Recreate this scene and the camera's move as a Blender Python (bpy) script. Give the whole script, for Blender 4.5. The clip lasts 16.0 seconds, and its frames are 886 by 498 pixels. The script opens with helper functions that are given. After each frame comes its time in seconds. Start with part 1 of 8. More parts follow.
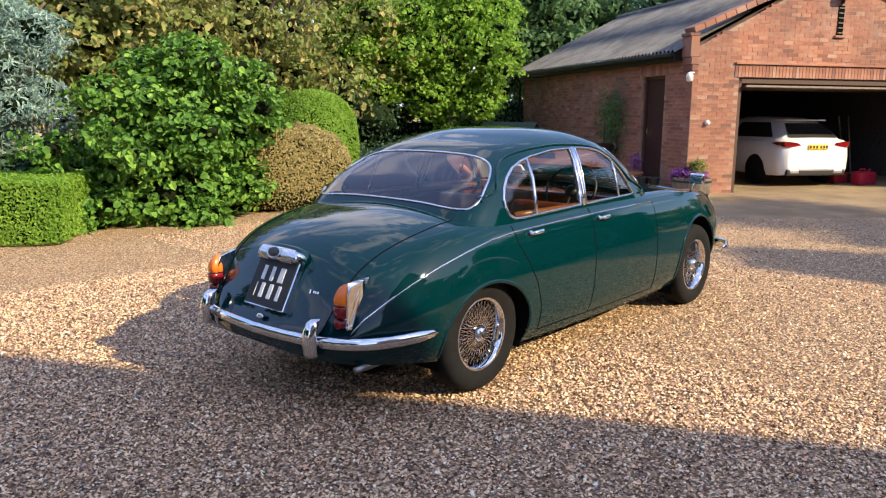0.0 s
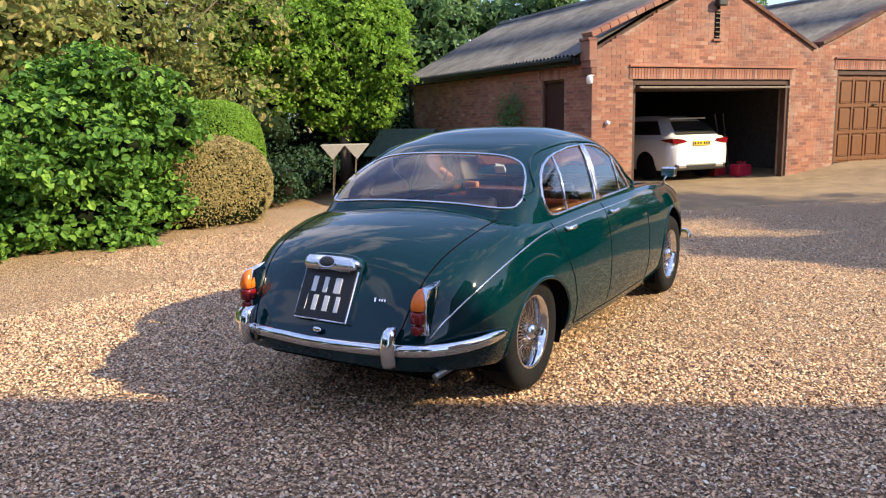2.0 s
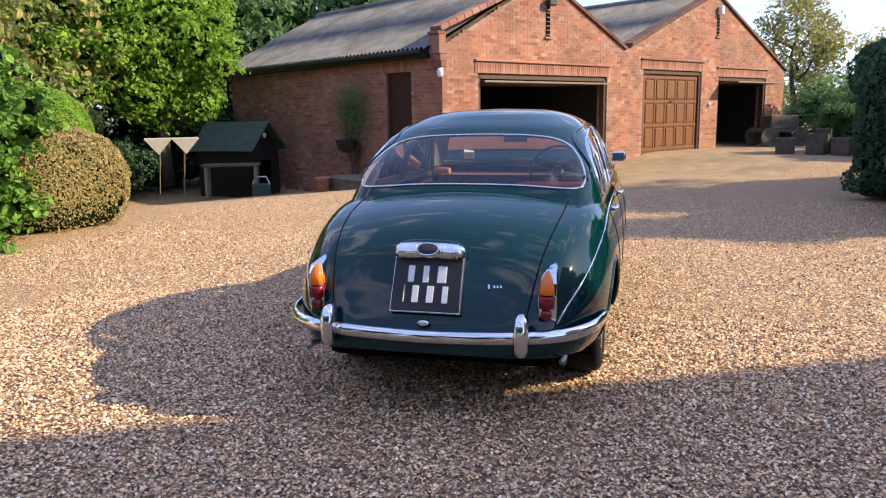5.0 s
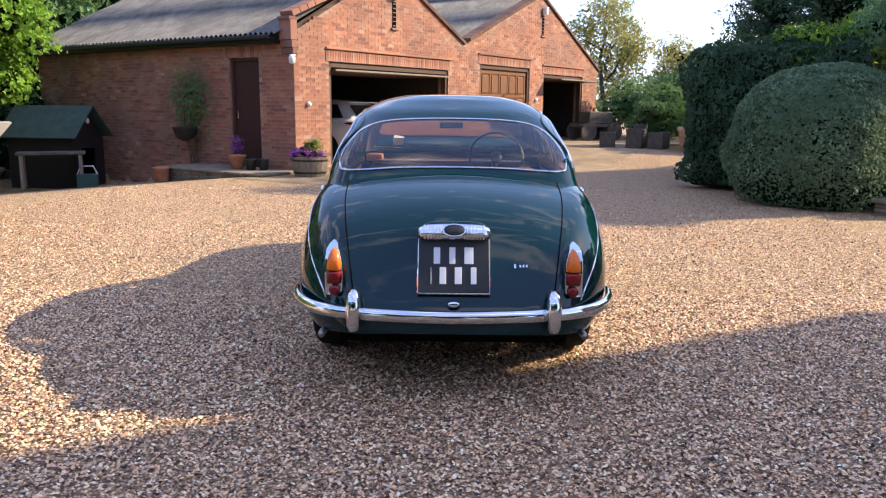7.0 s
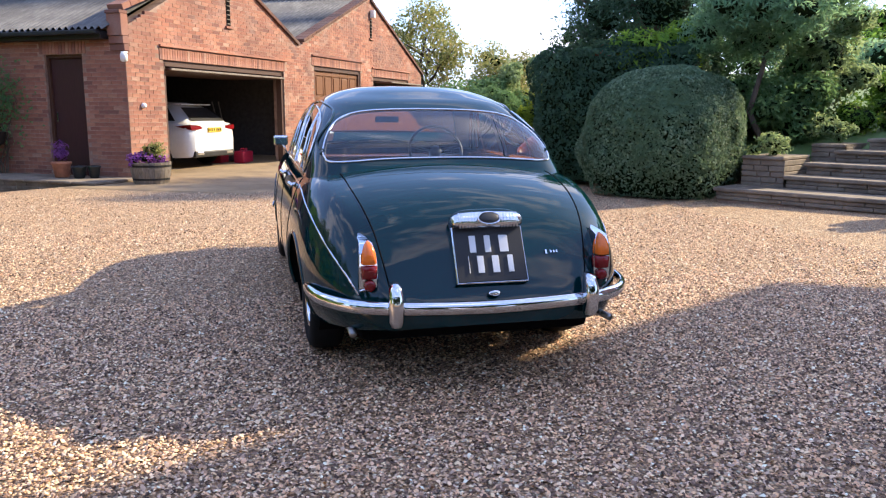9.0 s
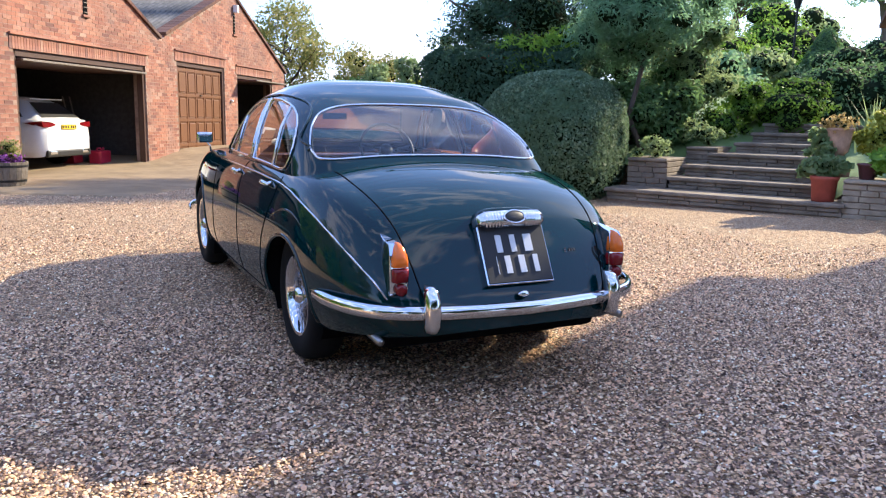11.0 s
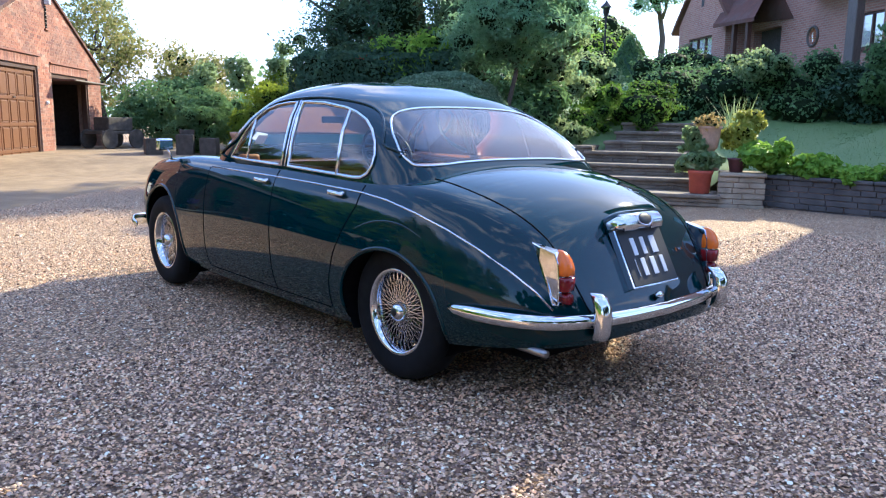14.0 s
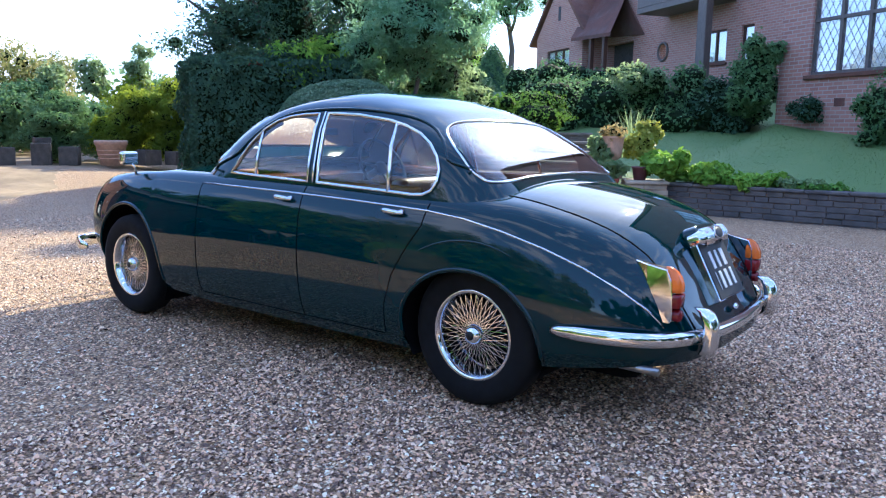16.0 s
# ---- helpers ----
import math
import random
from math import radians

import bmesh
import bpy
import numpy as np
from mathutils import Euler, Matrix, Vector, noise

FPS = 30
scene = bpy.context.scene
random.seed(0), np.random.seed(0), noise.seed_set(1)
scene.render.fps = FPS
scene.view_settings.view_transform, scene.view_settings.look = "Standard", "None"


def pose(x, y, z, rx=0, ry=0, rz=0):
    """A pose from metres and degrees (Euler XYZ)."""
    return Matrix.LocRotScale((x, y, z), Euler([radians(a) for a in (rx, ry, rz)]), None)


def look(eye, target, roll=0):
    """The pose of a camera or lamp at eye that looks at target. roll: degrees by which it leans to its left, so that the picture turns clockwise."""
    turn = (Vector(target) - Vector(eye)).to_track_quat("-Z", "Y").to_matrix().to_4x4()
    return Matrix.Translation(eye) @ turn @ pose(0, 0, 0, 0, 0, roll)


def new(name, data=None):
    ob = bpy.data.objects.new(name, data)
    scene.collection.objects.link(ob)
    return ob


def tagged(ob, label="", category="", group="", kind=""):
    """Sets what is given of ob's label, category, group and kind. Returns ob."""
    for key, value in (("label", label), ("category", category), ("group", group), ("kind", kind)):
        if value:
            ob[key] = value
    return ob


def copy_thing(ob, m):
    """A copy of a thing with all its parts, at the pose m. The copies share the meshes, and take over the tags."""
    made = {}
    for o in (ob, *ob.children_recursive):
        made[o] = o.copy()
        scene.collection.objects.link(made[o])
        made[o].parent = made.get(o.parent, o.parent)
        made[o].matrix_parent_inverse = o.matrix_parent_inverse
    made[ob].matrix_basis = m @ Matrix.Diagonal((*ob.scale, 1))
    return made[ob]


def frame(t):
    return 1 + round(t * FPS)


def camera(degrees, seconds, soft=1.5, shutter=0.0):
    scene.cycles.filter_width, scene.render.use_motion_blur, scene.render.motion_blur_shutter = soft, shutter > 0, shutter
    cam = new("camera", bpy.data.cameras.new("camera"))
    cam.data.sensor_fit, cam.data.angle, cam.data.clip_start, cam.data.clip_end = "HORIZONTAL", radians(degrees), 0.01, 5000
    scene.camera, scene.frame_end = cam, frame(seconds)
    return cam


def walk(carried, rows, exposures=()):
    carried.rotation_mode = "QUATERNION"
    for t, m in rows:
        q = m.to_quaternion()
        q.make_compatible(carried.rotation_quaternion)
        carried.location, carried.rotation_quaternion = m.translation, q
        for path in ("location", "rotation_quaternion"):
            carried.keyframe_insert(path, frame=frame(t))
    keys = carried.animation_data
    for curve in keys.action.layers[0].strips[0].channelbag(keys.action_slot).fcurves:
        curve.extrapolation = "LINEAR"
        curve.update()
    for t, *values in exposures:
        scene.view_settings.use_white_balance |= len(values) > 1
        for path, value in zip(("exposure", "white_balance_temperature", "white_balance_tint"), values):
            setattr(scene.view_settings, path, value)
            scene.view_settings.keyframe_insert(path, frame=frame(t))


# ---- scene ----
cam = camera(60.34, 16.0, soft=1.2)
PATH = [
    (0.00, (3.293, -3.178, 1.534), (0.672, -0.240, 0.823), 0.48),
    (0.50, (3.100, -3.316, 1.508), (0.594, -0.275, 0.818), 0.12),
    (1.00, (2.898, -3.421, 1.502), (0.525, -0.272, 0.829), -0.58),
    (1.50, (2.698, -3.586, 1.492), (0.477, -0.327, 0.824), -0.98),
    (2.00, (2.473, -3.728, 1.488), (0.406, -0.369, 0.820), -1.17),
    (2.50, (2.236, -3.809, 1.473), (0.314, -0.365, 0.803), -1.18),
    (3.00, (2.016, -3.889, 1.470), (0.232, -0.373, 0.798), -1.06),
    (3.50, (1.756, -4.004, 1.464), (0.125, -0.413, 0.793), -1.02),
    (4.00, (1.478, -4.049, 1.447), (0.036, -0.379, 0.773), -1.17),
    (6.50, (0.211, -4.303, 1.378), (-0.059, -0.382, 0.637), 0.36),
    (7.00, (-0.046, -4.297, 1.365), (-0.052, -0.366, 0.623), 0.55),
    (7.50, (-0.295, -4.243, 1.349), (-0.035, -0.321, 0.610), 0.62),
    (8.00, (-0.576, -4.251, 1.316), (-0.065, -0.352, 0.584), 0.61),
    (8.50, (-0.833, -4.211, 1.305), (-0.067, -0.351, 0.587), 0.50),
    (9.00, (-1.077, -4.082, 1.266), (-0.070, -0.276, 0.561), 0.34),
    (11.50, (-1.926, -3.572, 1.209), (-0.021, -0.122, 0.524), 1.40),
    (12.00, (-2.106, -3.457, 1.195), (-0.062, -0.089, 0.500), 1.36),
    (12.50, (-2.294, -3.300, 1.209), (-0.109, -0.024, 0.505), 1.25),
    (13.00, (-2.497, -3.148, 1.223), (-0.176, 0.034, 0.527), 1.13),
    (13.50, (-2.727, -2.971, 1.225), (-0.260, 0.104, 0.549), 1.07),
    (14.00, (-2.894, -2.751, 1.210), (-0.282, 0.206, 0.550), 0.79),
    (14.50, (-3.037, -2.533, 1.217), (-0.283, 0.295, 0.567), 0.63),
    (15.00, (-3.218, -2.320, 1.214), (-0.332, 0.373, 0.570), 0.64),
    (15.50, (-3.379, -2.099, 1.215), (-0.354, 0.440, 0.578), 0.86),
    (16.00, (-3.486, -1.882, 1.228), (-0.324, 0.490, 0.616), 1.00),
]
EXPOSURE = [(0, 1.27, 6200, 13), (4, 1.31, 6200, 15), (7, 1.46, 6080, 16), (9, 1.53, 5850, 15), (12.5, 1.6, 5420, 13), (14.5, 1.76, 5200, 10), (16, 1.85, 5050, 9)]
walk(cam, [(t, look(e, g, r)) for t, e, g, r in PATH], EXPOSURE)

# ---- light ----
SUN = Vector((1.65, 0.30, 1.0)).normalized()
world = bpy.data.worlds.new("sky")
scene.world = world
world.use_nodes = True
wn, wl = world.node_tree.nodes, world.node_tree.links
sky = wn.new("ShaderNodeTexSky")
sky.sky_type, sky.sun_disc = "NISHITA", False
sky.sun_elevation, sky.sun_rotation = math.asin(SUN.z), math.atan2(SUN.x, SUN.y)
sky.air_density, sky.dust_density = 1.0, 0.8
wn["Background"].inputs["Strength"].default_value = 0.18
# high thin haze and broken cloud over the blue
hz_ = wn.new("ShaderNodeMix")
hz_.data_type = "RGBA"
hz_.inputs[0].default_value = 0.62
wl.new(sky.outputs[0], hz_.inputs[6])
hz_.inputs[7].default_value = (1.05, 1.45, 2.75, 1)
wc = wn.new("ShaderNodeTexCoord")
wm = wn.new("ShaderNodeMapping")
wm.inputs["Scale"].default_value = (1.0, 1.0, 2.6)
wl.new(wc.outputs["Generated"], wm.inputs[0])
cl = wn.new("ShaderNodeTexNoise")
cl.inputs["Scale"].default_value, cl.inputs["Detail"].default_value, cl.inputs["Roughness"].default_value, cl.inputs["Distortion"].default_value = 3.2, 7, 0.58, 0.5
wl.new(wm.outputs[0], cl.inputs["Vector"])
cr = wn.new("ShaderNodeValToRGB")
cr.color_ramp.elements[0].position, cr.color_ramp.elements[1].position = 0.53, 0.64
wl.new(cl.outputs[0], cr.inputs[0])
cx = wn.new("ShaderNodeMix")
cx.data_type = "RGBA"
wl.new(cr.outputs[0], cx.inputs[0])
wl.new(hz_.outputs[2], cx.inputs[6])
cx.inputs[7].default_value = (4.2, 4.0, 4.4, 1)
wl.new(cx.outputs[2], wn["Background"].inputs[0])
sun = new("sun", bpy.data.lights.new("sun", "SUN"))
sun.data.energy, sun.data.angle, sun.data.color = 3.7, radians(0.53), (1.0, 0.82, 0.50)
sun.matrix_world = look(SUN * 40, (0, 0, 0))


# ---- materials ----
def srgb(h):
    c = [int(h[i:i + 2], 16) / 255 for i in (0, 2, 4)]
    return tuple(x / 12.92 if x < 0.04045 else ((x + 0.055) / 1.055) ** 2.4 for x in c)


class Mat:
    """A small wrapper round a node material."""

    def __init__(self, name, rough=0.6, metal=0.0, color=(0.5, 0.5, 0.5)):
        self.m = bpy.data.materials.new(name)
        self.m.use_nodes = True
        self.n, self.l = self.m.node_tree.nodes, self.m.node_tree.links
        self.b = self.n["Principled BSDF"]
        self.put("Roughness", rough)
        self.put("Metallic", metal)
        self.put("Base Color", (*color, 1))
        self.tc = self.n.new("ShaderNodeTexCoord").outputs["Object"]

    def put(self, key, v):
        if hasattr(v, "is_linked"):
            self.l.new(v, self.b.inputs[key])
        else:
            self.b.inputs[key].default_value = v
        return self

    def node(self, kind, ins=None, operation=None, data_type=None, blend_type=None, feature=None):
        nd = self.n.new(kind)
        if operation:
            nd.operation = operation
        if data_type:
            nd.data_type = data_type
        if blend_type:
            nd.blend_type = blend_type
        if feature:
            nd.feature = feature
        for k, v in (ins or {}).items():
            if hasattr(v, "is_linked"):
                self.l.new(v, nd.inputs[k])
            else:
                nd.inputs[k].default_value = v
        return nd

    def noise(self, scale, detail=4, rough=0.55, vec=None, dist=0.0):
        return self.node("ShaderNodeTexNoise", {"Vector": vec or self.tc, "Scale": scale, "Detail": detail, "Roughness": rough, "Distortion": dist}).outputs[0]

    def voronoi(self, scale, vec=None, feature="F1"):
        return self.node("ShaderNodeTexVoronoi", {"Vector": vec or self.tc, "Scale": scale}, feature=feature)

    def ramp(self, fac, stops):
        nd = self.node("ShaderNodeValToRGB", {"Fac": fac})
        el = nd.color_ramp.elements
        while len(el) < len(stops):
            el.new(0.5)
        for e, (p, c) in zip(el, stops):
            e.position, e.color = p, (*c, 1) if len(c) == 3 else c
        return nd.outputs[0]

    def mix(self, fac, a, b, blend="MIX"):
        nd = self.node("ShaderNodeMix", data_type="RGBA", blend_type=blend)
        for i, v in ((0, fac), (6, a), (7, b)):
            if hasattr(v, "is_linked"):
                self.l.new(v, nd.inputs[i])
            else:
                nd.inputs[i].default_value = v if i == 0 else (*v, 1)
        return nd.outputs[2]

    def maths(self, op, a, b=0.0):
        nd = self.node("ShaderNodeMath", operation=op)
        for i, v in ((0, a), (1, b)):
            if hasattr(v, "is_linked"):
                self.l.new(v, nd.inputs[i])
            else:
                nd.inputs[i].default_value = v
        return nd.outputs[0]

    def island(self):
        return self.node("ShaderNodeNewGeometry").outputs["Random Per Island"]

    def objrand(self):
        return self.node("ShaderNodeObjectInfo").outputs["Random"]

    def bump(self, height, strength=0.5, distance=0.01):
        nd = self.node("ShaderNodeBump", {"Height": height, "Strength": strength, "Distance": distance})
        return self.put("Normal", nd.outputs[0])


def plain(name, color, rough=0.5, metal=0.0, vary=0.12, scale=12.0, bump=0.15, dist=0.003, spec=0.5):
    m = Mat(name, rough, metal)
    m.put("Specular IOR Level", spec)
    f = m.noise(scale, 5)
    d, l = [c * (1 - vary) for c in color], [min(1, c * (1 + vary)) for c in color]
    m.put("Base Color", m.ramp(f, [(0.3, d), (0.7, l)]))
    if bump:
        m.bump(m.noise(scale * 6, 3), bump, dist)
    return m.m


def leafy(name, dark, mid, light, rough=0.55, trans=0.42, glow=None):
    m = Mat(name, rough)
    c = m.ramp(m.island(), [(0.0, dark), (0.45, mid), (1.0, light)])
    big = m.noise(1.3, 3)
    c = m.mix(m.ramp(big, [(0.35, (0, 0, 0)), (0.7, (1, 1, 1))]), c, mid)
    m.put("Base Color", c)
    tr = m.node("ShaderNodeBsdfTranslucent", {"Color": m.mix(0.5, c, glow or light)})
    mx = m.node("ShaderNodeMixShader", {0: trans, 1: m.b.outputs[0], 2: tr.outputs[0]})
    m.l.new(mx.outputs[0], m.n["Material Output"].inputs[0])
    m.put("Specular IOR Level", 0.22)
    return m.m


def paint_mat():
    m = Mat("dark_green_paint", 0.07)
    f = m.noise(3, 4)
    m.put("Base Color", m.ramp(f, [(0.3, (0.0002, 0.0170, 0.0205)), (0.7, (0.0004, 0.0195, 0.0235))]))
    m.put("Roughness", m.ramp(m.noise(9, 5), [(0.35, (0.02, 0.02, 0.02)), (0.75, (0.045, 0.045, 0.045))]))
    m.put("IOR", 1.52)
    m.put("Specular IOR Level", 0.38)
    return m.m


def chrome_mat():
    m = Mat("chrome", 0.06, 1.0, (0.68, 0.69, 0.71))
    m.put("Roughness", m.maths("MULTIPLY", m.noise(30, 3), 0.12))
    return m.m


def glass_mat(name, tint=(0.86, 0.93, 0.9), gloss=0.0, strength=1.7):
    m = Mat(name)
    g = m.node("ShaderNodeBsdfGlossy", {"Roughness": 0.01, "Color": (1, 1, 1, 1)})
    t = m.node("ShaderNodeBsdfTransparent", {"Color": (*tint, 1)})
    fr = m.node("ShaderNodeFresnel", {"IOR": 1.5})
    mx = m.node("ShaderNodeMixShader", {0: m.maths("ADD", m.maths("MULTIPLY", fr.outputs[0], strength), gloss), 1: t.outputs[0], 2: g.outputs[0]})
    m.l.new(mx.outputs[0], m.n["Material Output"].inputs[0])
    return m.m


def gravel_mat():
    """Pea shingle between the loose stones."""
    m = Mat("gravel", 0.85)
    v = m.voronoi(70)
    w = m.voronoi(30)
    c = m.ramp(m.node("ShaderNodeSeparateColor", {0: v.outputs["Color"]}).outputs[0],
               [(0.0, (0.11, 0.0625, 0.0328)), (0.3, (0.415, 0.25, 0.128)), (0.6, (0.683, 0.437, 0.221)), (0.85, (0.878, 0.601, 0.338)), (1.0, (0.93, 0.884, 0.636))])
    c = m.mix(m.ramp(m.noise(0.55, 4), [(0.35, (0, 0, 0)), (0.7, (0.4, 0.4, 0.4))]), c, (0.561, 0.34, 0.17))
    # cell edges darkened: the shade between stones is put into the colour
    c = m.mix(m.ramp(v.outputs["Distance"], [(0.28, (0, 0, 0)), (0.72, (0.8, 0.8, 0.8))]), c, (0.0732, 0.0431, 0.0226))
    m.put("Base Color", c)
    h = m.maths("SUBTRACT", 1.0, v.outputs["Distance"])
    h = m.maths("ADD", h, m.maths("MULTIPLY", m.maths("SUBTRACT", 1.0, w.outputs["Distance"]), 0.8))
    m.bump(h, 0.82, 0.015)
    return m.m


def stone_mat():
    m = Mat("shingle_stone", 0.8)
    m.put("Specular IOR Level", 0.25)
    m.put("Base Color", m.ramp(m.island(), [(0.0, (0.0513, 0.0308, 0.0205)), (0.14, (0.148, 0.0935, 0.0661)), (0.22, (0.342, 0.222, 0.154)), (0.31, (0.194, 0.112, 0.0707)), (0.40, (0.547, 0.348, 0.199)), (0.50, (0.638, 0.467, 0.336)), (0.58, (0.41, 0.245, 0.148)),
                                            (0.68, (0.866, 0.559, 0.302)), (0.78, (0.798, 0.456, 0.257)), (0.87, (0.912, 0.661, 0.427)), (0.95, (0.93, 0.707, 0.41)), (1.0, (0.93, 0.912, 0.718))]))
    m.bump(m.noise(300, 2), 0.2, 0.001)
    return m.m


def brick_mat(name="red_brick", dim=1.0):
    m = Mat(name, 0.88)
    r = m.node("ShaderNodeMath", {0: m.island(), 1: m.objrand()}, operation="ADD").outputs[0]
    r = m.maths("FRACT", r)
    c = m.ramp(r, [(0.0, (0.16, 0.065, 0.048)), (0.1, (0.26, 0.092, 0.056)), (0.3, (0.34, 0.123, 0.070)), (0.55, (0.385, 0.148, 0.083)), (0.8, (0.43, 0.178, 0.10)), (0.95, (0.45, 0.21, 0.125)), (1.0, (0.48, 0.29, 0.20))])
    st = m.noise(1.4, 5, 0.6)
    c = m.mix(m.ramp(st, [(0.5, (0, 0, 0)), (0.72, (0.6, 0.6, 0.6))]), c, (0.44, 0.32, 0.25))
    c = m.mix(m.ramp(m.noise(0.9, 6, 0.65), [(0.42, (0.55, 0.55, 0.55)), (0.62, (0, 0, 0))]), c, (0.15, 0.075, 0.055))
    c = m.mix(m.ramp(m.noise(55, 3), [(0.4, (0, 0, 0)), (0.75, (0.5, 0.5, 0.5))]), c, (0.16, 0.07, 0.05))
    c = m.mix(1.0, c, (dim, dim * 1.05, dim * 1.1), "MULTIPLY")
    m.put("Base Color", c)
    m.bump(m.noise(90, 4), 0.5, 0.004)
    return m.m


def wood_mat(name, dark, light, scale=6.0, rough=0.55):
    m = Mat(name, rough)
    mp = m.node("ShaderNodeMapping", {"Vector": m.tc, "Scale": (9, 9, 1)})
    f = m.noise(scale, 6, 0.6, mp.outputs[0], 0.4)
    m.put("Base Color", m.ramp(f, [(0.3, dark), (0.7, light)]))
    m.bump(f, 0.3, 0.004)
    return m.m


def concrete_mat(name, dark, light, scale=2.5):
    m = Mat(name, 0.88)
    c = m.ramp(m.noise(scale, 7, 0.62), [(0.3, dark), (0.7, light)])
    c = m.mix(m.ramp(m.noise(scale * 0.3, 4), [(0.45, (0, 0, 0)), (0.65, (0.5, 0.5, 0.5))]), c, [x * 0.6 for x in dark])
    m.put("Base Color", c)
    m.bump(m.noise(60, 5), 0.5, 0.005)
    return m.m


def grass_mat():
    m = Mat("lawn_grass", 0.8)
    c = m.ramp(m.noise(70, 5, 0.7), [(0.3, (0.075, 0.135, 0.032)), (0.7, (0.15, 0.235, 0.065))])
    c = m.mix(m.ramp(m.noise(0.8, 4), [(0.4, (0, 0, 0)), (0.7, (0.5, 0.5, 0.5))]), c, (0.17, 0.22, 0.07))
    m.put("Base Color", c)
    m.bump(m.noise(160, 4), 0.25, 0.01)
    return m.m


PAINT, CHROME = paint_mat(), chrome_mat()
GLASS = glass_mat("window_glass", gloss=0.5)
HOUSEGLASS = glass_mat("leaded_glass", (0.96, 0.98, 0.98), 0.03, 0.4)
CARGLASS = glass_mat("car_glass", (0.80, 0.85, 0.85), 0.0, 1.4)
GRAVEL, STONE = gravel_mat(), stone_mat()
BRICK = brick_mat()
MORTAR = concrete_mat("mortar", (0.20, 0.12, 0.085), (0.40, 0.28, 0.21), 8)
CONCRETE = concrete_mat("yard_concrete", (0.22, 0.152, 0.080), (0.33, 0.237, 0.13))
PAVING = concrete_mat("paving_stone", (0.15, 0.115, 0.08), (0.28, 0.225, 0.165), 5)
RUBBER = plain("tyre_rubber", (0.007, 0.007, 0.0075), 0.85, vary=0.3, scale=20, spec=0.2)
BLACK = plain("black_underside", (0.004, 0.004, 0.0045), 0.9, spec=0.05)
BLACKPAINT = plain("black_paint", (0.007, 0.007, 0.008), 0.55)
SLATE = concrete_mat("cement_sheet_roof", (0.095, 0.090, 0.084), (0.205, 0.195, 0.178), 3.2)
BROWNDOOR = wood_mat("orange_brown_timber", (0.115, 0.040, 0.009), (0.175, 0.064, 0.015))
DARKDOOR = wood_mat("dark_brown_paint", (0.030, 0.008, 0.009), (0.048, 0.013, 0.014))
FRAMEWOOD = wood_mat("brown_frame_paint", (0.045, 0.018, 0.010), (0.08, 0.032, 0.017))
OLDTROUGH = concrete_mat("mossy_trough", (0.05, 0.045, 0.035), (0.13, 0.11, 0.085), 6)
WEATHERED = wood_mat("weathered_timber", (0.10, 0.08, 0.06), (0.24, 0.20, 0.155))
TERRACOTTA = plain("terracotta", (0.42, 0.17, 0.09), 0.8, vary=0.25)
PALECLAY = plain("pale_clay", (0.46, 0.30, 0.20), 0.85, vary=0.2)
TILE = brick_mat("clay_tile")
GRASS = grass_mat()


def far_brick_mat():
    m = Mat("house_brick", 0.9)
    sp = m.node("ShaderNodeSeparateXYZ", {0: m.tc})
    cb = m.node("ShaderNodeCombineXYZ", {0: m.maths("ADD", sp.outputs[0], sp.outputs[1]), 1: sp.outputs[2]})
    br = m.node("ShaderNodeTexBrick", {"Vector": cb.outputs[0], "Scale": 1.0, "Brick Width": 0.225, "Row Height": 0.075, "Mortar Size": 0.008, "Color1": (0.40, 0.20, 0.145, 1), "Color2": (0.29, 0.135, 0.10, 1), "Mortar": (0.38, 0.33, 0.28, 1)})
    c = m.mix(m.ramp(m.noise(1.1, 5), [(0.4, (0, 0, 0)), (0.7, (0.5, 0.5, 0.5))]), br.outputs[0], (0.34, 0.20, 0.155))
    m.put("Base Color", c)
    m.bump(br.outputs[1], 0.4, -0.006)
    return m.m


HOUSEBRICK = far_brick_mat()
SOIL = plain("dark_soil", (0.035, 0.025, 0.018), 0.95, vary=0.4)
BARK = wood_mat("bark", (0.05, 0.038, 0.028), (0.13, 0.10, 0.075), 3.0, 0.9)
WHITEPAINT = plain("white_car_paint", (0.78, 0.79, 0.80), 0.2, vary=0.03, bump=0)
WHITEFRAME = plain("white_window_paint", (0.72, 0.72, 0.70), 0.5, vary=0.06)
# dark tone standing in for the shade inside garages, rooms and porch
SHADE_TONE = plain("painted_interior_shade", (0.05, 0.045, 0.042), 0.9, vary=0.3)
LEATHER = plain("red_brown_leather", (0.13, 0.028, 0.016), 0.45, vary=0.25, scale=8)
CREAM = plain("headlining_cloth", (0.15, 0.135, 0.115), 0.9)
SUNLIT_CAP = plain("sunlit_capping_tan", (0.55, 0.20, 0.07), 0.5, vary=0.2)
WALNUT = wood_mat("walnut_veneer", (0.09, 0.03, 0.01), (0.22, 0.085, 0.03), 8, 0.25)
PLASTIC = plain("black_plastic", (0.015, 0.015, 0.016), 0.45)
AMBER = plain("amber_lens", (0.75, 0.16, 0.015), 0.18, vary=0.15, bump=0.3)
REDLENS = plain("red_lens", (0.17, 0.006, 0.008), 0.15, vary=0.2, bump=0.3)
SILVER = plain("silver_paint", (0.66, 0.67, 0.68), 0.5, vary=0.05)
YELLOW = plain("yellow_plate", (0.85, 0.58, 0.02), 0.4, vary=0.05)
LEAF_HAZEL = leafy("hazel_leaf", (0.025, 0.065, 0.014), (0.085, 0.20, 0.03), (0.25, 0.42, 0.06), trans=0.25)
LEAF_BOX = leafy("box_leaf", (0.050, 0.110, 0.014), (0.105, 0.205, 0.026), (0.18, 0.30, 0.042))
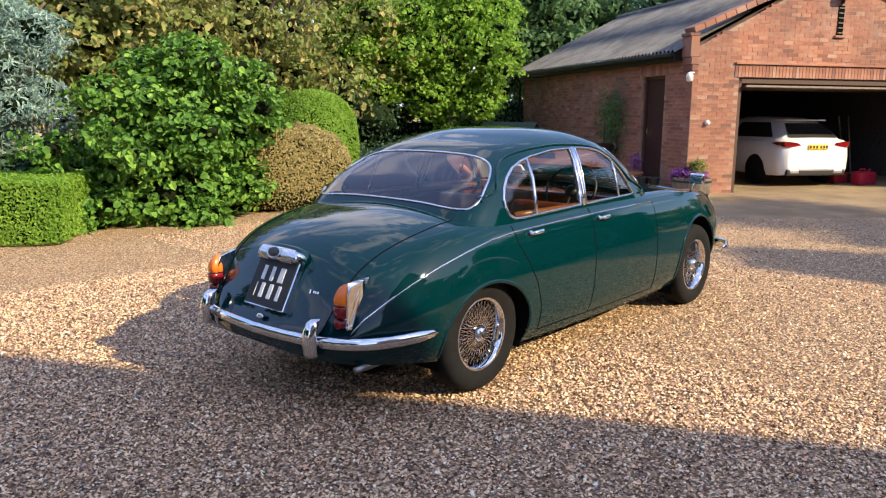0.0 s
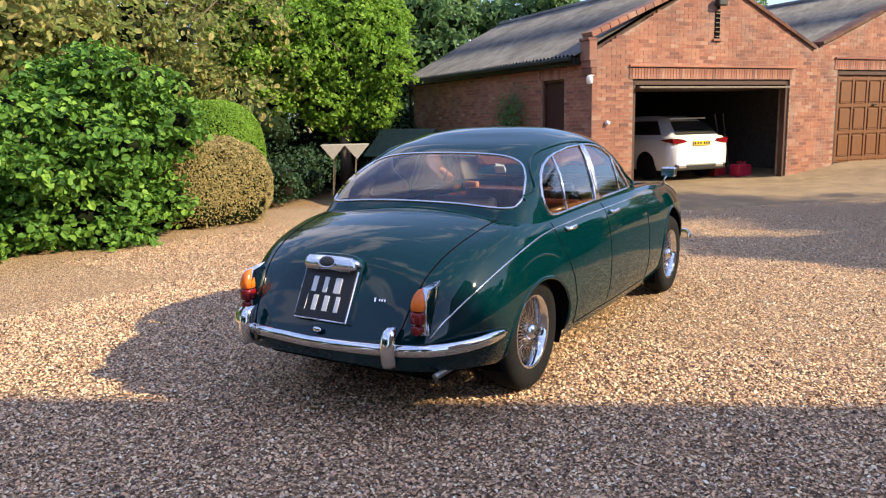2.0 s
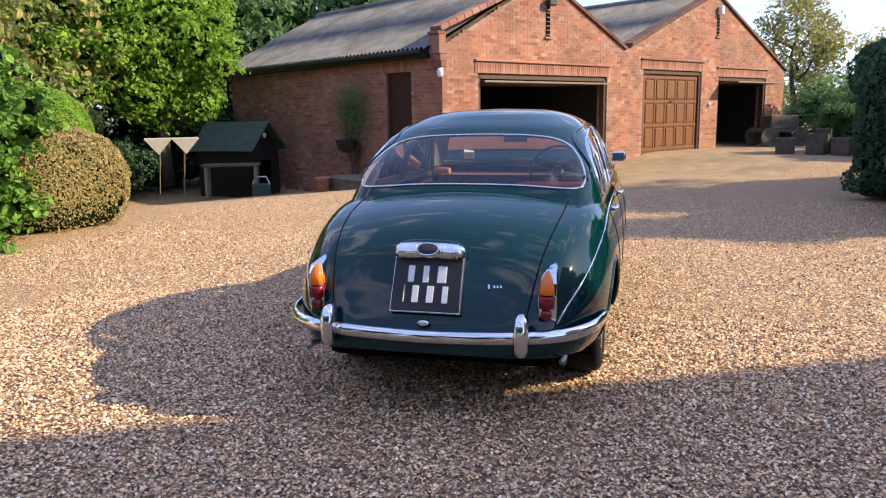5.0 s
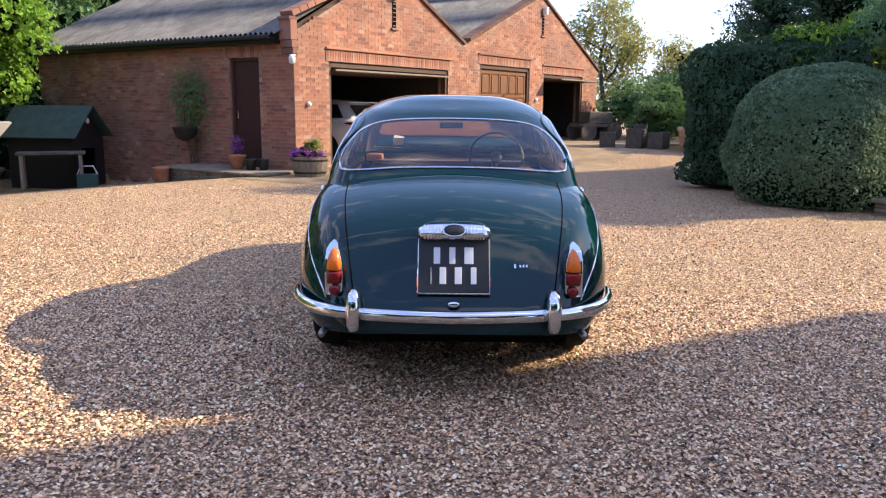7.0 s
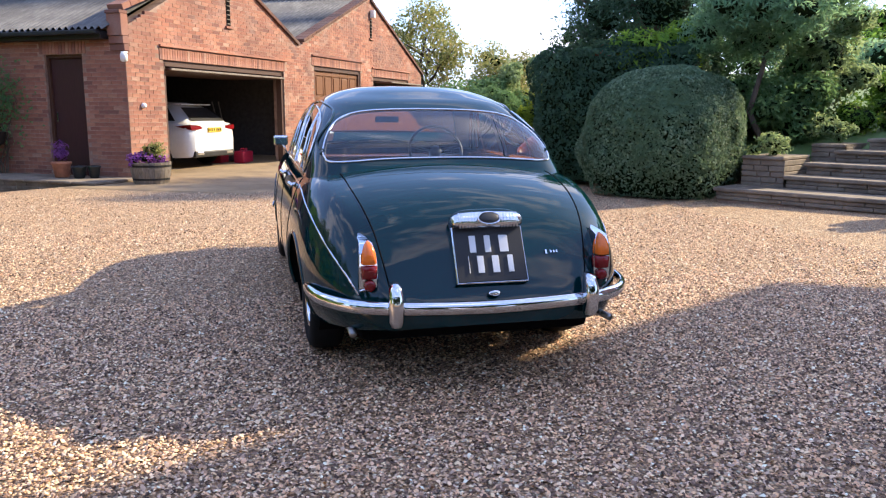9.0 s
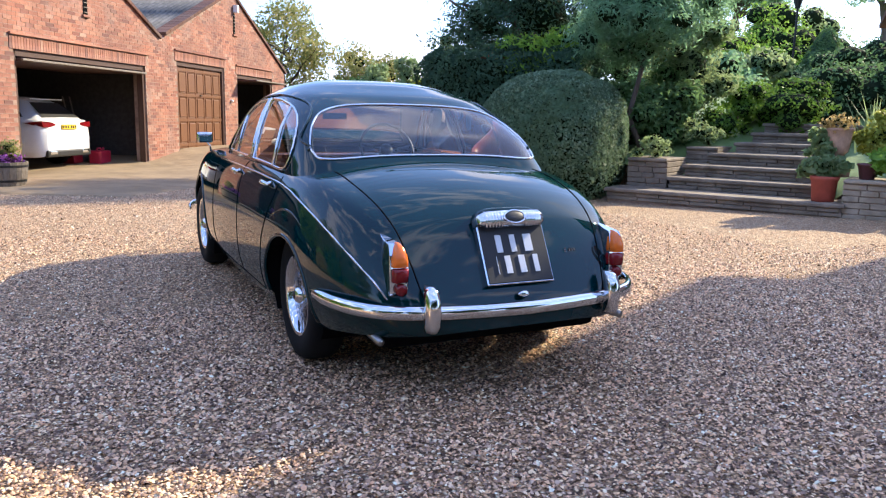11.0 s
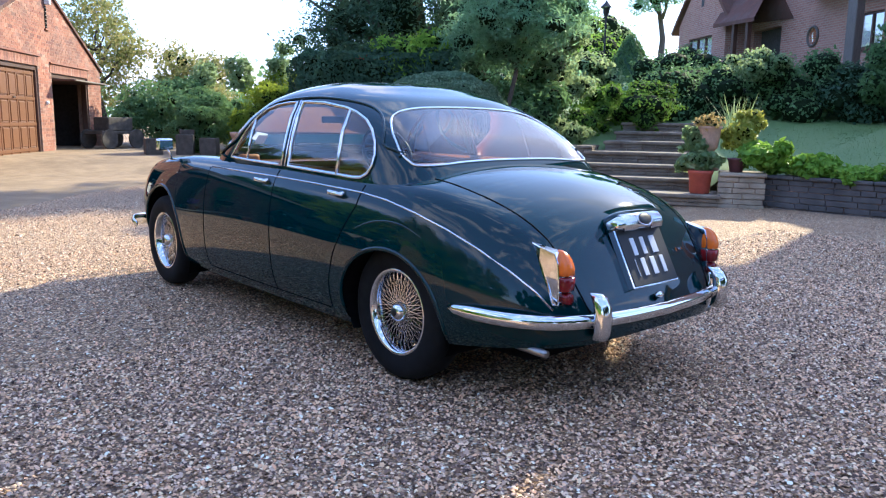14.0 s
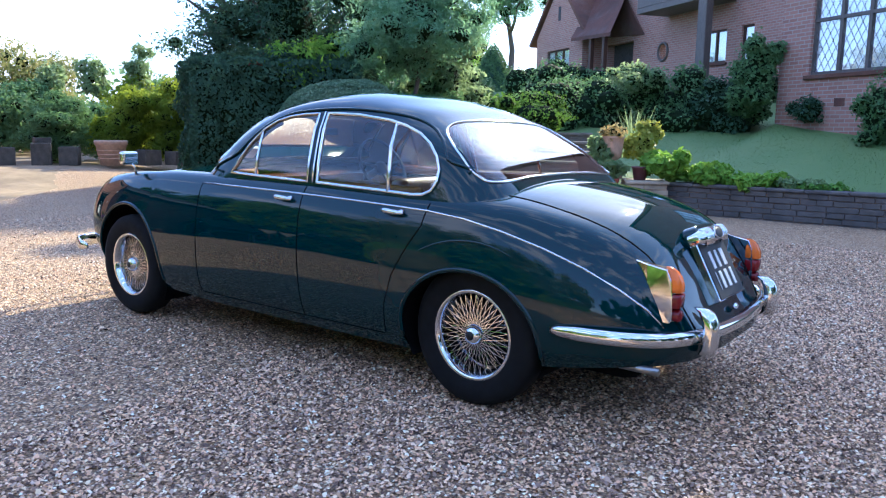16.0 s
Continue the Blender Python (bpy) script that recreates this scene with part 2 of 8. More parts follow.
LEAF_OLIVE = leafy("maple_leaf", (0.06, 0.11, 0.03), (0.18, 0.25, 0.065), (0.56, 0.45, 0.19))
LEAF_BRIGHT = leafy("lime_leaf", (0.073, 0.164, 0.018), (0.181, 0.335, 0.040), (0.344, 0.508, 0.073))
LEAF_BROWN = leafy("brown_hedge_leaf", (0.10, 0.12, 0.04), (0.31, 0.25, 0.10), (0.52, 0.42, 0.20), trans=0.2)
LEAF_DARK = leafy("dark_tree_leaf", (0.045, 0.10, 0.04), (0.105, 0.20, 0.075), (0.21, 0.33, 0.125))
LEAF_SILVER = leafy("blue_conifer_needle", (0.07, 0.14, 0.12), (0.22, 0.33, 0.29), (0.47, 0.60, 0.54), trans=0.2)
LEAF_YEW = leafy("yew_needle", (0.022, 0.055, 0.032), (0.048, 0.10, 0.055), (0.095, 0.165, 0.08), trans=0.35)
# near-black cores: the shade in foliage gaps is put into the colour
GAP_SHADE = plain("painted_gap_black", (0.008, 0.012, 0.005), 0.95, vary=0.4, spec=0.1)
GAP_SHADE_GREEN = plain("painted_gap_green", (0.010, 0.019, 0.006), 0.9, vary=0.5, scale=30, spec=0.1)
ROOFTILE = brick_mat("brown_roof_tile", 0.38)
LEAF_HEBE = leafy("hebe_leaf", (0.04, 0.085, 0.042), (0.105, 0.18, 0.09), (0.32, 0.42, 0.26), trans=0.35)
LEAF_LAWN = leafy("grass_blade", (0.085, 0.15, 0.04), (0.115, 0.19, 0.052), (0.15, 0.235, 0.07), trans=0.3)
LEAF_IVY = leafy("variegated_leaf", (0.075, 0.15, 0.055), (0.155, 0.24, 0.10), (0.34, 0.40, 0.22), trans=0.5, glow=(0.55, 0.65, 0.3))
LEAF_GOLD = leafy("golden_conifer", (0.03, 0.075, 0.014), (0.10, 0.17, 0.024), (0.25, 0.31, 0.04), trans=0.52, glow=(0.58, 0.64, 0.04))
LEAF_PINE = leafy("pine_needle", (0.07, 0.16, 0.09), (0.16, 0.31, 0.17), (0.32, 0.48, 0.27), trans=0.55, glow=(0.38, 0.56, 0.28))
PETAL_PURPLE = leafy("purple_petal", (0.100, 0.020, 0.160), (0.220, 0.050, 0.300), (0.450, 0.220, 0.500))
PETAL_PINK = leafy("pink_petal", (0.450, 0.050, 0.100), (0.650, 0.120, 0.200), (0.700, 0.350, 0.400))
PETAL_YELLOW = leafy("yellow_leaf", (0.12, 0.18, 0.03), (0.27, 0.32, 0.05), (0.52, 0.47, 0.10))


# ---- building helpers ----
def mesh_of(name, bm, mat=None, smooth=False):
    me = bpy.data.meshes.new(name)
    bm.to_mesh(me)
    bm.free()
    if mat:
        me.materials.append(mat)
    if smooth:
        me.polygons.foreach_set("use_smooth", [True] * len(me.polygons))
    return me


def part(name, bm, mat, parent=None, label="", smooth=False):
    """One mesh object under a thing or a part; bm is a bmesh or a mesh."""
    me = bm if isinstance(bm, bpy.types.Mesh) else mesh_of(name, bm, mat, smooth)
    ob = new(name, me)
    if parent:
        ob.parent = parent
    if label:
        tagged(ob, label)
    return ob


def thing(name, label, category, m=None, group="", kind=""):
    ob = tagged(new(name), label, category, group, kind)
    if m is not None:
        ob.matrix_world = m
    return ob


def arrays(name, verts, faces, mat=None, smooth=False):
    """A mesh from numpy arrays; faces all have the same number of corners."""
    me = bpy.data.meshes.new(name)
    verts, faces = np.asarray(verts, float), np.asarray(faces, int)
    me.vertices.add(len(verts))
    me.vertices.foreach_set("co", verts.ravel())
    k = faces.shape[1]
    me.loops.add(faces.size)
    me.loops.foreach_set("vertex_index", faces.ravel())
    me.polygons.add(len(faces))
    me.polygons.foreach_set("loop_start", np.arange(0, faces.size, k))
    me.polygons.foreach_set("loop_total", np.full(len(faces), k))
    me.polygons.foreach_set("use_smooth", np.full(len(faces), bool(smooth)))
    me.update(calc_edges=True)
    if mat:
        me.materials.append(mat)
    return me


def box(bm, x0, x1, y0, y1, z0, z1, bevel=0.0, seg=1, m=None):
    g = bmesh.ops.create_cube(bm, size=1.0)["verts"]
    for v in g:
        v.co = Vector(((x0 + x1) / 2 + v.co.x * (x1 - x0), (y0 + y1) / 2 + v.co.y * (y1 - y0), (z0 + z1) / 2 + v.co.z * (z1 - z0)))
    if bevel:
        es = list({e for v in g for e in v.link_edges})
        g = list({v for f in bmesh.ops.bevel(bm, geom=es, offset=bevel, segments=seg, affect="EDGES", profile=0.6)["faces"] for v in f.verts} | {v for v in g if v.is_valid})
    if m is not None:
        for v in g:
            v.co = m @ v.co
    return bm


def boxed(x0, x1, y0, y1, z0, z1, bevel=0.0, seg=1):
    return box(bmesh.new(), x0, x1, y0, y1, z0, z1, bevel, seg)


def tube(bm, pts, r, n=8, closed=False, flat=1.0):
    """A round bar along points; r may be a list."""
    pts = [Vector(p) for p in pts]
    k = len(pts)
    rs = r if isinstance(r, (list, tuple)) else [r] * k
    rings, side = [], None
    for i, p in enumerate(pts):
        a = pts[i - 1] if i or closed else p
        b = pts[(i + 1) % k] if i < k - 1 or closed else p
        d = (b - a).normalized()
        if side is None:
            side = d.orthogonal().normalized()
        side = (side - d * side.dot(d)).normalized()
        up = d.cross(side)
        rings.append([bm.verts.new(p + (side * math.cos(2 * math.pi * j / n) + up * math.sin(2 * math.pi * j / n) * flat) * rs[i]) for j in range(n)])
    for i in range(k if closed else k - 1):
        A, B = rings[i], rings[(i + 1) % k]
        for j in range(n):
            bm.faces.new((A[j], A[(j + 1) % n], B[(j + 1) % n], B[j]))
    if not closed:
        bm.faces.new(rings[0][::-1])
        bm.faces.new(rings[-1])
    return bm


def lathe(bm, profile, n=24, axis="Z", m=None, caps=True):
    """Turns (radius, height) pairs round an axis."""
    rings = []
    for r, h in profile:
        ring = []
        for j in range(n):
            a = 2 * math.pi * j / n
            c, s = r * math.cos(a), r * math.sin(a)
            p = Vector((c, s, h)) if axis == "Z" else Vector((h, c, s)) if axis == "X" else Vector((s, h, c))
            ring.append(bm.verts.new(m @ p if m is not None else p))
        rings.append(ring)
    for A, B in zip(rings, rings[1:]):
        for j in range(n):
            bm.faces.new((A[j], A[(j + 1) % n], B[(j + 1) % n], B[j]))
    if caps:
        bm.faces.new(rings[0][::-1])
        bm.faces.new(rings[-1])
    return bm


def curve_y(xs, ys):
    """A smooth interpolant that does not overshoot."""
    xs, ys = np.array(xs, float), np.array(ys, float)
    h, d = np.diff(xs), np.diff(ys) / np.diff(xs)
    m = np.zeros(len(xs))
    m[0], m[-1] = d[0], d[-1]
    for i in range(1, len(xs) - 1):
        if d[i - 1] * d[i] > 0:
            w1, w2 = 2 * h[i] + h[i - 1], h[i] + 2 * h[i - 1]
            m[i] = (w1 + w2) / (w1 / d[i - 1] + w2 / d[i])

    def f(x):
        x = np.clip(np.asarray(x, float), xs[0], xs[-1])
        i = np.clip(np.searchsorted(xs, x) - 1, 0, len(xs) - 2)
        t = (x - xs[i]) / h[i]
        return ((2 * t**3 - 3 * t**2 + 1) * ys[i] + (t**3 - 2 * t**2 + t) * h[i] * m[i] + (-2 * t**3 + 3 * t**2) * ys[i + 1] + (t**3 - t**2) * h[i] * m[i + 1])
    return f


def inside(poly, a, b):
    """Which points (a, b) lie in a polygon."""
    poly = np.asarray(poly, float)
    r = np.zeros(np.shape(a), bool)
    for (x0, y0), (x1, y1) in zip(poly, np.roll(poly, -1, 0)):
        c = ((y0 > b) != (y1 > b)) & (a < (x1 - x0) * (b - y0) / (y1 - y0 + 1e-12) + x0)
        r ^= c
    return r


def rounded(poly, n=6):
    """A closed smooth curve through polygon corners."""
    p = np.asarray(poly, float)
    k, out = len(p), []
    for i in range(k):
        a, b, c, d = p[i - 1], p[i], p[(i + 1) % k], p[(i + 2) % k]
        for t in np.arange(n) / n:
            out.append(0.5 * (2 * b + (c - a) * t + (2 * a - 5 * b + 4 * c - d) * t * t + (3 * b - a - 3 * c + d) * t**3))
    return np.array(out)


def smooth01(t):
    t = np.clip(t, 0, 1)
    return t * t * (3 - 2 * t)


def ground_z(x, y):
    """Level by the car; rises to the second garage and the steps, falls behind the first one."""
    x, y = np.asarray(x, float), np.asarray(y, float)
    u = (x + 3.0) * 0.563 + (y - 10.88) * 0.826
    v = -(x + 3.0) * 0.826 + (y - 10.88) * 0.563
    z = 0.30 * smooth01((u - 4.6) / 3.0) * smooth01((v + 9.0) / 5.0)
    z = z + 0.022 * np.clip(x - 3.0, 0, 5) * smooth01((9.0 - y) / 5.0)
    return z - 0.10 * np.clip(v - 0.3, 0, 5) * (u < 0.2)


RNG = np.random.default_rng(7)


def leaf_mesh(name, pos, nrm, size, mat, jitter=0.7, ratio=0.55, rng=RNG, lift=0.25, blade=False):
    """Many small folded leaves at the given places, turned about their normals."""
    k = len(pos)
    nrm = nrm + rng.normal(0, jitter, (k, 3))
    nrm[:, 2] += lift
    nrm /= np.linalg.norm(nrm, axis=1)[:, None] + 1e-9
    t = np.cross(nrm, rng.normal(0, 1, (k, 3)))
    t /= np.linalg.norm(t, axis=1)[:, None] + 1e-9
    s = np.cross(nrm, t)
    L = (size * rng.uniform(0.6, 1.35, k))[:, None]
    Wd = L * ratio
    fold = nrm * L * 0.12
    if blade:
        # rounder leaf: base, two shoulders, tip, folded along the midrib
        up, dn = t * L * 0.22, t * L * 0.28
        V = np.stack([pos - t * L * 0.5, pos + s * Wd * 0.46 + fold - dn, pos + s * Wd * 0.42 + fold + up, pos + t * L * 0.5 - fold, pos - s * Wd * 0.42 + fold + up, pos - s * Wd * 0.46 + fold - dn], 1).reshape(-1, 3)
        i = np.arange(k)[:, None] * 6
        return arrays(name, V, np.concatenate([i + [0, 1, 2], i + [0, 2, 3], i + [0, 3, 4], i + [0, 4, 5]]), mat)
    V = np.stack([pos - t * L * 0.5, pos + s * Wd * 0.5 + fold - t * L * 0.05, pos + t * L * 0.5, pos - s * Wd * 0.5 + fold - t * L * 0.05], 1).reshape(-1, 3)
    i = np.arange(k)[:, None] * 4
    F = np.concatenate([i + [0, 1, 2], i + [0, 2, 3]])
    return arrays(name, V, F, mat)


def blob_points(k, centres, radii, rng=RNG, depth=0.35, rough=0.18, squash=None):
    """Places and outward normals in the outer shell of lumpy ellipsoids."""
    centres, radii = np.asarray(centres, float), np.asarray(radii, float)
    if radii.ndim == 1:
        radii = np.repeat(radii[:, None], 3, 1)
    area = (radii.prod(1)) ** (2 / 3)
    who = rng.choice(len(centres), k, p=area / area.sum())
    d = rng.normal(0, 1, (k, 3))
    d /= np.linalg.norm(d, axis=1)[:, None]
    lump = 1 + rough * (np.sin(d[:, 0] * 7 + who * 1.7) * np.sin(d[:, 1] * 6 + who) + np.sin(d[:, 2] * 8 + who * 0.6) * 0.6)
    q = 1 - depth * rng.random(k) ** 2
    pos = centres[who] + d * radii[who] * (lump * q)[:, None]
    # drop what is buried deep inside another lump
    keep = np.ones(k, bool)
    for c, r in zip(centres, radii):
        keep &= ~((((pos - c) / (r * (1 - depth * 1.3))) ** 2).sum(1) < 0.85)
    n = d / radii[who]
    n /= np.linalg.norm(n, axis=1)[:, None]
    return pos[keep], n[keep]


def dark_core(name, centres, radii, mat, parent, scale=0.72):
    """A lumpy twiggy heart, near-black as painted gap shade, so that no light shines straight through."""
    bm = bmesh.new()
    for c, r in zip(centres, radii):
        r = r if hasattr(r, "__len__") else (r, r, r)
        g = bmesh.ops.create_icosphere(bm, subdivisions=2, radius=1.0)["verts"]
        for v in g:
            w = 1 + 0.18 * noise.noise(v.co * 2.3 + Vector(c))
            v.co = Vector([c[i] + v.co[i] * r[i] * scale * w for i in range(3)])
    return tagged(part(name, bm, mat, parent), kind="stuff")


# ---- ground ----
def ground_sheet():
    """One sheet of shingle, earth and field out to the horizon."""
    xs = np.unique(np.concatenate([np.linspace(-1500, -20, 12), np.linspace(-20, 30, 201), np.linspace(30, 1500, 12)]))
    ys = np.unique(np.concatenate([np.linspace(-1500, -15, 12), np.linspace(-15, 40, 221), np.linspace(40, 1500, 12)]))
    X, Y = np.meshgrid(xs, ys)
    V = np.stack([X, Y, ground_z(X, Y) - 0.012], -1).reshape(-1, 3)
    i = np.arange(len(ys) - 1)[:, None] * len(xs) + np.arange(len(xs) - 1)[None]
    F = np.stack([i, i + 1, i + 1 + len(xs), i + len(xs)], -1).reshape(-1, 4)
    return arrays("ground", V, F, GRAVEL, True)


tagged(new("ground", ground_sheet()), "buff pea shingle drive with loose stones", "gravel drive", kind="structure")


def loose_stones():
    """Single stones lying on the drive, where one can tell them apart."""
    rng = np.random.default_rng(3)
    pts = []
    for k, (x0, x1, y0, y1) in ((150000, (-3.6, 3.4, -3.2, 1.2)), (44000, (-5.6, 4.6, 1.2, 4.6)), (14000, (3.4, 5.6, -1.8, 1.2)), (18000, (-5.6, 5.0, 4.6, 8.5))):
        p = np.stack([rng.uniform(x0, x1, k), rng.uniform(y0, y1, k)], 1)
        pts.append(p)
    p = np.concatenate(pts)
    k = len(p)
    r = rng.uniform(0.0044, 0.0096, k) * rng.uniform(0.8, 1.25, k)
    octa = np.array([(1, 0, 0), (0.25, 0.9, 0.1), (-0.85, 0.35, 0), (-0.5, -0.8, 0.1), (0.45, -0.85, -0.1), (0.1, 0.0, 0.62)])
    ang = rng.uniform(0, 2 * math.pi, k)
    st = rng.uniform(0.75, 1.25, (k, 3))
    q = octa[None] * st[:, None] * (1 + rng.uniform(-0.2, 0.2, (k, 6, 1)))
    c, s = np.cos(ang)[:, None], np.sin(ang)[:, None]
    tilt = rng.normal(0, 0.3, (k, 2))
    z = q[..., 2] + q[..., 0] * tilt[:, :1] + q[..., 1] * tilt[:, 1:]
    x, y = q[..., 0] * c - q[..., 1] * s, q[..., 0] * s + q[..., 1] * c
    base = ground_z(p[:, 0], p[:, 1]) - 0.006 + rng.uniform(0, 0.006, k)
    V = np.stack([p[:, :1] + x * r[:, None], p[:, 1:] + y * r[:, None], base[:, None] + z * r[:, None] * 1.1], -1).reshape(-1, 3)
    f = np.array([(0, 1, 5), (1, 2, 5), (2, 3, 5), (3, 4, 5), (4, 0, 5)])
    F = (np.arange(k)[:, None, None] * 6 + f[None]).reshape(-1, 3)
    return arrays("loose_gravel", V, F, STONE, True)


tagged(new("loose_gravel", loose_stones()), "loose buff and grey shingle stones on the drive", "gravel", kind="stuff")

# ---- garage block: u runs along the front, v back along the side wall ----
GC, GU, GV = Vector((-3.0, 10.88, 0.0)), Vector((0.563, 0.826, 0)).normalized(), Vector((-0.826, 0.563, 0)).normalized()
GM = Matrix(((GU.x, GV.x, 0, GC.x), (GU.y, GV.y, 0, GC.y), (0, 0, 1, 0), (0, 0, 0, 1)))
EAVE, SIDE_L, DEEP = 2.72, 9.3, 9.3
VALLEY, APEX1, U_END, APEX2 = 6.2, (3.15, 4.35), 14.6, (10.4, 4.62)
OPEN = [(1.0, 5.35, 2.22), (6.85, 9.65, 2.45), (10.55, 13.4, 2.33)]


def yard_slab():
    """The concrete apron before the garages, a few millimetres above the shingle."""
    bm = bmesh.new()
    P = [(-1.5, 0.3), (-1.2, -3.3), (1.5, -3.6), (5.5, -4.6), (11.0, -6.0), (18.0, -5.2), (18.0, 10.0), (0.0, 10.0), (0.0, 0.3)]
    vs = []
    for u, v in P:
        p = GM @ Vector((u, v, 0))
        vs.append(bm.verts.new((p.x, p.y, float(ground_z(p.x, p.y)) + 0.03)))
    bm.faces.new(vs)
    bmesh.ops.triangulate(bm, faces=bm.faces[:])
    for _ in range(4):
        bmesh.ops.subdivide_edges(bm, edges=bm.edges[:], cuts=1, use_grid_fill=True)
    for v in bm.verts:
        v.co.z = float(ground_z(v.co.x, v.co.y)) + (-0.02 if v.is_boundary else 0.008)
    return mesh_of("concrete_apron", bm, CONCRETE)


tagged(new("pavement", yard_slab()), "worn sandy concrete apron before the garages", "concrete apron", kind="structure")


def gable_z(u):
    a, b = APEX1
    c, d = APEX2
    if u < a:
        return EAVE + (b - EAVE) * u / a
    if u < VALLEY:
        return b + (2.92 - b) * (u - a) / (VALLEY - a)
    if u < c:
        return 2.92 + (d - 2.92) * (u - VALLEY) / (c - VALLEY)
    return d + (2.68 - d) * (u - c) / (U_END - c)


def wall_polys(name, loops, thick, mat, m, axis):
    """A wall of given thickness from outlines in its own plane."""
    bm = bmesh.new()
    for loop in loops:
        f = [bm.verts.new(m @ (Vector((a, 0, b)) if axis == "u" else Vector((0, a, b)))) for a, b in loop]
        bm.faces.new(f)
    bmesh.ops.remove_doubles(bm, verts=bm.verts[:], dist=0.001)
    ex = bmesh.ops.extrude_face_region(bm, geom=bm.faces[:])
    off = m.to_3x3() @ (Vector((0, thick, 0)) if axis == "u" else Vector((thick, 0, 0)))
    bmesh.ops.translate(bm, vec=off, verts=[v for v in ex["geom"] if isinstance(v, bmesh.types.BMVert)])
    bmesh.ops.recalc_face_normals(bm, faces=bm.faces[:])
    return mesh_of(name, bm, mat)


def front_wall():
    loops = []
    cuts = sorted({0.0, APEX1[0], VALLEY, APEX2[0], U_END, *[o[0] for o in OPEN], *[o[1] for o in OPEN]})
    for a, b in zip(cuts, cuts[1:]):
        low = -0.1
        for o in OPEN:
            if o[0] <= a and b <= o[1] + 1e-6:
                low = o[2]
        loops.append([(a, low), (b, low), (b, gable_z(b)), (a, gable_z(a))])
    return loops


garage = tagged(new("wall_garage"), "red brick garage block with two gables", "garage", kind="structure")
wall_front = part("front_wall", wall_polys("front_wall", front_wall(), 0.3, MORTAR, GM, "u"), None, garage)
DOOR = (0.98, 1.88, 2.28)
wall_side = part("side_wall", wall_polys("side_wall", [[(0.3, -0.7), (DOOR[0], -0.7), (DOOR[0], EAVE), (0.3, EAVE)], [(DOOR[0], DOOR[2]), (DOOR[1], DOOR[2]), (DOOR[1], EAVE), (DOOR[0], EAVE)],
                                               [(DOOR[1], -0.7), (SIDE_L, -0.7), (SIDE_L, EAVE), (DOOR[1], EAVE)]], 0.3, MORTAR, GM, "v"), None, garage)


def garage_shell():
    """Back, far side and dividing walls, bare inside, toned dark as painted shade."""
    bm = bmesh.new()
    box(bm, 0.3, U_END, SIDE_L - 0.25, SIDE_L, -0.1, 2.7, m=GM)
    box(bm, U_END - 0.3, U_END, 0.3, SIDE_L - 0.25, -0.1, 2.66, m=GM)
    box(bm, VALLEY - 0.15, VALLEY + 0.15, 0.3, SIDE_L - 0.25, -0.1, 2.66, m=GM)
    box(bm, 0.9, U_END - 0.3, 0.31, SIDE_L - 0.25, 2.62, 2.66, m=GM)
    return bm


part("inner_walls", garage_shell(), SHADE_TONE, garage)


def corrugated(u0, z0, u1, z1, v0, v1, name):
    """A sloping roof of two lapped sheets whose corrugations run down the slope."""
    n, wave = int((v1 - v0) / 0.0183), 0.146
    vs = np.linspace(v0, v1, n)
    rows = np.array([0, 0.25, 0.46, 0.461, 0.75, 1.0])
    lap = dict(zip(rows, (0, 0, 0, 0.035, 0.02, 0.01)))
    V = []
    for r in rows:
        for v in vs:
            h = 0.028 * math.cos(2 * math.pi * v / wave) + lap[r]
            V.append(GM @ Vector((u0 + (u1 - u0) * r, v, z0 + (z1 - z0) * r + h)))
    i = np.arange(len(rows) - 1)[:, None] * n + np.arange(n - 1)[None]
    F = np.stack([i, i + 1, i + 1 + n, i + n], -1).reshape(-1, 4)
    me = arrays(name, [tuple(p) for p in V], F, SLATE, True)
    return me


for nm, (a, b, c, d) in (("roof_slope", (-0.28, EAVE - 0.02, APEX1[0], APEX1[1] + 0.08)), ("roof_slope", (VALLEY, 2.98, APEX1[0], APEX1[1] + 0.08)),
                         ("roof_slope", (VALLEY, 2.98, APEX2[0], APEX2[1] + 0.06)), ("roof_slope", (U_END + 0.2, 2.68, APEX2[0], APEX2[1] + 0.06))):
    part(nm, corrugated(a, b, c, d, 0.22, SIDE_L + 0.2, nm), None, garage, "grey corrugated cement sheet roof")


# ---- steps, wall and lawn bank ----
SA, SB = Vector((0.49, -0.87, 0)).normalized(), Vector((0.87, 0.49, 0)).normalized()
SM = Matrix(((SA.x, SB.x, 0, 5.42), (SA.y, SB.y, 0, 5.38), (0, 0, 1, 0), (0, 0, 0, 1)))


def bank_z(x, y):
    """The lawn and beds behind the wall, climbing to the house."""
    a, b = (x - 5.42) * SA.x + (y - 5.38) * SA.y, (x - 5.42) * SB.x + (y - 5.38) * SB.y
    z = 0.46 + 0.185 * (x - 7.6) if y < 2.4 else 0.55 + 0.17 * (b - 1.0)
    if 0.3 < a < 3.0:
        z = min(z, 0.36 * b - 0.1)
    if x > 13.5:
        z = min(z, 1.56 + 0.14 * (x - 13.5))
    return min(z, 2.9)


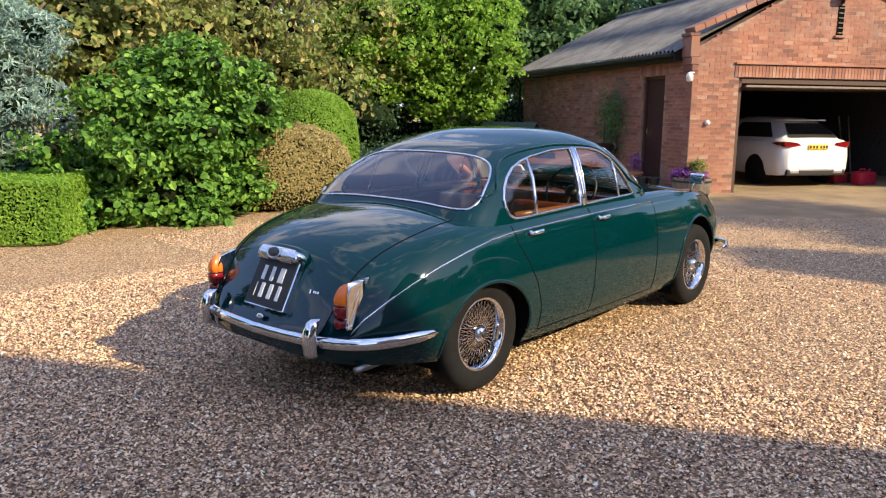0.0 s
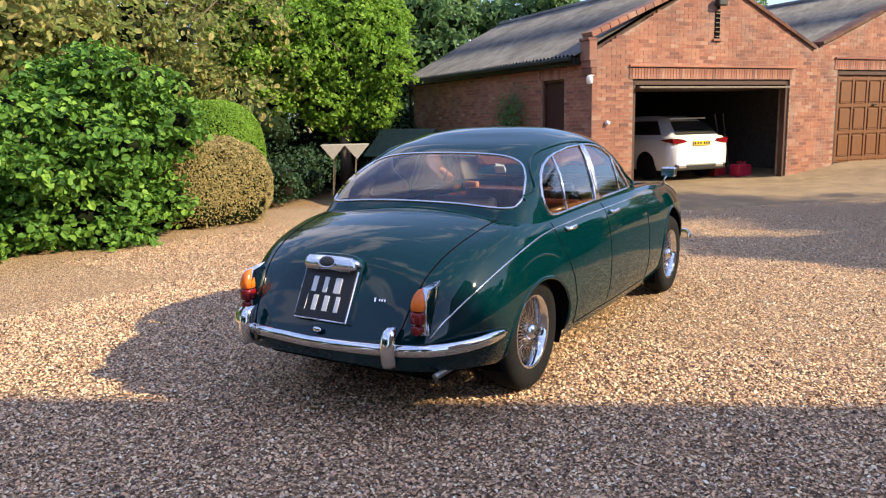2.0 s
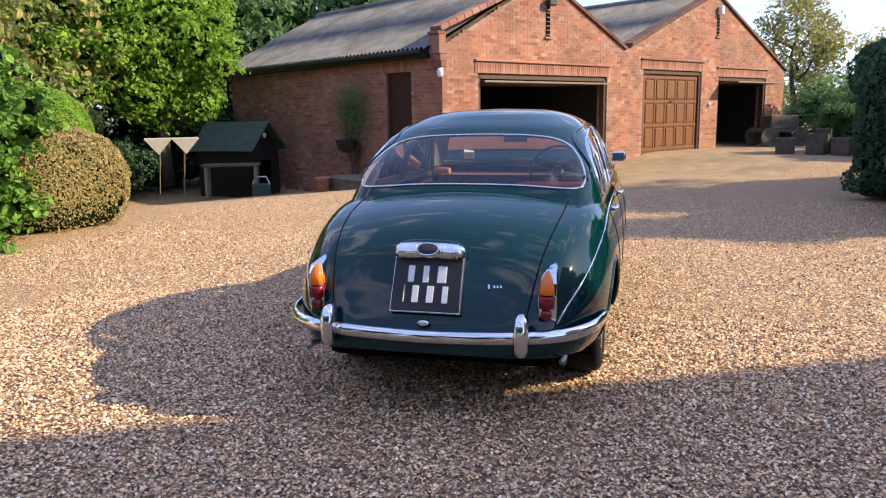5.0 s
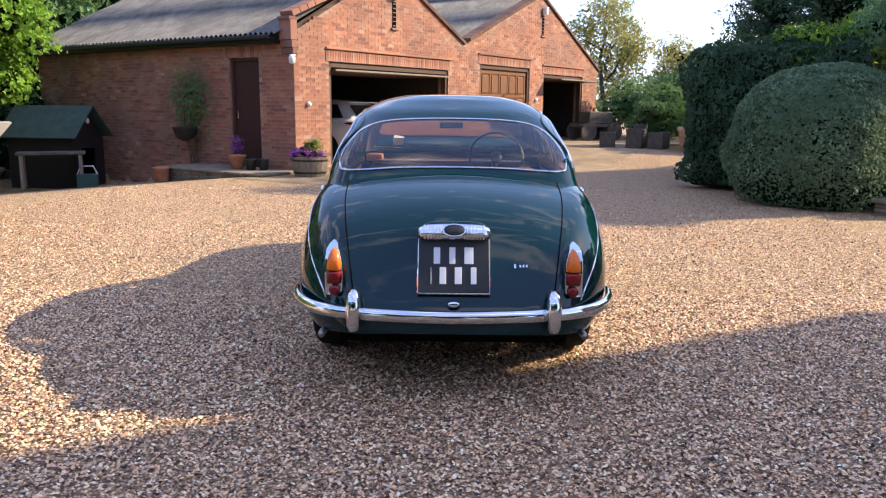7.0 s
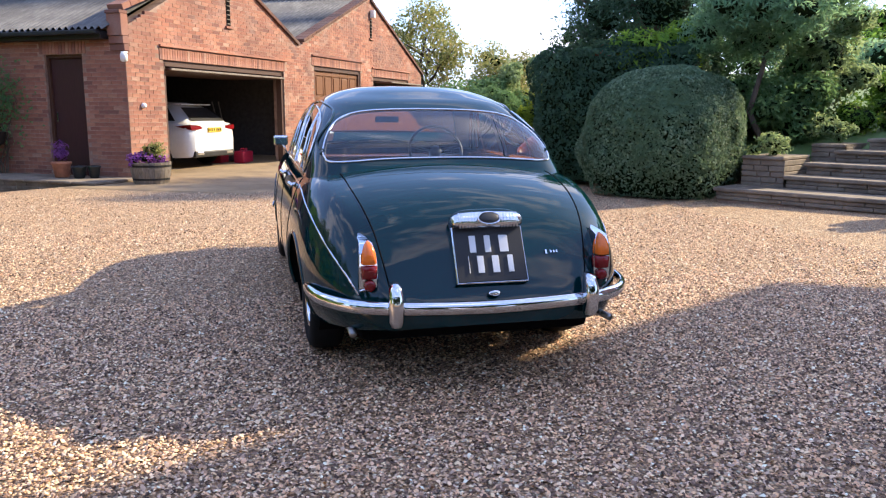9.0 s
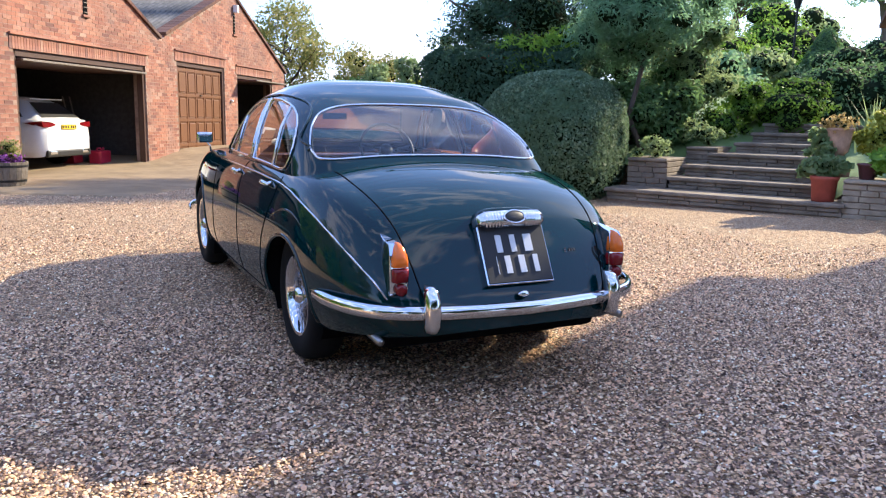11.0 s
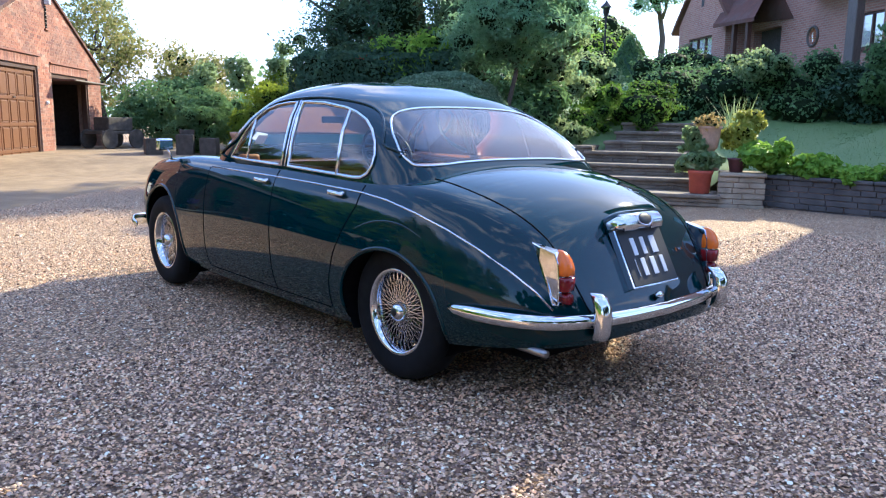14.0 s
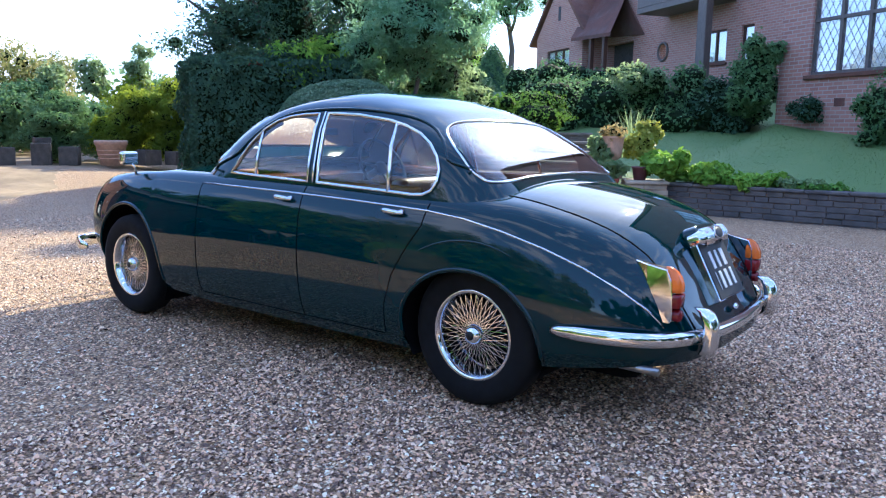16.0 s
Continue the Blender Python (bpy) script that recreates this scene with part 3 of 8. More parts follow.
def bank():
    xs, ys = np.concatenate([np.arange(4.5, 14, 0.35), np.arange(14, 60, 2.0)]), np.concatenate([np.arange(-14, -2, 1.5), np.arange(-2, 10, 0.35), np.arange(10, 60, 2.0)])
    bm = bmesh.new()
    V = {}

    def ok(x, y):
        b = (x - 5.42) * SB.x + (y - 5.38) * SB.y
        return x >= 7.68 if y < 2.2 else (b > 0.62 and (x - 4.6) > (y - 7.0) * 0.55)
    for i, x in enumerate(xs):
        for j, y in enumerate(ys):
            if ok(x, y):
                V[i, j] = bm.verts.new((x, y, bank_z(x, y) + 0.03 * noise.noise(Vector((x * 0.6, y * 0.6, 0)))))
    for i in range(len(xs) - 1):
        for j in range(len(ys) - 1):
            q = [(i, j), (i + 1, j), (i + 1, j + 1), (i, j + 1)]
            if all(k in V for k in q):
                bm.faces.new([V[k] for k in q])
    return mesh_of("lawn", bm, GRASS, True)


tagged(new("lawn", bank()), "mown lawn on the bank below the house", "lawn", kind="structure")


def grass_tufts():
    rng = np.random.default_rng(11)
    k = 12000
    x, y = rng.uniform(7.7, 13.5, k), rng.uniform(-6.0, 4.0, k)
    m = (y < 2.2) | (((x - 5.42) * SA.x + (y - 5.38) * SA.y) > 3.2)
    x, y = x[m], y[m]
    z = np.array([bank_z(a, b) for a, b in zip(x, y)])
    p = np.stack([x, y, z + 0.015], 1)
    n = rng.normal(0, 1, p.shape)
    n[:, 2] = 0
    return leaf_mesh("grass_blades", p, n, 0.032, LEAF_LAWN, 0.15, 0.16, rng)


tagged(new("grass_blades", grass_tufts()), "short green grass blades of the lawn", "grass", kind="stuff")

garden_steps = thing("garden_steps", "broad stone garden steps climbing the bank", "steps")
STEPS = [(0.0, 3.15, 0.0, 0.25), (0.72, 2.9, 0.62, 0.42), (0.80, 2.85, 1.10, 0.59), (1.02, 2.80, 1.60, 0.76), (1.25, 2.8, 2.25, 0.92), (1.35, 2.8, 2.9, 1.08), (1.4, 2.8, 3.5, 1.24)]
for i, (a0, a1, b0, z) in enumerate(STEPS):
    b1 = STEPS[i + 1][2] + 0.12 if i < len(STEPS) - 1 else b0 + 1.2
    part("tread", box(bmesh.new(), a0 - 0.02, a1 + 0.02, b0 - 0.035, b1, z - 0.055, z, 0.012, 1, SM), PAVING, garden_steps)
    rng = random.Random(i)
    for c in range(2):
        a = a0 + 0.01
        while a < a1 - 0.05:
            w = min(rng.uniform(0.22, 0.5), a1 - a)
            zz = z - 0.055 - (c + 1) * 0.058
            d = rng.uniform(-0.012, 0.012)
            part("stone", box(bmesh.new(), a + 0.004, a + w - 0.004, b0 + d, b0 + 0.25, zz + 0.003, zz + 0.055, 0.006, 1, SM), PAVING, garden_steps)
            a += w
    part("riser", box(bmesh.new(), a0 + 0.02, a1 - 0.02, b0 + 0.04, b1, z - 0.25, z - 0.056, 0, 1, SM), MORTAR, garden_steps)


def stone_wall(name, label, cat, m, length, depth, z0, z1, cap=0.05, seed=0, mat=PAVING, kind=""):
    """A low wall of thin walling stones under flat copings; its face looks along -y of m."""
    ob = thing(name, label, cat, None, kind=kind)
    rng = random.Random(seed)
    h, z = (z1 - cap - z0), z0
    rows = max(2, round(h / 0.075))
    for r in range(rows):
        zz0, zz1 = z0 + h * r / rows, z0 + h * (r + 1) / rows
        a = -rng.uniform(0, 0.1)
        while a < length:
            w = rng.uniform(0.18, 0.42)
            x0, x1 = max(a, 0), min(a + w, length)
            if x1 - x0 > 0.03:
                part("stone", box(bmesh.new(), x0 + 0.004, x1 - 0.004, rng.uniform(-0.014, 0.006), depth + rng.uniform(-0.006, 0.012), zz0 + 0.004, zz1 - 0.004, 0.006, 1, m), mat, ob)
            a += w
    part("core", box(bmesh.new(), 0.02, length - 0.02, 0.02, depth - 0.02, z0 - 0.1, z1 - cap, 0, 1, m), MORTAR, ob)
    a = 0.0
    while a < length - 0.01:
        w = min(rng.uniform(0.45, 0.62), length - a)
        part("coping", box(bmesh.new(), a + 0.003, a + w - 0.003, -0.035, depth + 0.03, z1 - cap, z1, 0.012, 1, m), mat, ob)
        a += w
    return ob


stone_wall("planter_wall", "low stone planter wall beside the steps", "planter", SM @ pose(0.08, 0.62, 0), 0.62, 0.9, 0.22, 0.68, seed=2)
stone_wall("planter_wall", "upper stone planter wall beside the steps", "planter", SM @ pose(0.62, 1.75, 0), 0.5, 1.0, 0.5, 0.84, seed=5)
stone_wall("stone_pier", "square pier of thin walling stones below the urn", "pier", SM @ pose(3.12, 0.05, 0), 0.62, 0.7, 0.05, 0.56, seed=3, mat=concrete_mat("pale_walling", (0.24, 0.19, 0.13), (0.42, 0.34, 0.24), 5))
stone_wall("wall_lawn", "dark weathered stone retaining wall along the lawn", "retaining wall", pose(7.50, 2.36, 0, 0, 0, -90), 11.5, 0.24, 0.02, 0.54, seed=4, mat=concrete_mat("dark_walling", (0.065, 0.06, 0.058), (0.14, 0.128, 0.12), 5), kind="structure")

# ---- garage joinery and brickwork trim ----
def garage_box(name, u0, u1, v0, v1, z0, z1, mat, parent=garage, bevel=0.006, label=""):
    return part(name, box(bmesh.new(), u0, u1, v0, v1, z0, z1, bevel, 1, GM), mat, parent, label)


for i, (a, b, h) in enumerate(OPEN):
    fr = tagged(new("door_frame"), "dark brown timber frame of a garage opening", "door frame", kind="structure")
    zg = 0.0 if i == 0 else 0.28
    for x in (a, b - 0.09):
        garage_box("jamb", x, x + 0.09, 0.03, 0.17, zg - 0.05, h, FRAMEWOOD, fr)
    garage_box("head", a, b, 0.03, 0.17, h - 0.11, h, FRAMEWOOD, fr)
    if i != 1:
        up = thing("raised_garage_door", "brown up-and-over garage door swung up under the ceiling", "garage door")
        bm = box(bmesh.new(), a + 0.1, b - 0.1, -0.07 if i == 0 else -0.55, 1.7, h - 0.19, h - 0.14, 0.01, 1, GM)
        part("door_leaf", bm, FRAMEWOOD, up)
        # rail paler than the leaf: its lit edge is put into the colour
        garage_box("bottom_rail", a + 0.1, b - 0.1, -0.10 if i == 0 else -0.58, -0.05 if i == 0 else -0.52, h - 0.185, h - 0.145, WEATHERED, up)
# closed panelled door
gd = thing("panelled_garage_door", "closed orange-brown timber garage door with raised panels", "garage door")
a, b, h = OPEN[1]
garage_box("door_leaf", a + 0.09, b - 0.09, 0.09, 0.13, 0.30, h - 0.11, BROWNDOOR, gd)
cols, rows = 5, 3
pw, ph = (b - a - 0.18 - 0.16) / cols, (h - 0.11 - 0.30 - 0.16) / rows
for c in range(cols):
    for r in range(rows):
        u0, z0 = a + 0.09 + 0.08 + c * pw, 0.30 + 0.08 + r * ph
        pn = bmesh.new()
        box(pn, u0 + 0.05, u0 + pw - 0.05, 0.066, 0.10, z0 + 0.06, z0 + ph - 0.06, 0.03, 1, GM)
        part("panel", pn, BROWNDOOR, gd)
for c in range(cols + 1):
    u0 = a + 0.17 + c * pw
    garage_box("stile", u0 - 0.035, u0 + 0.035, 0.07, 0.10, 0.30, h - 0.11, BROWNDOOR, gd)
for r in range(rows + 1):
    z0 = 0.38 + r * ph
    garage_box("rail", a + 0.09, b - 0.09, 0.072, 0.102, z0 - 0.04, z0 + 0.04, BROWNDOOR, gd)
garage_box("door_handle", a + 1.34, a + 1.46, 0.03, 0.06, 1.63, 1.66, BLACKPAINT, gd, 0.005, "black T handle")
# side door
sd = tagged(new("door_side"), "dark brown boarded side door in a brick wall", "door", kind="structure")
part("door_leaf", box(bmesh.new(), 0.10, 0.15, DOOR[0] + 0.06, DOOR[1] - 0.06, 0.05, DOOR[2] - 0.06, 0.004, 1, GM), DARKDOOR, sd)
for y0, y1, z0, z1 in ((DOOR[0], DOOR[0] + 0.06, -0.05, DOOR[2]), (DOOR[1] - 0.06, DOOR[1], -0.05, DOOR[2]), (DOOR[0], DOOR[1], DOOR[2] - 0.06, DOOR[2])):
    part("frame", box(bmesh.new(), 0.05, 0.17, y0, y1, z0, z1, 0.004, 1, GM), FRAMEWOOD, sd)
part("door_handle", box(bmesh.new(), 0.06, 0.10, DOOR[1] - 0.16, DOOR[1] - 0.13, 1.05, 1.22, 0.006, 1, GM), CHROME, sd, "steel lever handle")
# verge copings, kneelers, gutter, rainwater pipe
for (u0, z0), (u1, z1) in (((-0.02, EAVE + 0.30), APEX1), ((VALLEY - 0.1, 2.98), APEX1), ((VALLEY + 0.1, 2.98), APEX2), ((U_END + 0.12, 2.66), APEX2)):
    L = math.hypot(u1 - u0, z1 - z0)
    ang = math.degrees(math.atan2(z1 - z0, u1 - u0))
    k = int(L / 0.225)
    for j in range(k):
        m = GM @ pose(u0, 0, z0 + 0.0, 0, -ang, 0) @ pose(j * L / k, 0, 0)
        if z0 > EAVE + 0.2 and u0 < 0:
            part("coping_brick", box(bmesh.new(), 0.003, L / k - 0.003, -0.04, 0.30, -0.01, 0.10, 0.008, 1, m), TILE, garage)
        else:
            part("verge_tile", box(bmesh.new(), 0.002, L / k - 0.002, -0.06, 0.30, 0.02, 0.10, 0.006, 1, m), ROOFTILE, garage)
for z0, z1, u0 in ((2.32, 2.44, -0.03), (2.44, 2.58, -0.055), (2.58, 2.96, -0.08), (2.96, 3.02, -0.11)):
    garage_box("kneeler", u0, 0.10, -0.02, 0.30, z0, z1 - 0.004, TILE if z0 > 2.9 else BRICK)
part("gutter", box(bmesh.new(), -0.33, -0.22, 0.32, SIDE_L + 0.2, EAVE - 0.13, EAVE - 0.05, 0.02, 2, GM), BLACKPAINT, garage, "black eaves gutter")
part("fascia", box(bmesh.new(), -0.22, -0.004, 0.32, SIDE_L + 0.1, EAVE - 0.20, EAVE - 0.06, 0.004, 1, GM), BLACKPAINT, garage)
part("rainwater_pipe", tube(bmesh.new(), [GM @ Vector((-0.28, SIDE_L, EAVE - 0.1)), GM @ Vector((-0.12, SIDE_L - 0.02, EAVE - 0.35)), GM @ Vector((-0.10, SIDE_L - 0.02, -0.5))], 0.04, 10), BLACKPAINT, garage, smooth=True)
ridge = tube(bmesh.new(), [GM @ Vector((APEX1[0], 0.3, APEX1[1] + 0.10)), GM @ Vector((APEX1[0], SIDE_L + 0.2, APEX1[1] + 0.10))], 0.09, 8)
part("ridge_capping", ridge, SLATE, garage)
ridge = tube(bmesh.new(), [GM @ Vector((APEX2[0], 0.3, APEX2[1] + 0.08)), GM @ Vector((APEX2[0], SIDE_L + 0.2, APEX2[1] + 0.08))], 0.09, 8)
part("ridge_capping", ridge, SLATE, garage)
for u, z0, z1 in ((APEX1[0], 3.06, 3.62), (APEX2[0], 3.45, 4.02)):
    garage_box("slit_vent", u - 0.07, u + 0.07, -0.012, 0.05, z0, z1, BLACK, garage, 0)
    for q in range(6):
        garage_box("louvre", u - 0.06, u + 0.06, -0.03, 0.0, z0 + 0.04 + q * (z1 - z0) / 6, z0 + 0.055 + q * (z1 - z0) / 6, WEATHERED, garage, 0)
    garage_box("vent_sill", u - 0.12, u + 0.12, -0.05, 0.02, z0 - 0.05, z0, TILE)
flood = thing("flood_light", "black outdoor flood light below the gable", "outdoor light", GM @ pose(APEX1[0], -0.01, 3.72))
part("lamp_body", boxed(-0.12, 0.12, -0.16, -0.03, 0.0, 0.15, 0.02, 2), BLACKPAINT, flood)
part("lamp_glass", boxed(-0.10, 0.10, -0.166, -0.158, 0.02, 0.13, 0.0), PLASTIC, flood)
part("bracket", boxed(-0.02, 0.02, -0.05, 0.02, -0.06, 0.05, 0.004), BLACKPAINT, flood)
flood = thing("wall_light", "white bulkhead light below the gable", "outdoor light", GM @ pose(APEX2[0], -0.01, 4.05))
part("lamp_body", boxed(-0.06, 0.06, -0.14, 0.0, 0.0, 0.22, 0.02, 2), WHITEFRAME, flood)
wl_ = thing("corner_light", "small white lantern on the corner of the garage", "outdoor light", GM @ pose(-0.02, -0.02, 2.16))
part("lamp_body", lathe(bmesh.new(), [(0.03, 0.0), (0.06, 0.02), (0.065, 0.12), (0.05, 0.15), (0.02, 0.17)], 14, "Z", pose(-0.07, -0.03, -0.04)), WHITEFRAME, wl_, smooth=True)
part("bracket", boxed(-0.08, 0.03, -0.04, 0.03, 0.12, 0.14, 0.004), WHITEFRAME, wl_)
for u, z in ((0.36, 1.36), (10.05, 1.55)):
    sn = thing("alarm_sensor", "small white sensor box fixed to the brickwork", "sensor", GM @ pose(u, 0, z))
    part("sensor_body", lathe(bmesh.new(), [(0.05, -0.012), (0.05, -0.04), (0.035, -0.075), (0.01, -0.08)], 14, "Y"), WHITEFRAME, sn, smooth=True)

# white hatchback in the first garage: local x along the car's right, y forward
hatch = thing("white_hatchback", "white modern hatchback parked inside the garage", "car", GM @ pose(3.56, 0.78, 0.03, 0, 0, 0))
HY = [0.0, 0.04, 0.15, 0.4, 0.8, 1.6, 2.6, 3.4, 4.0, 4.3]
hw, hb = curve_y(HY, [0.70, 0.80, 0.865, 0.885, 0.895, 0.895, 0.895, 0.88, 0.80, 0.55]), curve_y(HY, [0.30, 0.24, 0.22, 0.21, 0.2, 0.2, 0.2, 0.2, 0.22, 0.3])
hz = curve_y(HY, [0.86, 0.93, 0.97, 0.98, 0.98, 0.97, 0.95, 0.90, 0.80, 0.62])
P = []
for y in np.linspace(0, 4.3, 60):
    w, zb, zt = float(hw(y)), float(hb(y)), float(hz(y))
    sec = [(w * 0.9, zb), (w * 0.985, zb + 0.12), (w, zb + 0.38), (w * 0.985, zt - 0.22), (w * 0.95, zt - 0.06), (w * 0.86, zt), (0, zt + 0.02)]
    full_ = sec + [(-x, z) for x, z in sec[-2::-1]]
    P.append([(x, y, z) for x, z in full_])
P = np.array(P)
HF = np.stack([(np.arange(59)[:, None] * 13 + np.arange(12)[None]), (np.arange(59)[:, None] * 13 + np.arange(12)[None] + 1), (np.arange(1, 60)[:, None] * 13 + np.arange(12)[None] + 1), (np.arange(1, 60)[:, None] * 13 + np.arange(12)[None])], -1).reshape(-1, 4)
part("body", arrays("body", P.reshape(-1, 3), HF[:, ::-1], WHITEPAINT, True), None, hatch)
bm = bmesh.new()
vs = [bm.verts.new(p) for p in P[0]]
bm.faces.new(vs)
part("rear_panel", bm, WHITEPAINT, hatch)
bm = bmesh.new()
prof = [(0.06, 0.90, 0.80), (0.16, 1.00, 0.74), (0.34, 1.16, 0.66), (0.56, 1.31, 0.58), (0.78, 1.39, 0.56), (1.1, 1.43, 0.58), (1.8, 1.44, 0.60), (2.3, 1.36, 0.60), (2.9, 1.05, 0.70), (3.05, 0.93, 0.78)]
rr = []
for y, z, w in prof:
    rr.append([bm.verts.new((x, y, zz)) for x, zz in ((-0.82, 0.92), (-w - 0.02, max(0.93, z - 0.12)), (-w + 0.12, z), (0, z + 0.015), (w - 0.12, z), (w + 0.02, max(0.93, z - 0.12)), (0.82, 0.92))])
for A, B in zip(rr, rr[1:]):
    for j in range(6):
        bm.faces.new((A[j], B[j], B[j + 1], A[j + 1]))
bm.faces.new(rr[0])
bmesh.ops.recalc_face_normals(bm, faces=bm.faces[:])
part("roof", bm, WHITEPAINT, hatch, smooth=True)
bm = bmesh.new()
q = [bm.verts.new(p) for p in ((-0.60, 0.155, 1.02), (0.60, 0.155, 1.02), (0.56, 0.32, 1.17), (0.46, 0.53, 1.315), (-0.46, 0.53, 1.315), (-0.56, 0.32, 1.17))]
bm.faces.new(q)
part("rear_window", bm, BLACKPAINT, hatch, "dark tinted rear window")
part("spoiler", boxed(-0.52, 0.52, 0.46, 0.85, 1.365, 1.395, 0.012, 2), WHITEPAINT, hatch)
for sx in (1, -1):
    bm = bmesh.new()
    q = [bm.verts.new((sx * x, y, z)) for x, y, z in ((0.78, 0.45, 1.02), (0.78, 1.9, 1.0), (0.64, 1.75, 1.32), (0.635, 0.75, 1.33))]
    bm.faces.new(q)
    part("side_window", bm, BLACKPAINT, hatch)
    lb = bmesh.new()
    wrap = curve_y([0.0, 0.70, 0.80, 0.865, 0.885], [0.0, 0.0, 0.04, 0.15, 0.4])
    shape = [(0.40, 0.865), (0.52, 0.915), (0.70, 0.935), (0.80, 0.94), (0.87, 0.925), (0.882, 0.90), (0.865, 0.855), (0.78, 0.825), (0.66, 0.82), (0.52, 0.84)]
    outer = [lb.verts.new((sx * (x + 0.006), float(wrap(x)) - 0.012, z)) for x, z in shape]
    inner = [lb.verts.new((sx * (x - 0.05), float(wrap(x)) + 0.06, z)) for x, z in shape]
    lb.faces.new(outer)
    for k_ in range(len(shape)):
        j_ = (k_ + 1) % len(shape)
        lb.faces.new((outer[k_], inner[k_], inner[j_], outer[j_]))
    bmesh.ops.recalc_face_normals(lb, faces=lb.faces[:])
    part("tail_lamp", lb, REDLENS, hatch, "red tail lamp cluster")
    part("exhaust_trim", boxed(min(sx * 0.42, sx * 0.66), max(sx * 0.42, sx * 0.66), -0.03, 0.06, 0.27, 0.35, 0.02, 2), CHROME, hatch)
    wh = new("rear_wheel")
    wh.parent = hatch
    wh.location = (sx * 0.80, 0.85, 0.325)
    part("tyre", lathe(bmesh.new(), [(0.22, -0.1), (0.31, -0.1), (0.325, -0.07), (0.325, 0.07), (0.31, 0.1), (0.22, 0.1)], 32, "X"), RUBBER, wh, smooth=True)
    part("rim", lathe(bmesh.new(), [(0.05, 0.06), (0.1, 0.085), (0.2, 0.09), (0.22, 0.1), (0.23, 0.06)], 32, "X", pose(0, 0, 0, 0, 0, 0 if sx > 0 else 180)), plain("alloy", (0.25, 0.25, 0.26), 0.35, 0.9), wh, smooth=True)
part("diffuser", boxed(-0.72, 0.72, -0.02, 0.1, 0.22, 0.36, 0.03, 2), PLASTIC, hatch)
part("number_plate", boxed(-0.24, 0.24, -0.03, 0.0, 0.775, 0.875, 0.004), YELLOW, hatch, "yellow number plate")
for x in (-0.2, -0.12, -0.04, 0.06, 0.13, 0.2):
    part("plate_bar", boxed(x - 0.022, x + 0.022, -0.034, -0.029, 0.795, 0.855), BLACKPAINT, hatch)

# clutter in the garages
for u, v, w, d, h, nm, lb, mt in ((5.0, 1.0, 0.42, 0.3, 0.36, "petrol_can", "red plastic petrol can on the garage floor", plain("red_plastic", (0.45, 0.02, 0.05), 0.4)),
                                  (4.72, 1.5, 0.35, 0.3, 0.3, "petrol_can", "small red plastic can on the garage floor", plain("red_plastic_b", (0.38, 0.015, 0.03), 0.4))):
    o = thing(nm, lb, "can", GM @ pose(u, v, 0.0))
    part("can_body", boxed(-w / 2, w / 2, -d / 2, d / 2, 0.0, h * 0.85, 0.04, 2), mt, o)
    part("spout", tube(bmesh.new(), [(w * 0.2, 0, h * 0.8), (w * 0.35, 0, h)], 0.025, 8), mt, o)
    part("grip", tube(bmesh.new(), [(-w * 0.3, 0, h * 0.84), (-w * 0.25, 0, h), (w * 0.05, 0, h), (w * 0.1, 0, h * 0.84)], 0.015, 6), mt, o)
for u, lean in ((11.2, 0.1), (11.6, -0.08), (12.1, 0.15), (5.05, 0.06), (4.9, -0.05)):
    o = thing("garden_tool", "long-handled garden tool leaning against the wall", "garden tool", GM @ pose(u, 1.4, 0.28 if u > 8 else 0.0))
    part("shaft", tube(bmesh.new(), [(0, 0, 0.0), (lean, 0.35, 1.5)], 0.016, 6), WEATHERED, o)
    part("tool_head", boxed(-0.09, 0.09, -0.02, 0.02, 0.0, 0.25, 0.01), plain("tool_steel", (0.2, 0.2, 0.2), 0.5, 0.8), o)

# raised stone platform at the side door
stone_wall("door_platform", "low stone platform with flat paving at the side door", "platform", GM @ pose(-1.05, 3.0, 0, 0, 0, -90), 3.15, 1.02, -0.35, 0.06, seed=9)

# bricks laid in stretcher bond, nearest ones first
def brick_mesh(w, h, d=0.10, name="brick"):
    bm = boxed(-w / 2, w / 2, -0.006, d, -h / 2, h / 2)
    for f in [f for f in bm.faces if f.normal.y > 0.5]:
        bm.faces.remove(f)
    return mesh_of(name, bm, BRICK)


def brick_rows(length, low, high, holes, seed):
    """Centres, widths and offsets of bricks on a wall in its own plane."""
    rng = random.Random(seed)
    out = []
    for r in range(int((high(None) - low) / 0.075) + 1):
        z = low + 0.0375 + r * 0.075
        a = -0.1125 * (r % 2)
        while a < length:
            x0, x1 = max(a, 0.0), min(a + 0.225, length)
            mid = (x0 + x1) / 2
            hole = any(h0 - 0.02 < mid < h1 + 0.02 and k0 - 0.02 < z < k1 + 0.02 for h0, h1, k0, k1 in holes)
            if x1 - x0 > 0.05 and z + 0.03 < high(mid) and not hole:
                # trim to the sides of a hole
                for h0, h1, k0, k1 in holes:
                    if k0 < z < k1:
                        if x0 < h0 < x1:
                            x1 = h0
                        if x0 < h1 < x1:
                            x0 = h1
                if x1 - x0 > 0.04:
                    out.append(((x0 + x1) / 2, z, x1 - x0 - 0.010, rng.uniform(-0.002, 0.002)))
            a += 0.225
    return out


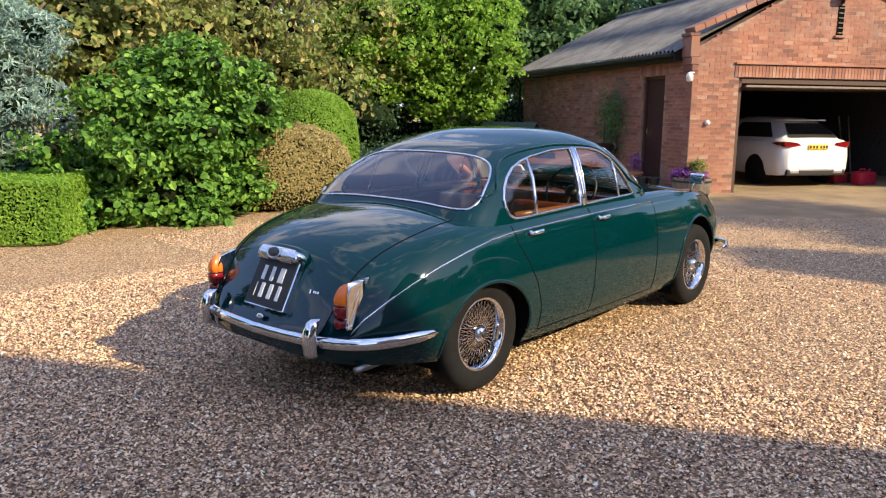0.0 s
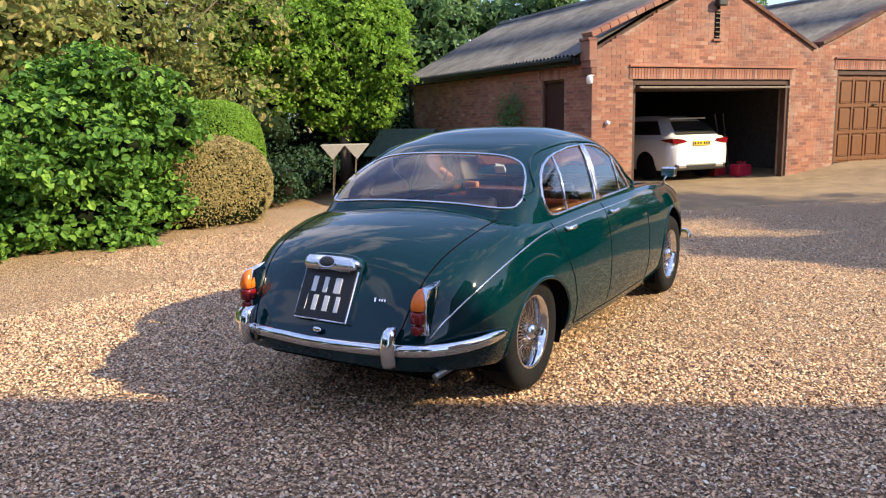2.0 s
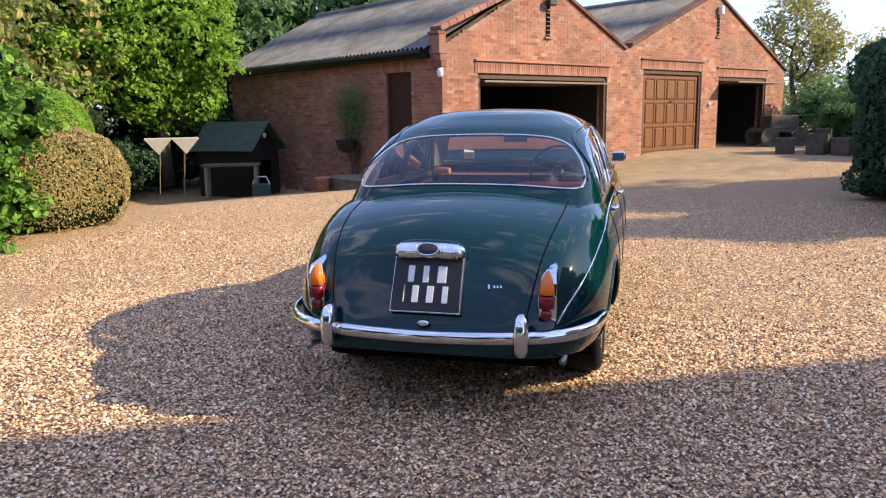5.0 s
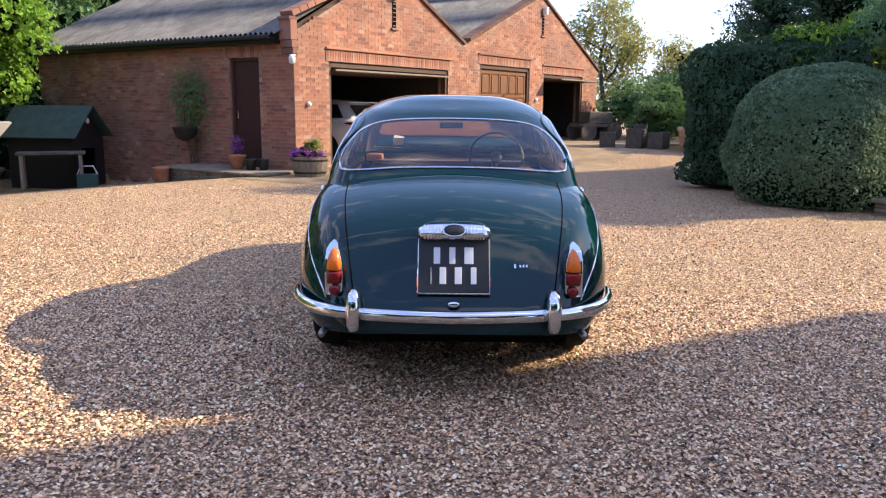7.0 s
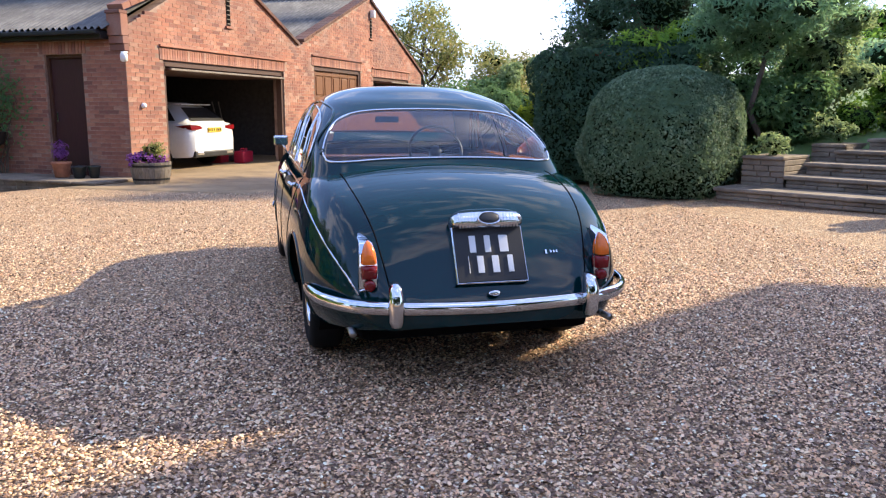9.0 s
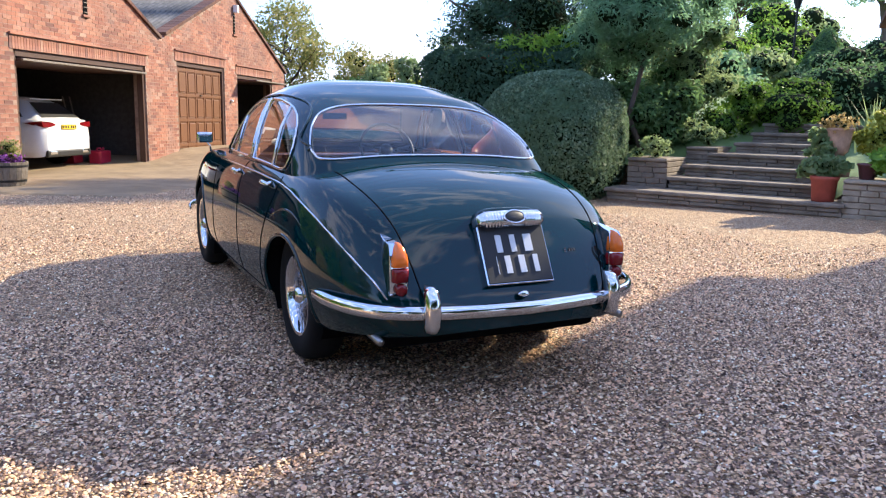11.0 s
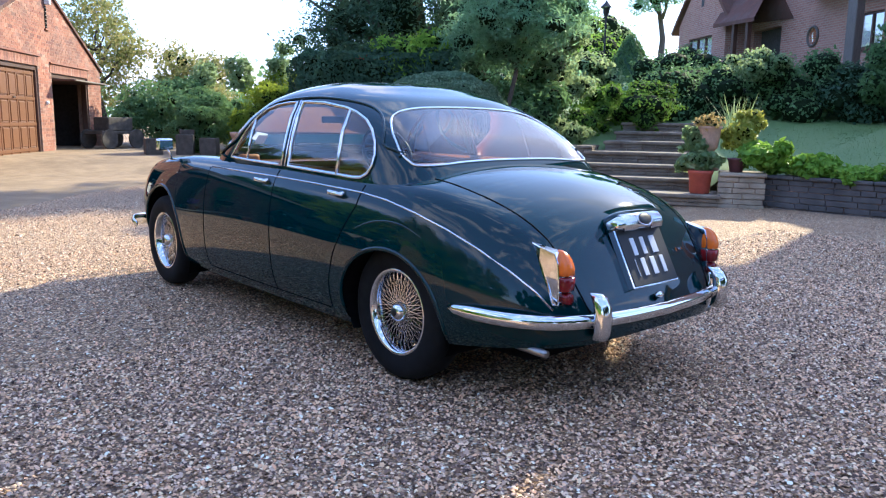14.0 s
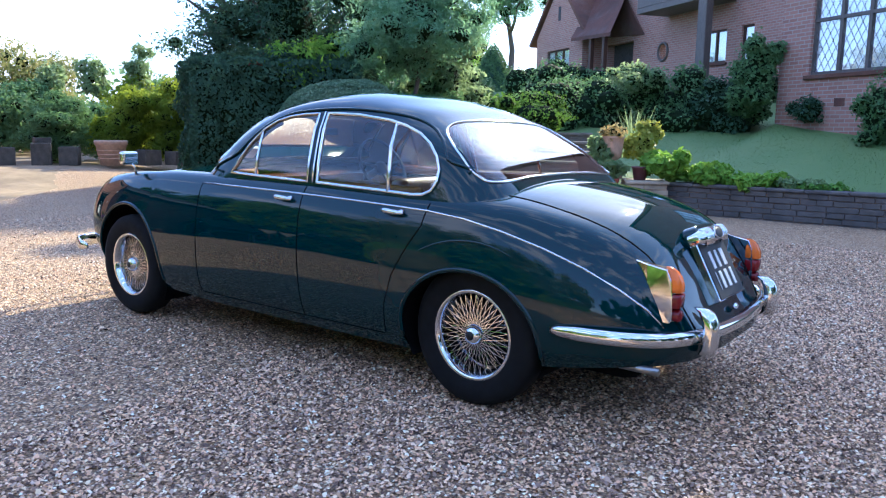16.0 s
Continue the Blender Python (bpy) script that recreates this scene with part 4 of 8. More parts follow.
def lay(wall, rows, to_world, near):
    """The bricks of a wall: the nearest as parts, the others joined."""
    full_me = brick_mesh(0.215, 0.065)
    singles, many = 0, bmesh.new()
    V, F = [], []
    for a, z, w, d in rows:
        m = to_world(a, z, d)
        if near(a, z) and w > 0.2 and singles < 300:
            o = new("brick", full_me)
            o.parent = wall
            o.matrix_basis = m
            singles += 1
        else:
            k = len(V)
            for x, y, zz in ((-w / 2, -0.006, -0.0325), (w / 2, -0.006, -0.0325), (w / 2, -0.006, 0.0325), (-w / 2, -0.006, 0.0325), (-w / 2, 0.06, -0.0325), (w / 2, 0.06, -0.0325), (w / 2, 0.06, 0.0325), (-w / 2, 0.06, 0.0325)):
                V.append(tuple(m @ Vector((x, y, zz))))
            F += [(k, k + 1, k + 2, k + 3), (k + 3, k + 2, k + 6, k + 7), (k, k + 4, k + 5, k + 1), (k, k + 3, k + 7, k + 4), (k + 1, k + 5, k + 6, k + 2)]
    many.free()
    tagged(part("brickwork", arrays("brickwork", V, F, BRICK), None, wall), kind="stuff")


def lay_garage():
    holes = [(o[0], o[1], -1, o[2]) for o in OPEN] + [(o[0] - 0.11, o[1] + 0.11, o[2], o[2] + 0.235) for o in OPEN]
    rows = brick_rows(U_END, -0.075, lambda a: 4.7 if a is None else gable_z(a), holes, 1)
    lay(wall_front, rows, lambda a, z, d: GM @ Matrix.Translation((a, 0.002 + d, z)), lambda a, z: 0.0 < a < 1.0 and z < 2.3)
    holes = [(DOOR[0], DOOR[1], -1, DOOR[2]), (DOOR[0] - 0.1, DOOR[1] + 0.1, DOOR[2], DOOR[2] + 0.235)]
    rows = brick_rows(SIDE_L, -0.60, lambda a: EAVE - 0.06, holes, 2)
    lay(wall_side, rows, lambda a, z, d: GM @ Matrix.Translation((0.002 + d, a, z)) @ pose(0, 0, 0, 0, 0, -90), lambda a, z: 0.0 < a < 1.0 or 1.85 < a < 2.6)
    sold = brick_mesh(0.065, 0.215)
    for i, o in enumerate(OPEN):
        k = int((o[1] - o[0] + 0.22) / 0.075)
        for j in range(k):
            ob = new("soldier_brick", sold)
            ob.parent = wall_front
            ob.matrix_basis = GM @ Matrix.Translation((o[0] - 0.11 + 0.0375 + j * 0.075, -0.008, o[2] + 0.115))
        garage_box("dentil_course", o[0] - 0.11, o[1] + 0.11, -0.05, 0.02, o[2] + 0.245, o[2] + 0.285, TILE, wall_front, 0.004)
    for j in range(14):
        ob = new("soldier_brick", sold)
        ob.parent = wall_side
        ob.matrix_basis = GM @ Matrix.Translation((-0.008, DOOR[0] - 0.1 + 0.0375 + j * 0.0785, DOOR[2] + 0.115)) @ pose(0, 0, 0, 0, 0, -90)


# ---- the green saloon: x to its right, y forward, rear axle at y = 0 ----
Y_ST = [-0.945, -0.93, -0.90, -0.86, -0.80, -0.70, -0.55, -0.35, -0.10, 0.20, 0.60, 1.10, 1.70, 2.20, 2.70, 3.05, 3.25, 3.38, 3.45]
S_BOT = curve_y(Y_ST, [0.335, 0.33, 0.32, 0.315, 0.305, 0.295, 0.275, 0.25, 0.225, 0.205, 0.20, 0.20, 0.20, 0.215, 0.25, 0.29, 0.33, 0.38, 0.44])
S_XS = curve_y(Y_ST, [0.22, 0.33, 0.44, 0.52, 0.585, 0.65, 0.70, 0.735, 0.75, 0.755, 0.76, 0.76, 0.755, 0.75, 0.74, 0.71, 0.65, 0.54, 0.34])
S_XW = curve_y(Y_ST, [0.25, 0.37, 0.475, 0.555, 0.625, 0.70, 0.765, 0.805, 0.825, 0.832, 0.835, 0.835, 0.83, 0.82, 0.80, 0.77, 0.72, 0.62, 0.40])
S_ZW = curve_y(Y_ST, [0.375, 0.385, 0.40, 0.42, 0.45, 0.485, 0.52, 0.54, 0.55, 0.56, 0.56, 0.56, 0.56, 0.56, 0.57, 0.58, 0.58, 0.56, 0.52])
S_XF = curve_y(Y_ST, [0.22, 0.33, 0.435, 0.50, 0.545, 0.60, 0.655, 0.70, 0.73, 0.74, 0.745, 0.75, 0.74, 0.72, 0.70, 0.67, 0.63, 0.55, 0.36])
S_ZF = curve_y(Y_ST, [0.395, 0.412, 0.445, 0.50, 0.585, 0.69, 0.775, 0.84, 0.885, 0.905, 0.915, 0.925, 0.935, 0.935, 0.915, 0.875, 0.815, 0.73, 0.60])
S_XV = curve_y(Y_ST, [0.14, 0.24, 0.33, 0.38, 0.42, 0.46, 0.50, 0.53, 0.55, 0.57, 0.58, 0.58, 0.56, 0.52, 0.48, 0.44, 0.40, 0.32, 0.20])
S_ZV = curve_y(Y_ST, [0.40, 0.418, 0.455, 0.52, 0.615, 0.742, 0.822, 0.88, 0.925, 0.945, 0.95, 0.955, 0.955, 0.945, 0.92, 0.885, 0.83, 0.75, 0.66])
S_ZC = curve_y(Y_ST, [0.405, 0.425, 0.47, 0.545, 0.66, 0.80, 0.893, 0.952, 0.99, 1.01, 1.01, 1.01, 1.015, 1.00, 0.965, 0.92, 0.87, 0.80, 0.71])


def section(y, k=20):
    """Half of a cross-section of the lower body, from the sill to the centre line."""
    c = [(S_XS(y), S_BOT(y)), (S_XW(y), S_ZW(y)), (S_XF(y), S_ZF(y)), (S_XV(y), S_ZV(y)), (0.0, S_ZC(y))]
    c = np.array([(float(a), float(b)) for a, b in c])
    # keep the deck full between the crest and the centre line
    up, wide = c[4, 1] - c[1, 1], c[1, 0]
    q = 1.0
    for p in np.linspace(1.6, 5.0, 60):
        if (c[2, 0] / wide) ** p + (max(c[2, 1] - c[1, 1], 1e-3) / up) ** p < 1:
            q = p
            break
    if q > 1:
        full_z = c[1, 1] + up * max(0.0, 1 - (c[3, 0] / wide) ** q) ** (1 / q)
        c[3, 1] += 0.6 * max(0.0, full_z - c[3, 1]) * float(np.interp(y, [-0.9, -0.7, 0.3, 0.6], [0.3, 1, 1, 0.5]))
    first = c[0] + (c[0] - c[1]) * [-0.6, 1.0]
    last = c[-2] * [-1, 1]
    p = np.vstack([first, c, last])
    out = []
    for i in range(1, len(p) - 2):
        a, b, d, e = p[i - 1], p[i], p[i + 1], p[i + 2]
        # centripetal blend keeps the crest from wobbling
        ta, tb, td = [max(np.linalg.norm(q - r), 1e-4) ** 0.5 for q, r in ((b, a), (d, b), (e, d))]
        m1 = tb * ((b - a) / ta - (d - a) / (ta + tb) + (d - b) / tb)
        m2 = tb * ((d - b) / tb - (e - b) / (tb + td) + (e - d) / td)
        for t in np.arange(k) / k:
            out.append((2 * t**3 - 3 * t**2 + 1) * b + (t**3 - 2 * t**2 + t) * m1 + (-2 * t**3 + 3 * t**2) * d + (t**3 - t**2) * m2)
    out.append(c[-1])
    out = np.array(out)
    # the flank stands nearly upright below its widest line and tucks in at the sill
    low = np.clip((c[1, 1] - out[:k, 1]) / (c[1, 1] - c[0, 1] + 1e-6), 0, 1)
    out[:k, 0] = c[1, 0] - (c[1, 0] - c[0, 0]) * low ** 3.2
    return out


def grid_normals(P, wrap=False):
    du = np.gradient(P, axis=0)
    if wrap:
        dv = (np.roll(P, -1, 1) - np.roll(P, 1, 1)) / 2
    else:
        dv = np.gradient(P, axis=1)
    n = np.cross(du, dv)
    return n / (np.linalg.norm(n, axis=2)[..., None] + 1e-12)


def cut_mesh(name, P, N, faces, mat, keep):
    """The chosen faces of a grid, with the normals of the whole surface."""
    f = faces[keep]
    used, inv = np.unique(f, return_inverse=True)
    me = arrays(name, P.reshape(-1, 3)[used], inv.reshape(f.shape), mat, True)
    me.normals_split_custom_set_from_vertices([tuple(n) for n in N.reshape(-1, 3)[used]])
    return me


def grid_faces(r, c, wrap=False):
    i, j = np.meshgrid(np.arange(r - 1), np.arange(c if wrap else c - 1), indexing="ij")
    j2 = (j + 1) % c
    return np.stack([i * c + j, i * c + j2, (i + 1) * c + j2, (i + 1) * c + j], -1).reshape(-1, 4)


PIPESTEEL = plain("dull_exhaust_steel", (0.30, 0.29, 0.28), 0.3, 1.0)
saloon = thing("saloon_car", "dark green vintage saloon with chrome trim and wire wheels", "car")

ys = np.unique(np.concatenate([np.linspace(-0.945, -0.80, 30), np.linspace(-0.80, -0.4, 32), np.linspace(-0.4, 3.1, 220), np.linspace(3.1, 3.45, 28)]))
half = np.array([np.column_stack([s[:, 0], np.full(len(s), y), s[:, 1]]) for y in ys for s in [section(y)]])
full = np.concatenate([half, half[:, -2::-1] * [-1, 1, 1]], 1)
BN = grid_normals(full)
if BN[100, 5, 0] < 0:
    BN = -BN
BF = grid_faces(*full.shape[:2])
if np.cross(full[101, 5] - full[100, 5], full[100, 6] - full[100, 5])[0] > 0:
    BF = BF[:, ::-1]
bc = full.reshape(-1, 3)[BF].mean(1)
W_R, W_F, ZHUB = 0.0, 2.727, 0.325
ARCHES = ((W_R, 0.365, 0.305), (W_F, 0.395, 0.405))


def side_x(y, z):
    """How far out the flank stands at a height."""
    s = section(y)
    k = int(np.argmax(s[:, 0]))
    up = s[:k + 1] if z < s[k, 1] else s[k:61]
    o = np.argsort(up[:, 1])
    return float(np.interp(z, up[o, 1], up[o, 0]))


def deck_y(x, z):
    """Where the tail stands at a place seen from behind."""
    q = half[half[..., 1] < -0.05]
    d = (q[:, 0] - abs(x)) ** 2 + (q[:, 2] - z) ** 2
    near = np.argsort(d)[:4]
    w = 1 / (d[near] + 1e-6)
    return float((q[near, 1] * w).sum() / w.sum())


def deck_z(x, y):
    s = section(y)[40:]
    o = np.argsort(s[:, 0])
    return float(np.interp(abs(x), s[o, 0], s[o, 1]))


def snap(P, faces, gone, rule):
    """Moves the grid points on the edge of a hole onto its true outline."""
    inn, out = np.unique(faces[gone]), np.unique(faces[~gone])
    edge = np.intersect1d(inn, out)
    flat = P.reshape(-1, 3)
    flat[edge] = rule(flat[edge])


def to_poly(poly, ia, ib):
    poly = np.asarray(poly, float)
    nxt = np.roll(poly, -1, 0)

    def rule(p):
        q = p[:, None, [ia, ib]]
        d = nxt - poly
        t = np.clip(((q - poly) * d).sum(2) / ((d * d).sum(1) + 1e-12), 0, 1)
        c = poly + t[..., None] * d
        k = ((q - c) ** 2).sum(2).argmin(1)
        p = p.copy()
        p[:, [ia, ib]] = c[np.arange(len(p)), k]
        return p
    return rule


arch = np.zeros(len(bc), bool)
for wy, ry, rz in ARCHES:
    hole = (np.hypot((bc[:, 1] - wy) / ry, (bc[:, 2] - ZHUB) / rz) < 1) & (np.abs(bc[:, 0]) > 0.5) & (bc[:, 2] < 0.8)

    def to_arch(p, wy=wy, ry=ry, rz=rz):
        a, b = (p[:, 1] - wy) / ry, (p[:, 2] - ZHUB) / rz
        r = np.hypot(a, b)
        p = p.copy()
        low = p[:, 2] < 0.24
        p[:, 1] = np.where(low, p[:, 1], wy + a / r * ry)
        p[:, 2] = np.where(low, p[:, 2], ZHUB + b / r * rz)
        return p
    snap(full, BF, hole, to_arch)
    arch |= hole
well = (bc[:, 1] > 0.12) & (bc[:, 1] < 1.88) & (np.abs(bc[:, 0]) < 0.69) & (bc[:, 2] > 0.88)
LIDX = curve_y([-0.95, -0.90, -0.80, -0.6, -0.3, 0.1], [0.40, 0.45, 0.485, 0.53, 0.565, 0.58])
lid = (bc[:, 1] < 0.0) & (np.abs(bc[:, 0]) < LIDX(bc[:, 1])) & (bc[:, 2] > 0.475) & ~arch
bonnet = (bc[:, 1] > 1.98) & (np.abs(bc[:, 0]) < 0.60 - 0.1 * (bc[:, 1] - 1.98)) & (bc[:, 2] > 0.8) & ~arch
FD = [(1.03, 0.27), (1.06, 0.60), (1.07, 0.90), (1.07, 1.5), (1.98, 1.5), (1.93, 0.9), (1.92, 0.27)]
RD = [(1.02, 0.27), (1.05, 0.60), (1.06, 0.90), (1.06, 1.5), (0.24, 1.5), (0.25, 0.90), (0.265, 0.80), (0.33, 0.70), (0.41, 0.56), (0.455, 0.42), (0.47, 0.27)]
fdoor = inside(FD, bc[:, 1], bc[:, 2]) & (np.abs(bc[:, 0]) > 0.6) & ~well & ~arch
rdoor = inside(RD, bc[:, 1], bc[:, 2]) & (np.abs(bc[:, 0]) > 0.6) & ~well & ~arch
rest = ~(arch | well | lid | bonnet | fdoor | rdoor)
body = part("body", cut_mesh("body", full, BN, BF, PAINT, rest), None, saloon)
boot = part("boot_lid", cut_mesh("boot_lid", full, BN, BF, PAINT, lid), None, saloon)
part("bonnet", cut_mesh("bonnet", full, BN, BF, PAINT, bonnet), None, saloon)
CAR_DOORS = {}
for nm, sel in (("front_door", fdoor), ("rear_door", rdoor)):
    for sgn in (1, -1):
        CAR_DOORS[nm, sgn] = part(nm, cut_mesh(nm, full, BN, BF, PAINT, sel & (np.sign(bc[:, 0]) == sgn)), None, saloon)

# cabin: rings from the waist to the crown
Z_R = [0.86, 0.93, 1.00, 1.10, 1.20, 1.28, 1.33, 1.37, 1.405, 1.43, 1.44]
TAU = np.linspace(0, 1, len(Z_R))
R_Z = curve_y(TAU, Z_R)
R_W = curve_y(TAU, [0.752, 0.735, 0.718, 0.688, 0.653, 0.614, 0.575, 0.52, 0.43, 0.29, 0.0])
R_B = curve_y(TAU, [-0.20, -0.10, -0.03, 0.085, 0.24, 0.375, 0.475, 0.60, 0.72, 0.87, 1.06])
R_F = curve_y(TAU, [2.16, 2.08, 2.00, 1.89, 1.79, 1.70, 1.64, 1.55, 1.44, 1.27, 1.06])
R_N = curve_y(TAU, [8.0, 9.0, 9.0, 8.8, 7.0, 5.0, 4.0, 3.2, 2.6, 2.2, 2.0])
MID = 1.06


def ring(tau, na=400):
    a = np.arange(na) / na * 2 * math.pi
    w, b, f, n, z = (float(g(tau)) for g in (R_W, R_B, R_F, R_N, R_Z))
    c, s = np.cos(a), np.sin(a)
    r = (np.abs(c) ** n + np.abs(s) ** n) ** (-1 / n)
    x = w * c * r
    y = MID + np.where(s > 0, f - MID, MID - b) * s * r
    return np.column_stack([x, y, np.full(na, z)])


def tau_of(z):
    t = np.linspace(0, 1, 400)
    return float(np.interp(z, R_Z(t), t))


def cab_x(y, z, out=0.0):
    t = tau_of(z)
    L = float(R_F(t)) - MID if y > MID else MID - float(R_B(t))
    return float(R_W(t)) * max(0, 1 - min(1, abs(y - MID) / L) ** float(R_N(t))) ** (1 / float(R_N(t))) + out


def cab_y(x, z, front=False, out=0.0):
    t = tau_of(z)
    L = float(R_F(t)) - MID if front else float(R_B(t)) - MID
    return MID + L * max(0, 1 - min(1, abs(x) / float(R_W(t))) ** float(R_N(t))) ** (1 / float(R_N(t))) + (out if front else -out)


taus = np.concatenate([np.linspace(0, 0.62, 110), np.linspace(0.62, 0.999, 40)[1:]])
cab = np.array([ring(t) for t in taus])
CN = grid_normals(cab, True)
if CN[30, 0, 0] < 0:
    CN = -CN
CF = grid_faces(cab.shape[0], cab.shape[1], True)
cc = cab.reshape(-1, 3)[CF].mean(1)
RWIN = rounded([(-0.59, 1.003), (-0.642, 1.027), (-0.637, 1.085), (-0.592, 1.17), (-0.505, 1.24), (-0.34, 1.275), (0, 1.285), (0.34, 1.275), (0.505, 1.24), (0.592, 1.17), (0.637, 1.085), (0.642, 1.027), (0.59, 1.003), (0.3, 1.018), (0, 1.022), (-0.3, 1.018)])
FWIN = rounded([(-0.60, 1.02), (-0.60, 1.10), (-0.53, 1.25), (-0.46, 1.29), (0, 1.305), (0.46, 1.29), (0.53, 1.25), (0.60, 1.10), (0.60, 1.02), (0, 1.035)])
SW1 = [(1.075, 0.957), (1.40, 0.966), (1.70, 0.976), (1.655, 1.05), (1.59, 1.14), (1.50, 1.225), (1.42, 1.268), (1.32, 1.293), (1.22, 1.304), (1.112, 1.308)]
SW2 = [(1.005, 0.955), (0.52, 0.940), (0.37, 0.933), (0.305, 0.937), (0.262, 0.957), (0.238, 1.0), (0.240, 1.05), (0.272, 1.11), (0.33, 1.165), (0.41, 1.213), (0.51, 1.25), (0.61, 1.273), (0.82, 1.30), (1.046, 1.308)]
cn = CN.reshape(-1, 3)[CF[:, 0]]
sidex = np.abs(cn[:, 0]) > np.abs(cn[:, 1])
g_rear = inside(RWIN, cc[:, 0], cc[:, 2]) & (cc[:, 1] < 0.8) & ~sidex
g_front = inside(FWIN, cc[:, 0], cc[:, 2]) & (cc[:, 1] > 1.4) & ~sidex
g_s1 = inside(SW1, cc[:, 1], cc[:, 2]) & sidex
g_s2 = inside(SW2, cc[:, 1], cc[:, 2]) & sidex
solid = ~(g_rear | g_front | g_s1 | g_s2)
for sel, poly, ia, ib in ((g_rear, RWIN, 0, 2), (g_front, FWIN, 0, 2), (g_s1, SW1, 1, 2), (g_s2, SW2, 1, 2)):
    snap(cab, CF, sel, to_poly(poly, ia, ib))
roof = part("roof", cut_mesh("roof", cab, CN, CF, PAINT, solid & (cc[:, 2] > 0.9)), None, saloon)
lining = cab - CN * 0.014
part("headlining", cut_mesh("headlining", lining, -CN, CF[:, ::-1], CREAM, solid & (cc[:, 2] > 1.0)), None, saloon, "cream cloth headlining")
rear_glass = part("rear_window", cut_mesh("rear_window", cab, CN, CF, CARGLASS, g_rear), None, saloon)
screen = part("windscreen", cut_mesh("windscreen", cab, CN, CF, CARGLASS, g_front), None, saloon)
GLASSES = [rear_glass, screen]


def chrome_line(name, pts, r, parent, closed=False, mat=CHROME, label="", n=8, flat=1.0):
    return part(name, tube(bmesh.new(), pts, r, n, closed, flat), mat, parent, label, True)


chrome_line("chrome_surround", [(x, cab_y(x, z, out=0.003), z) for x, z in RWIN], 0.0065, rear_glass, True)
chrome_line("chrome_surround", [(x, cab_y(x, z, True, 0.004), z) for x, z in FWIN], 0.010, screen, True)

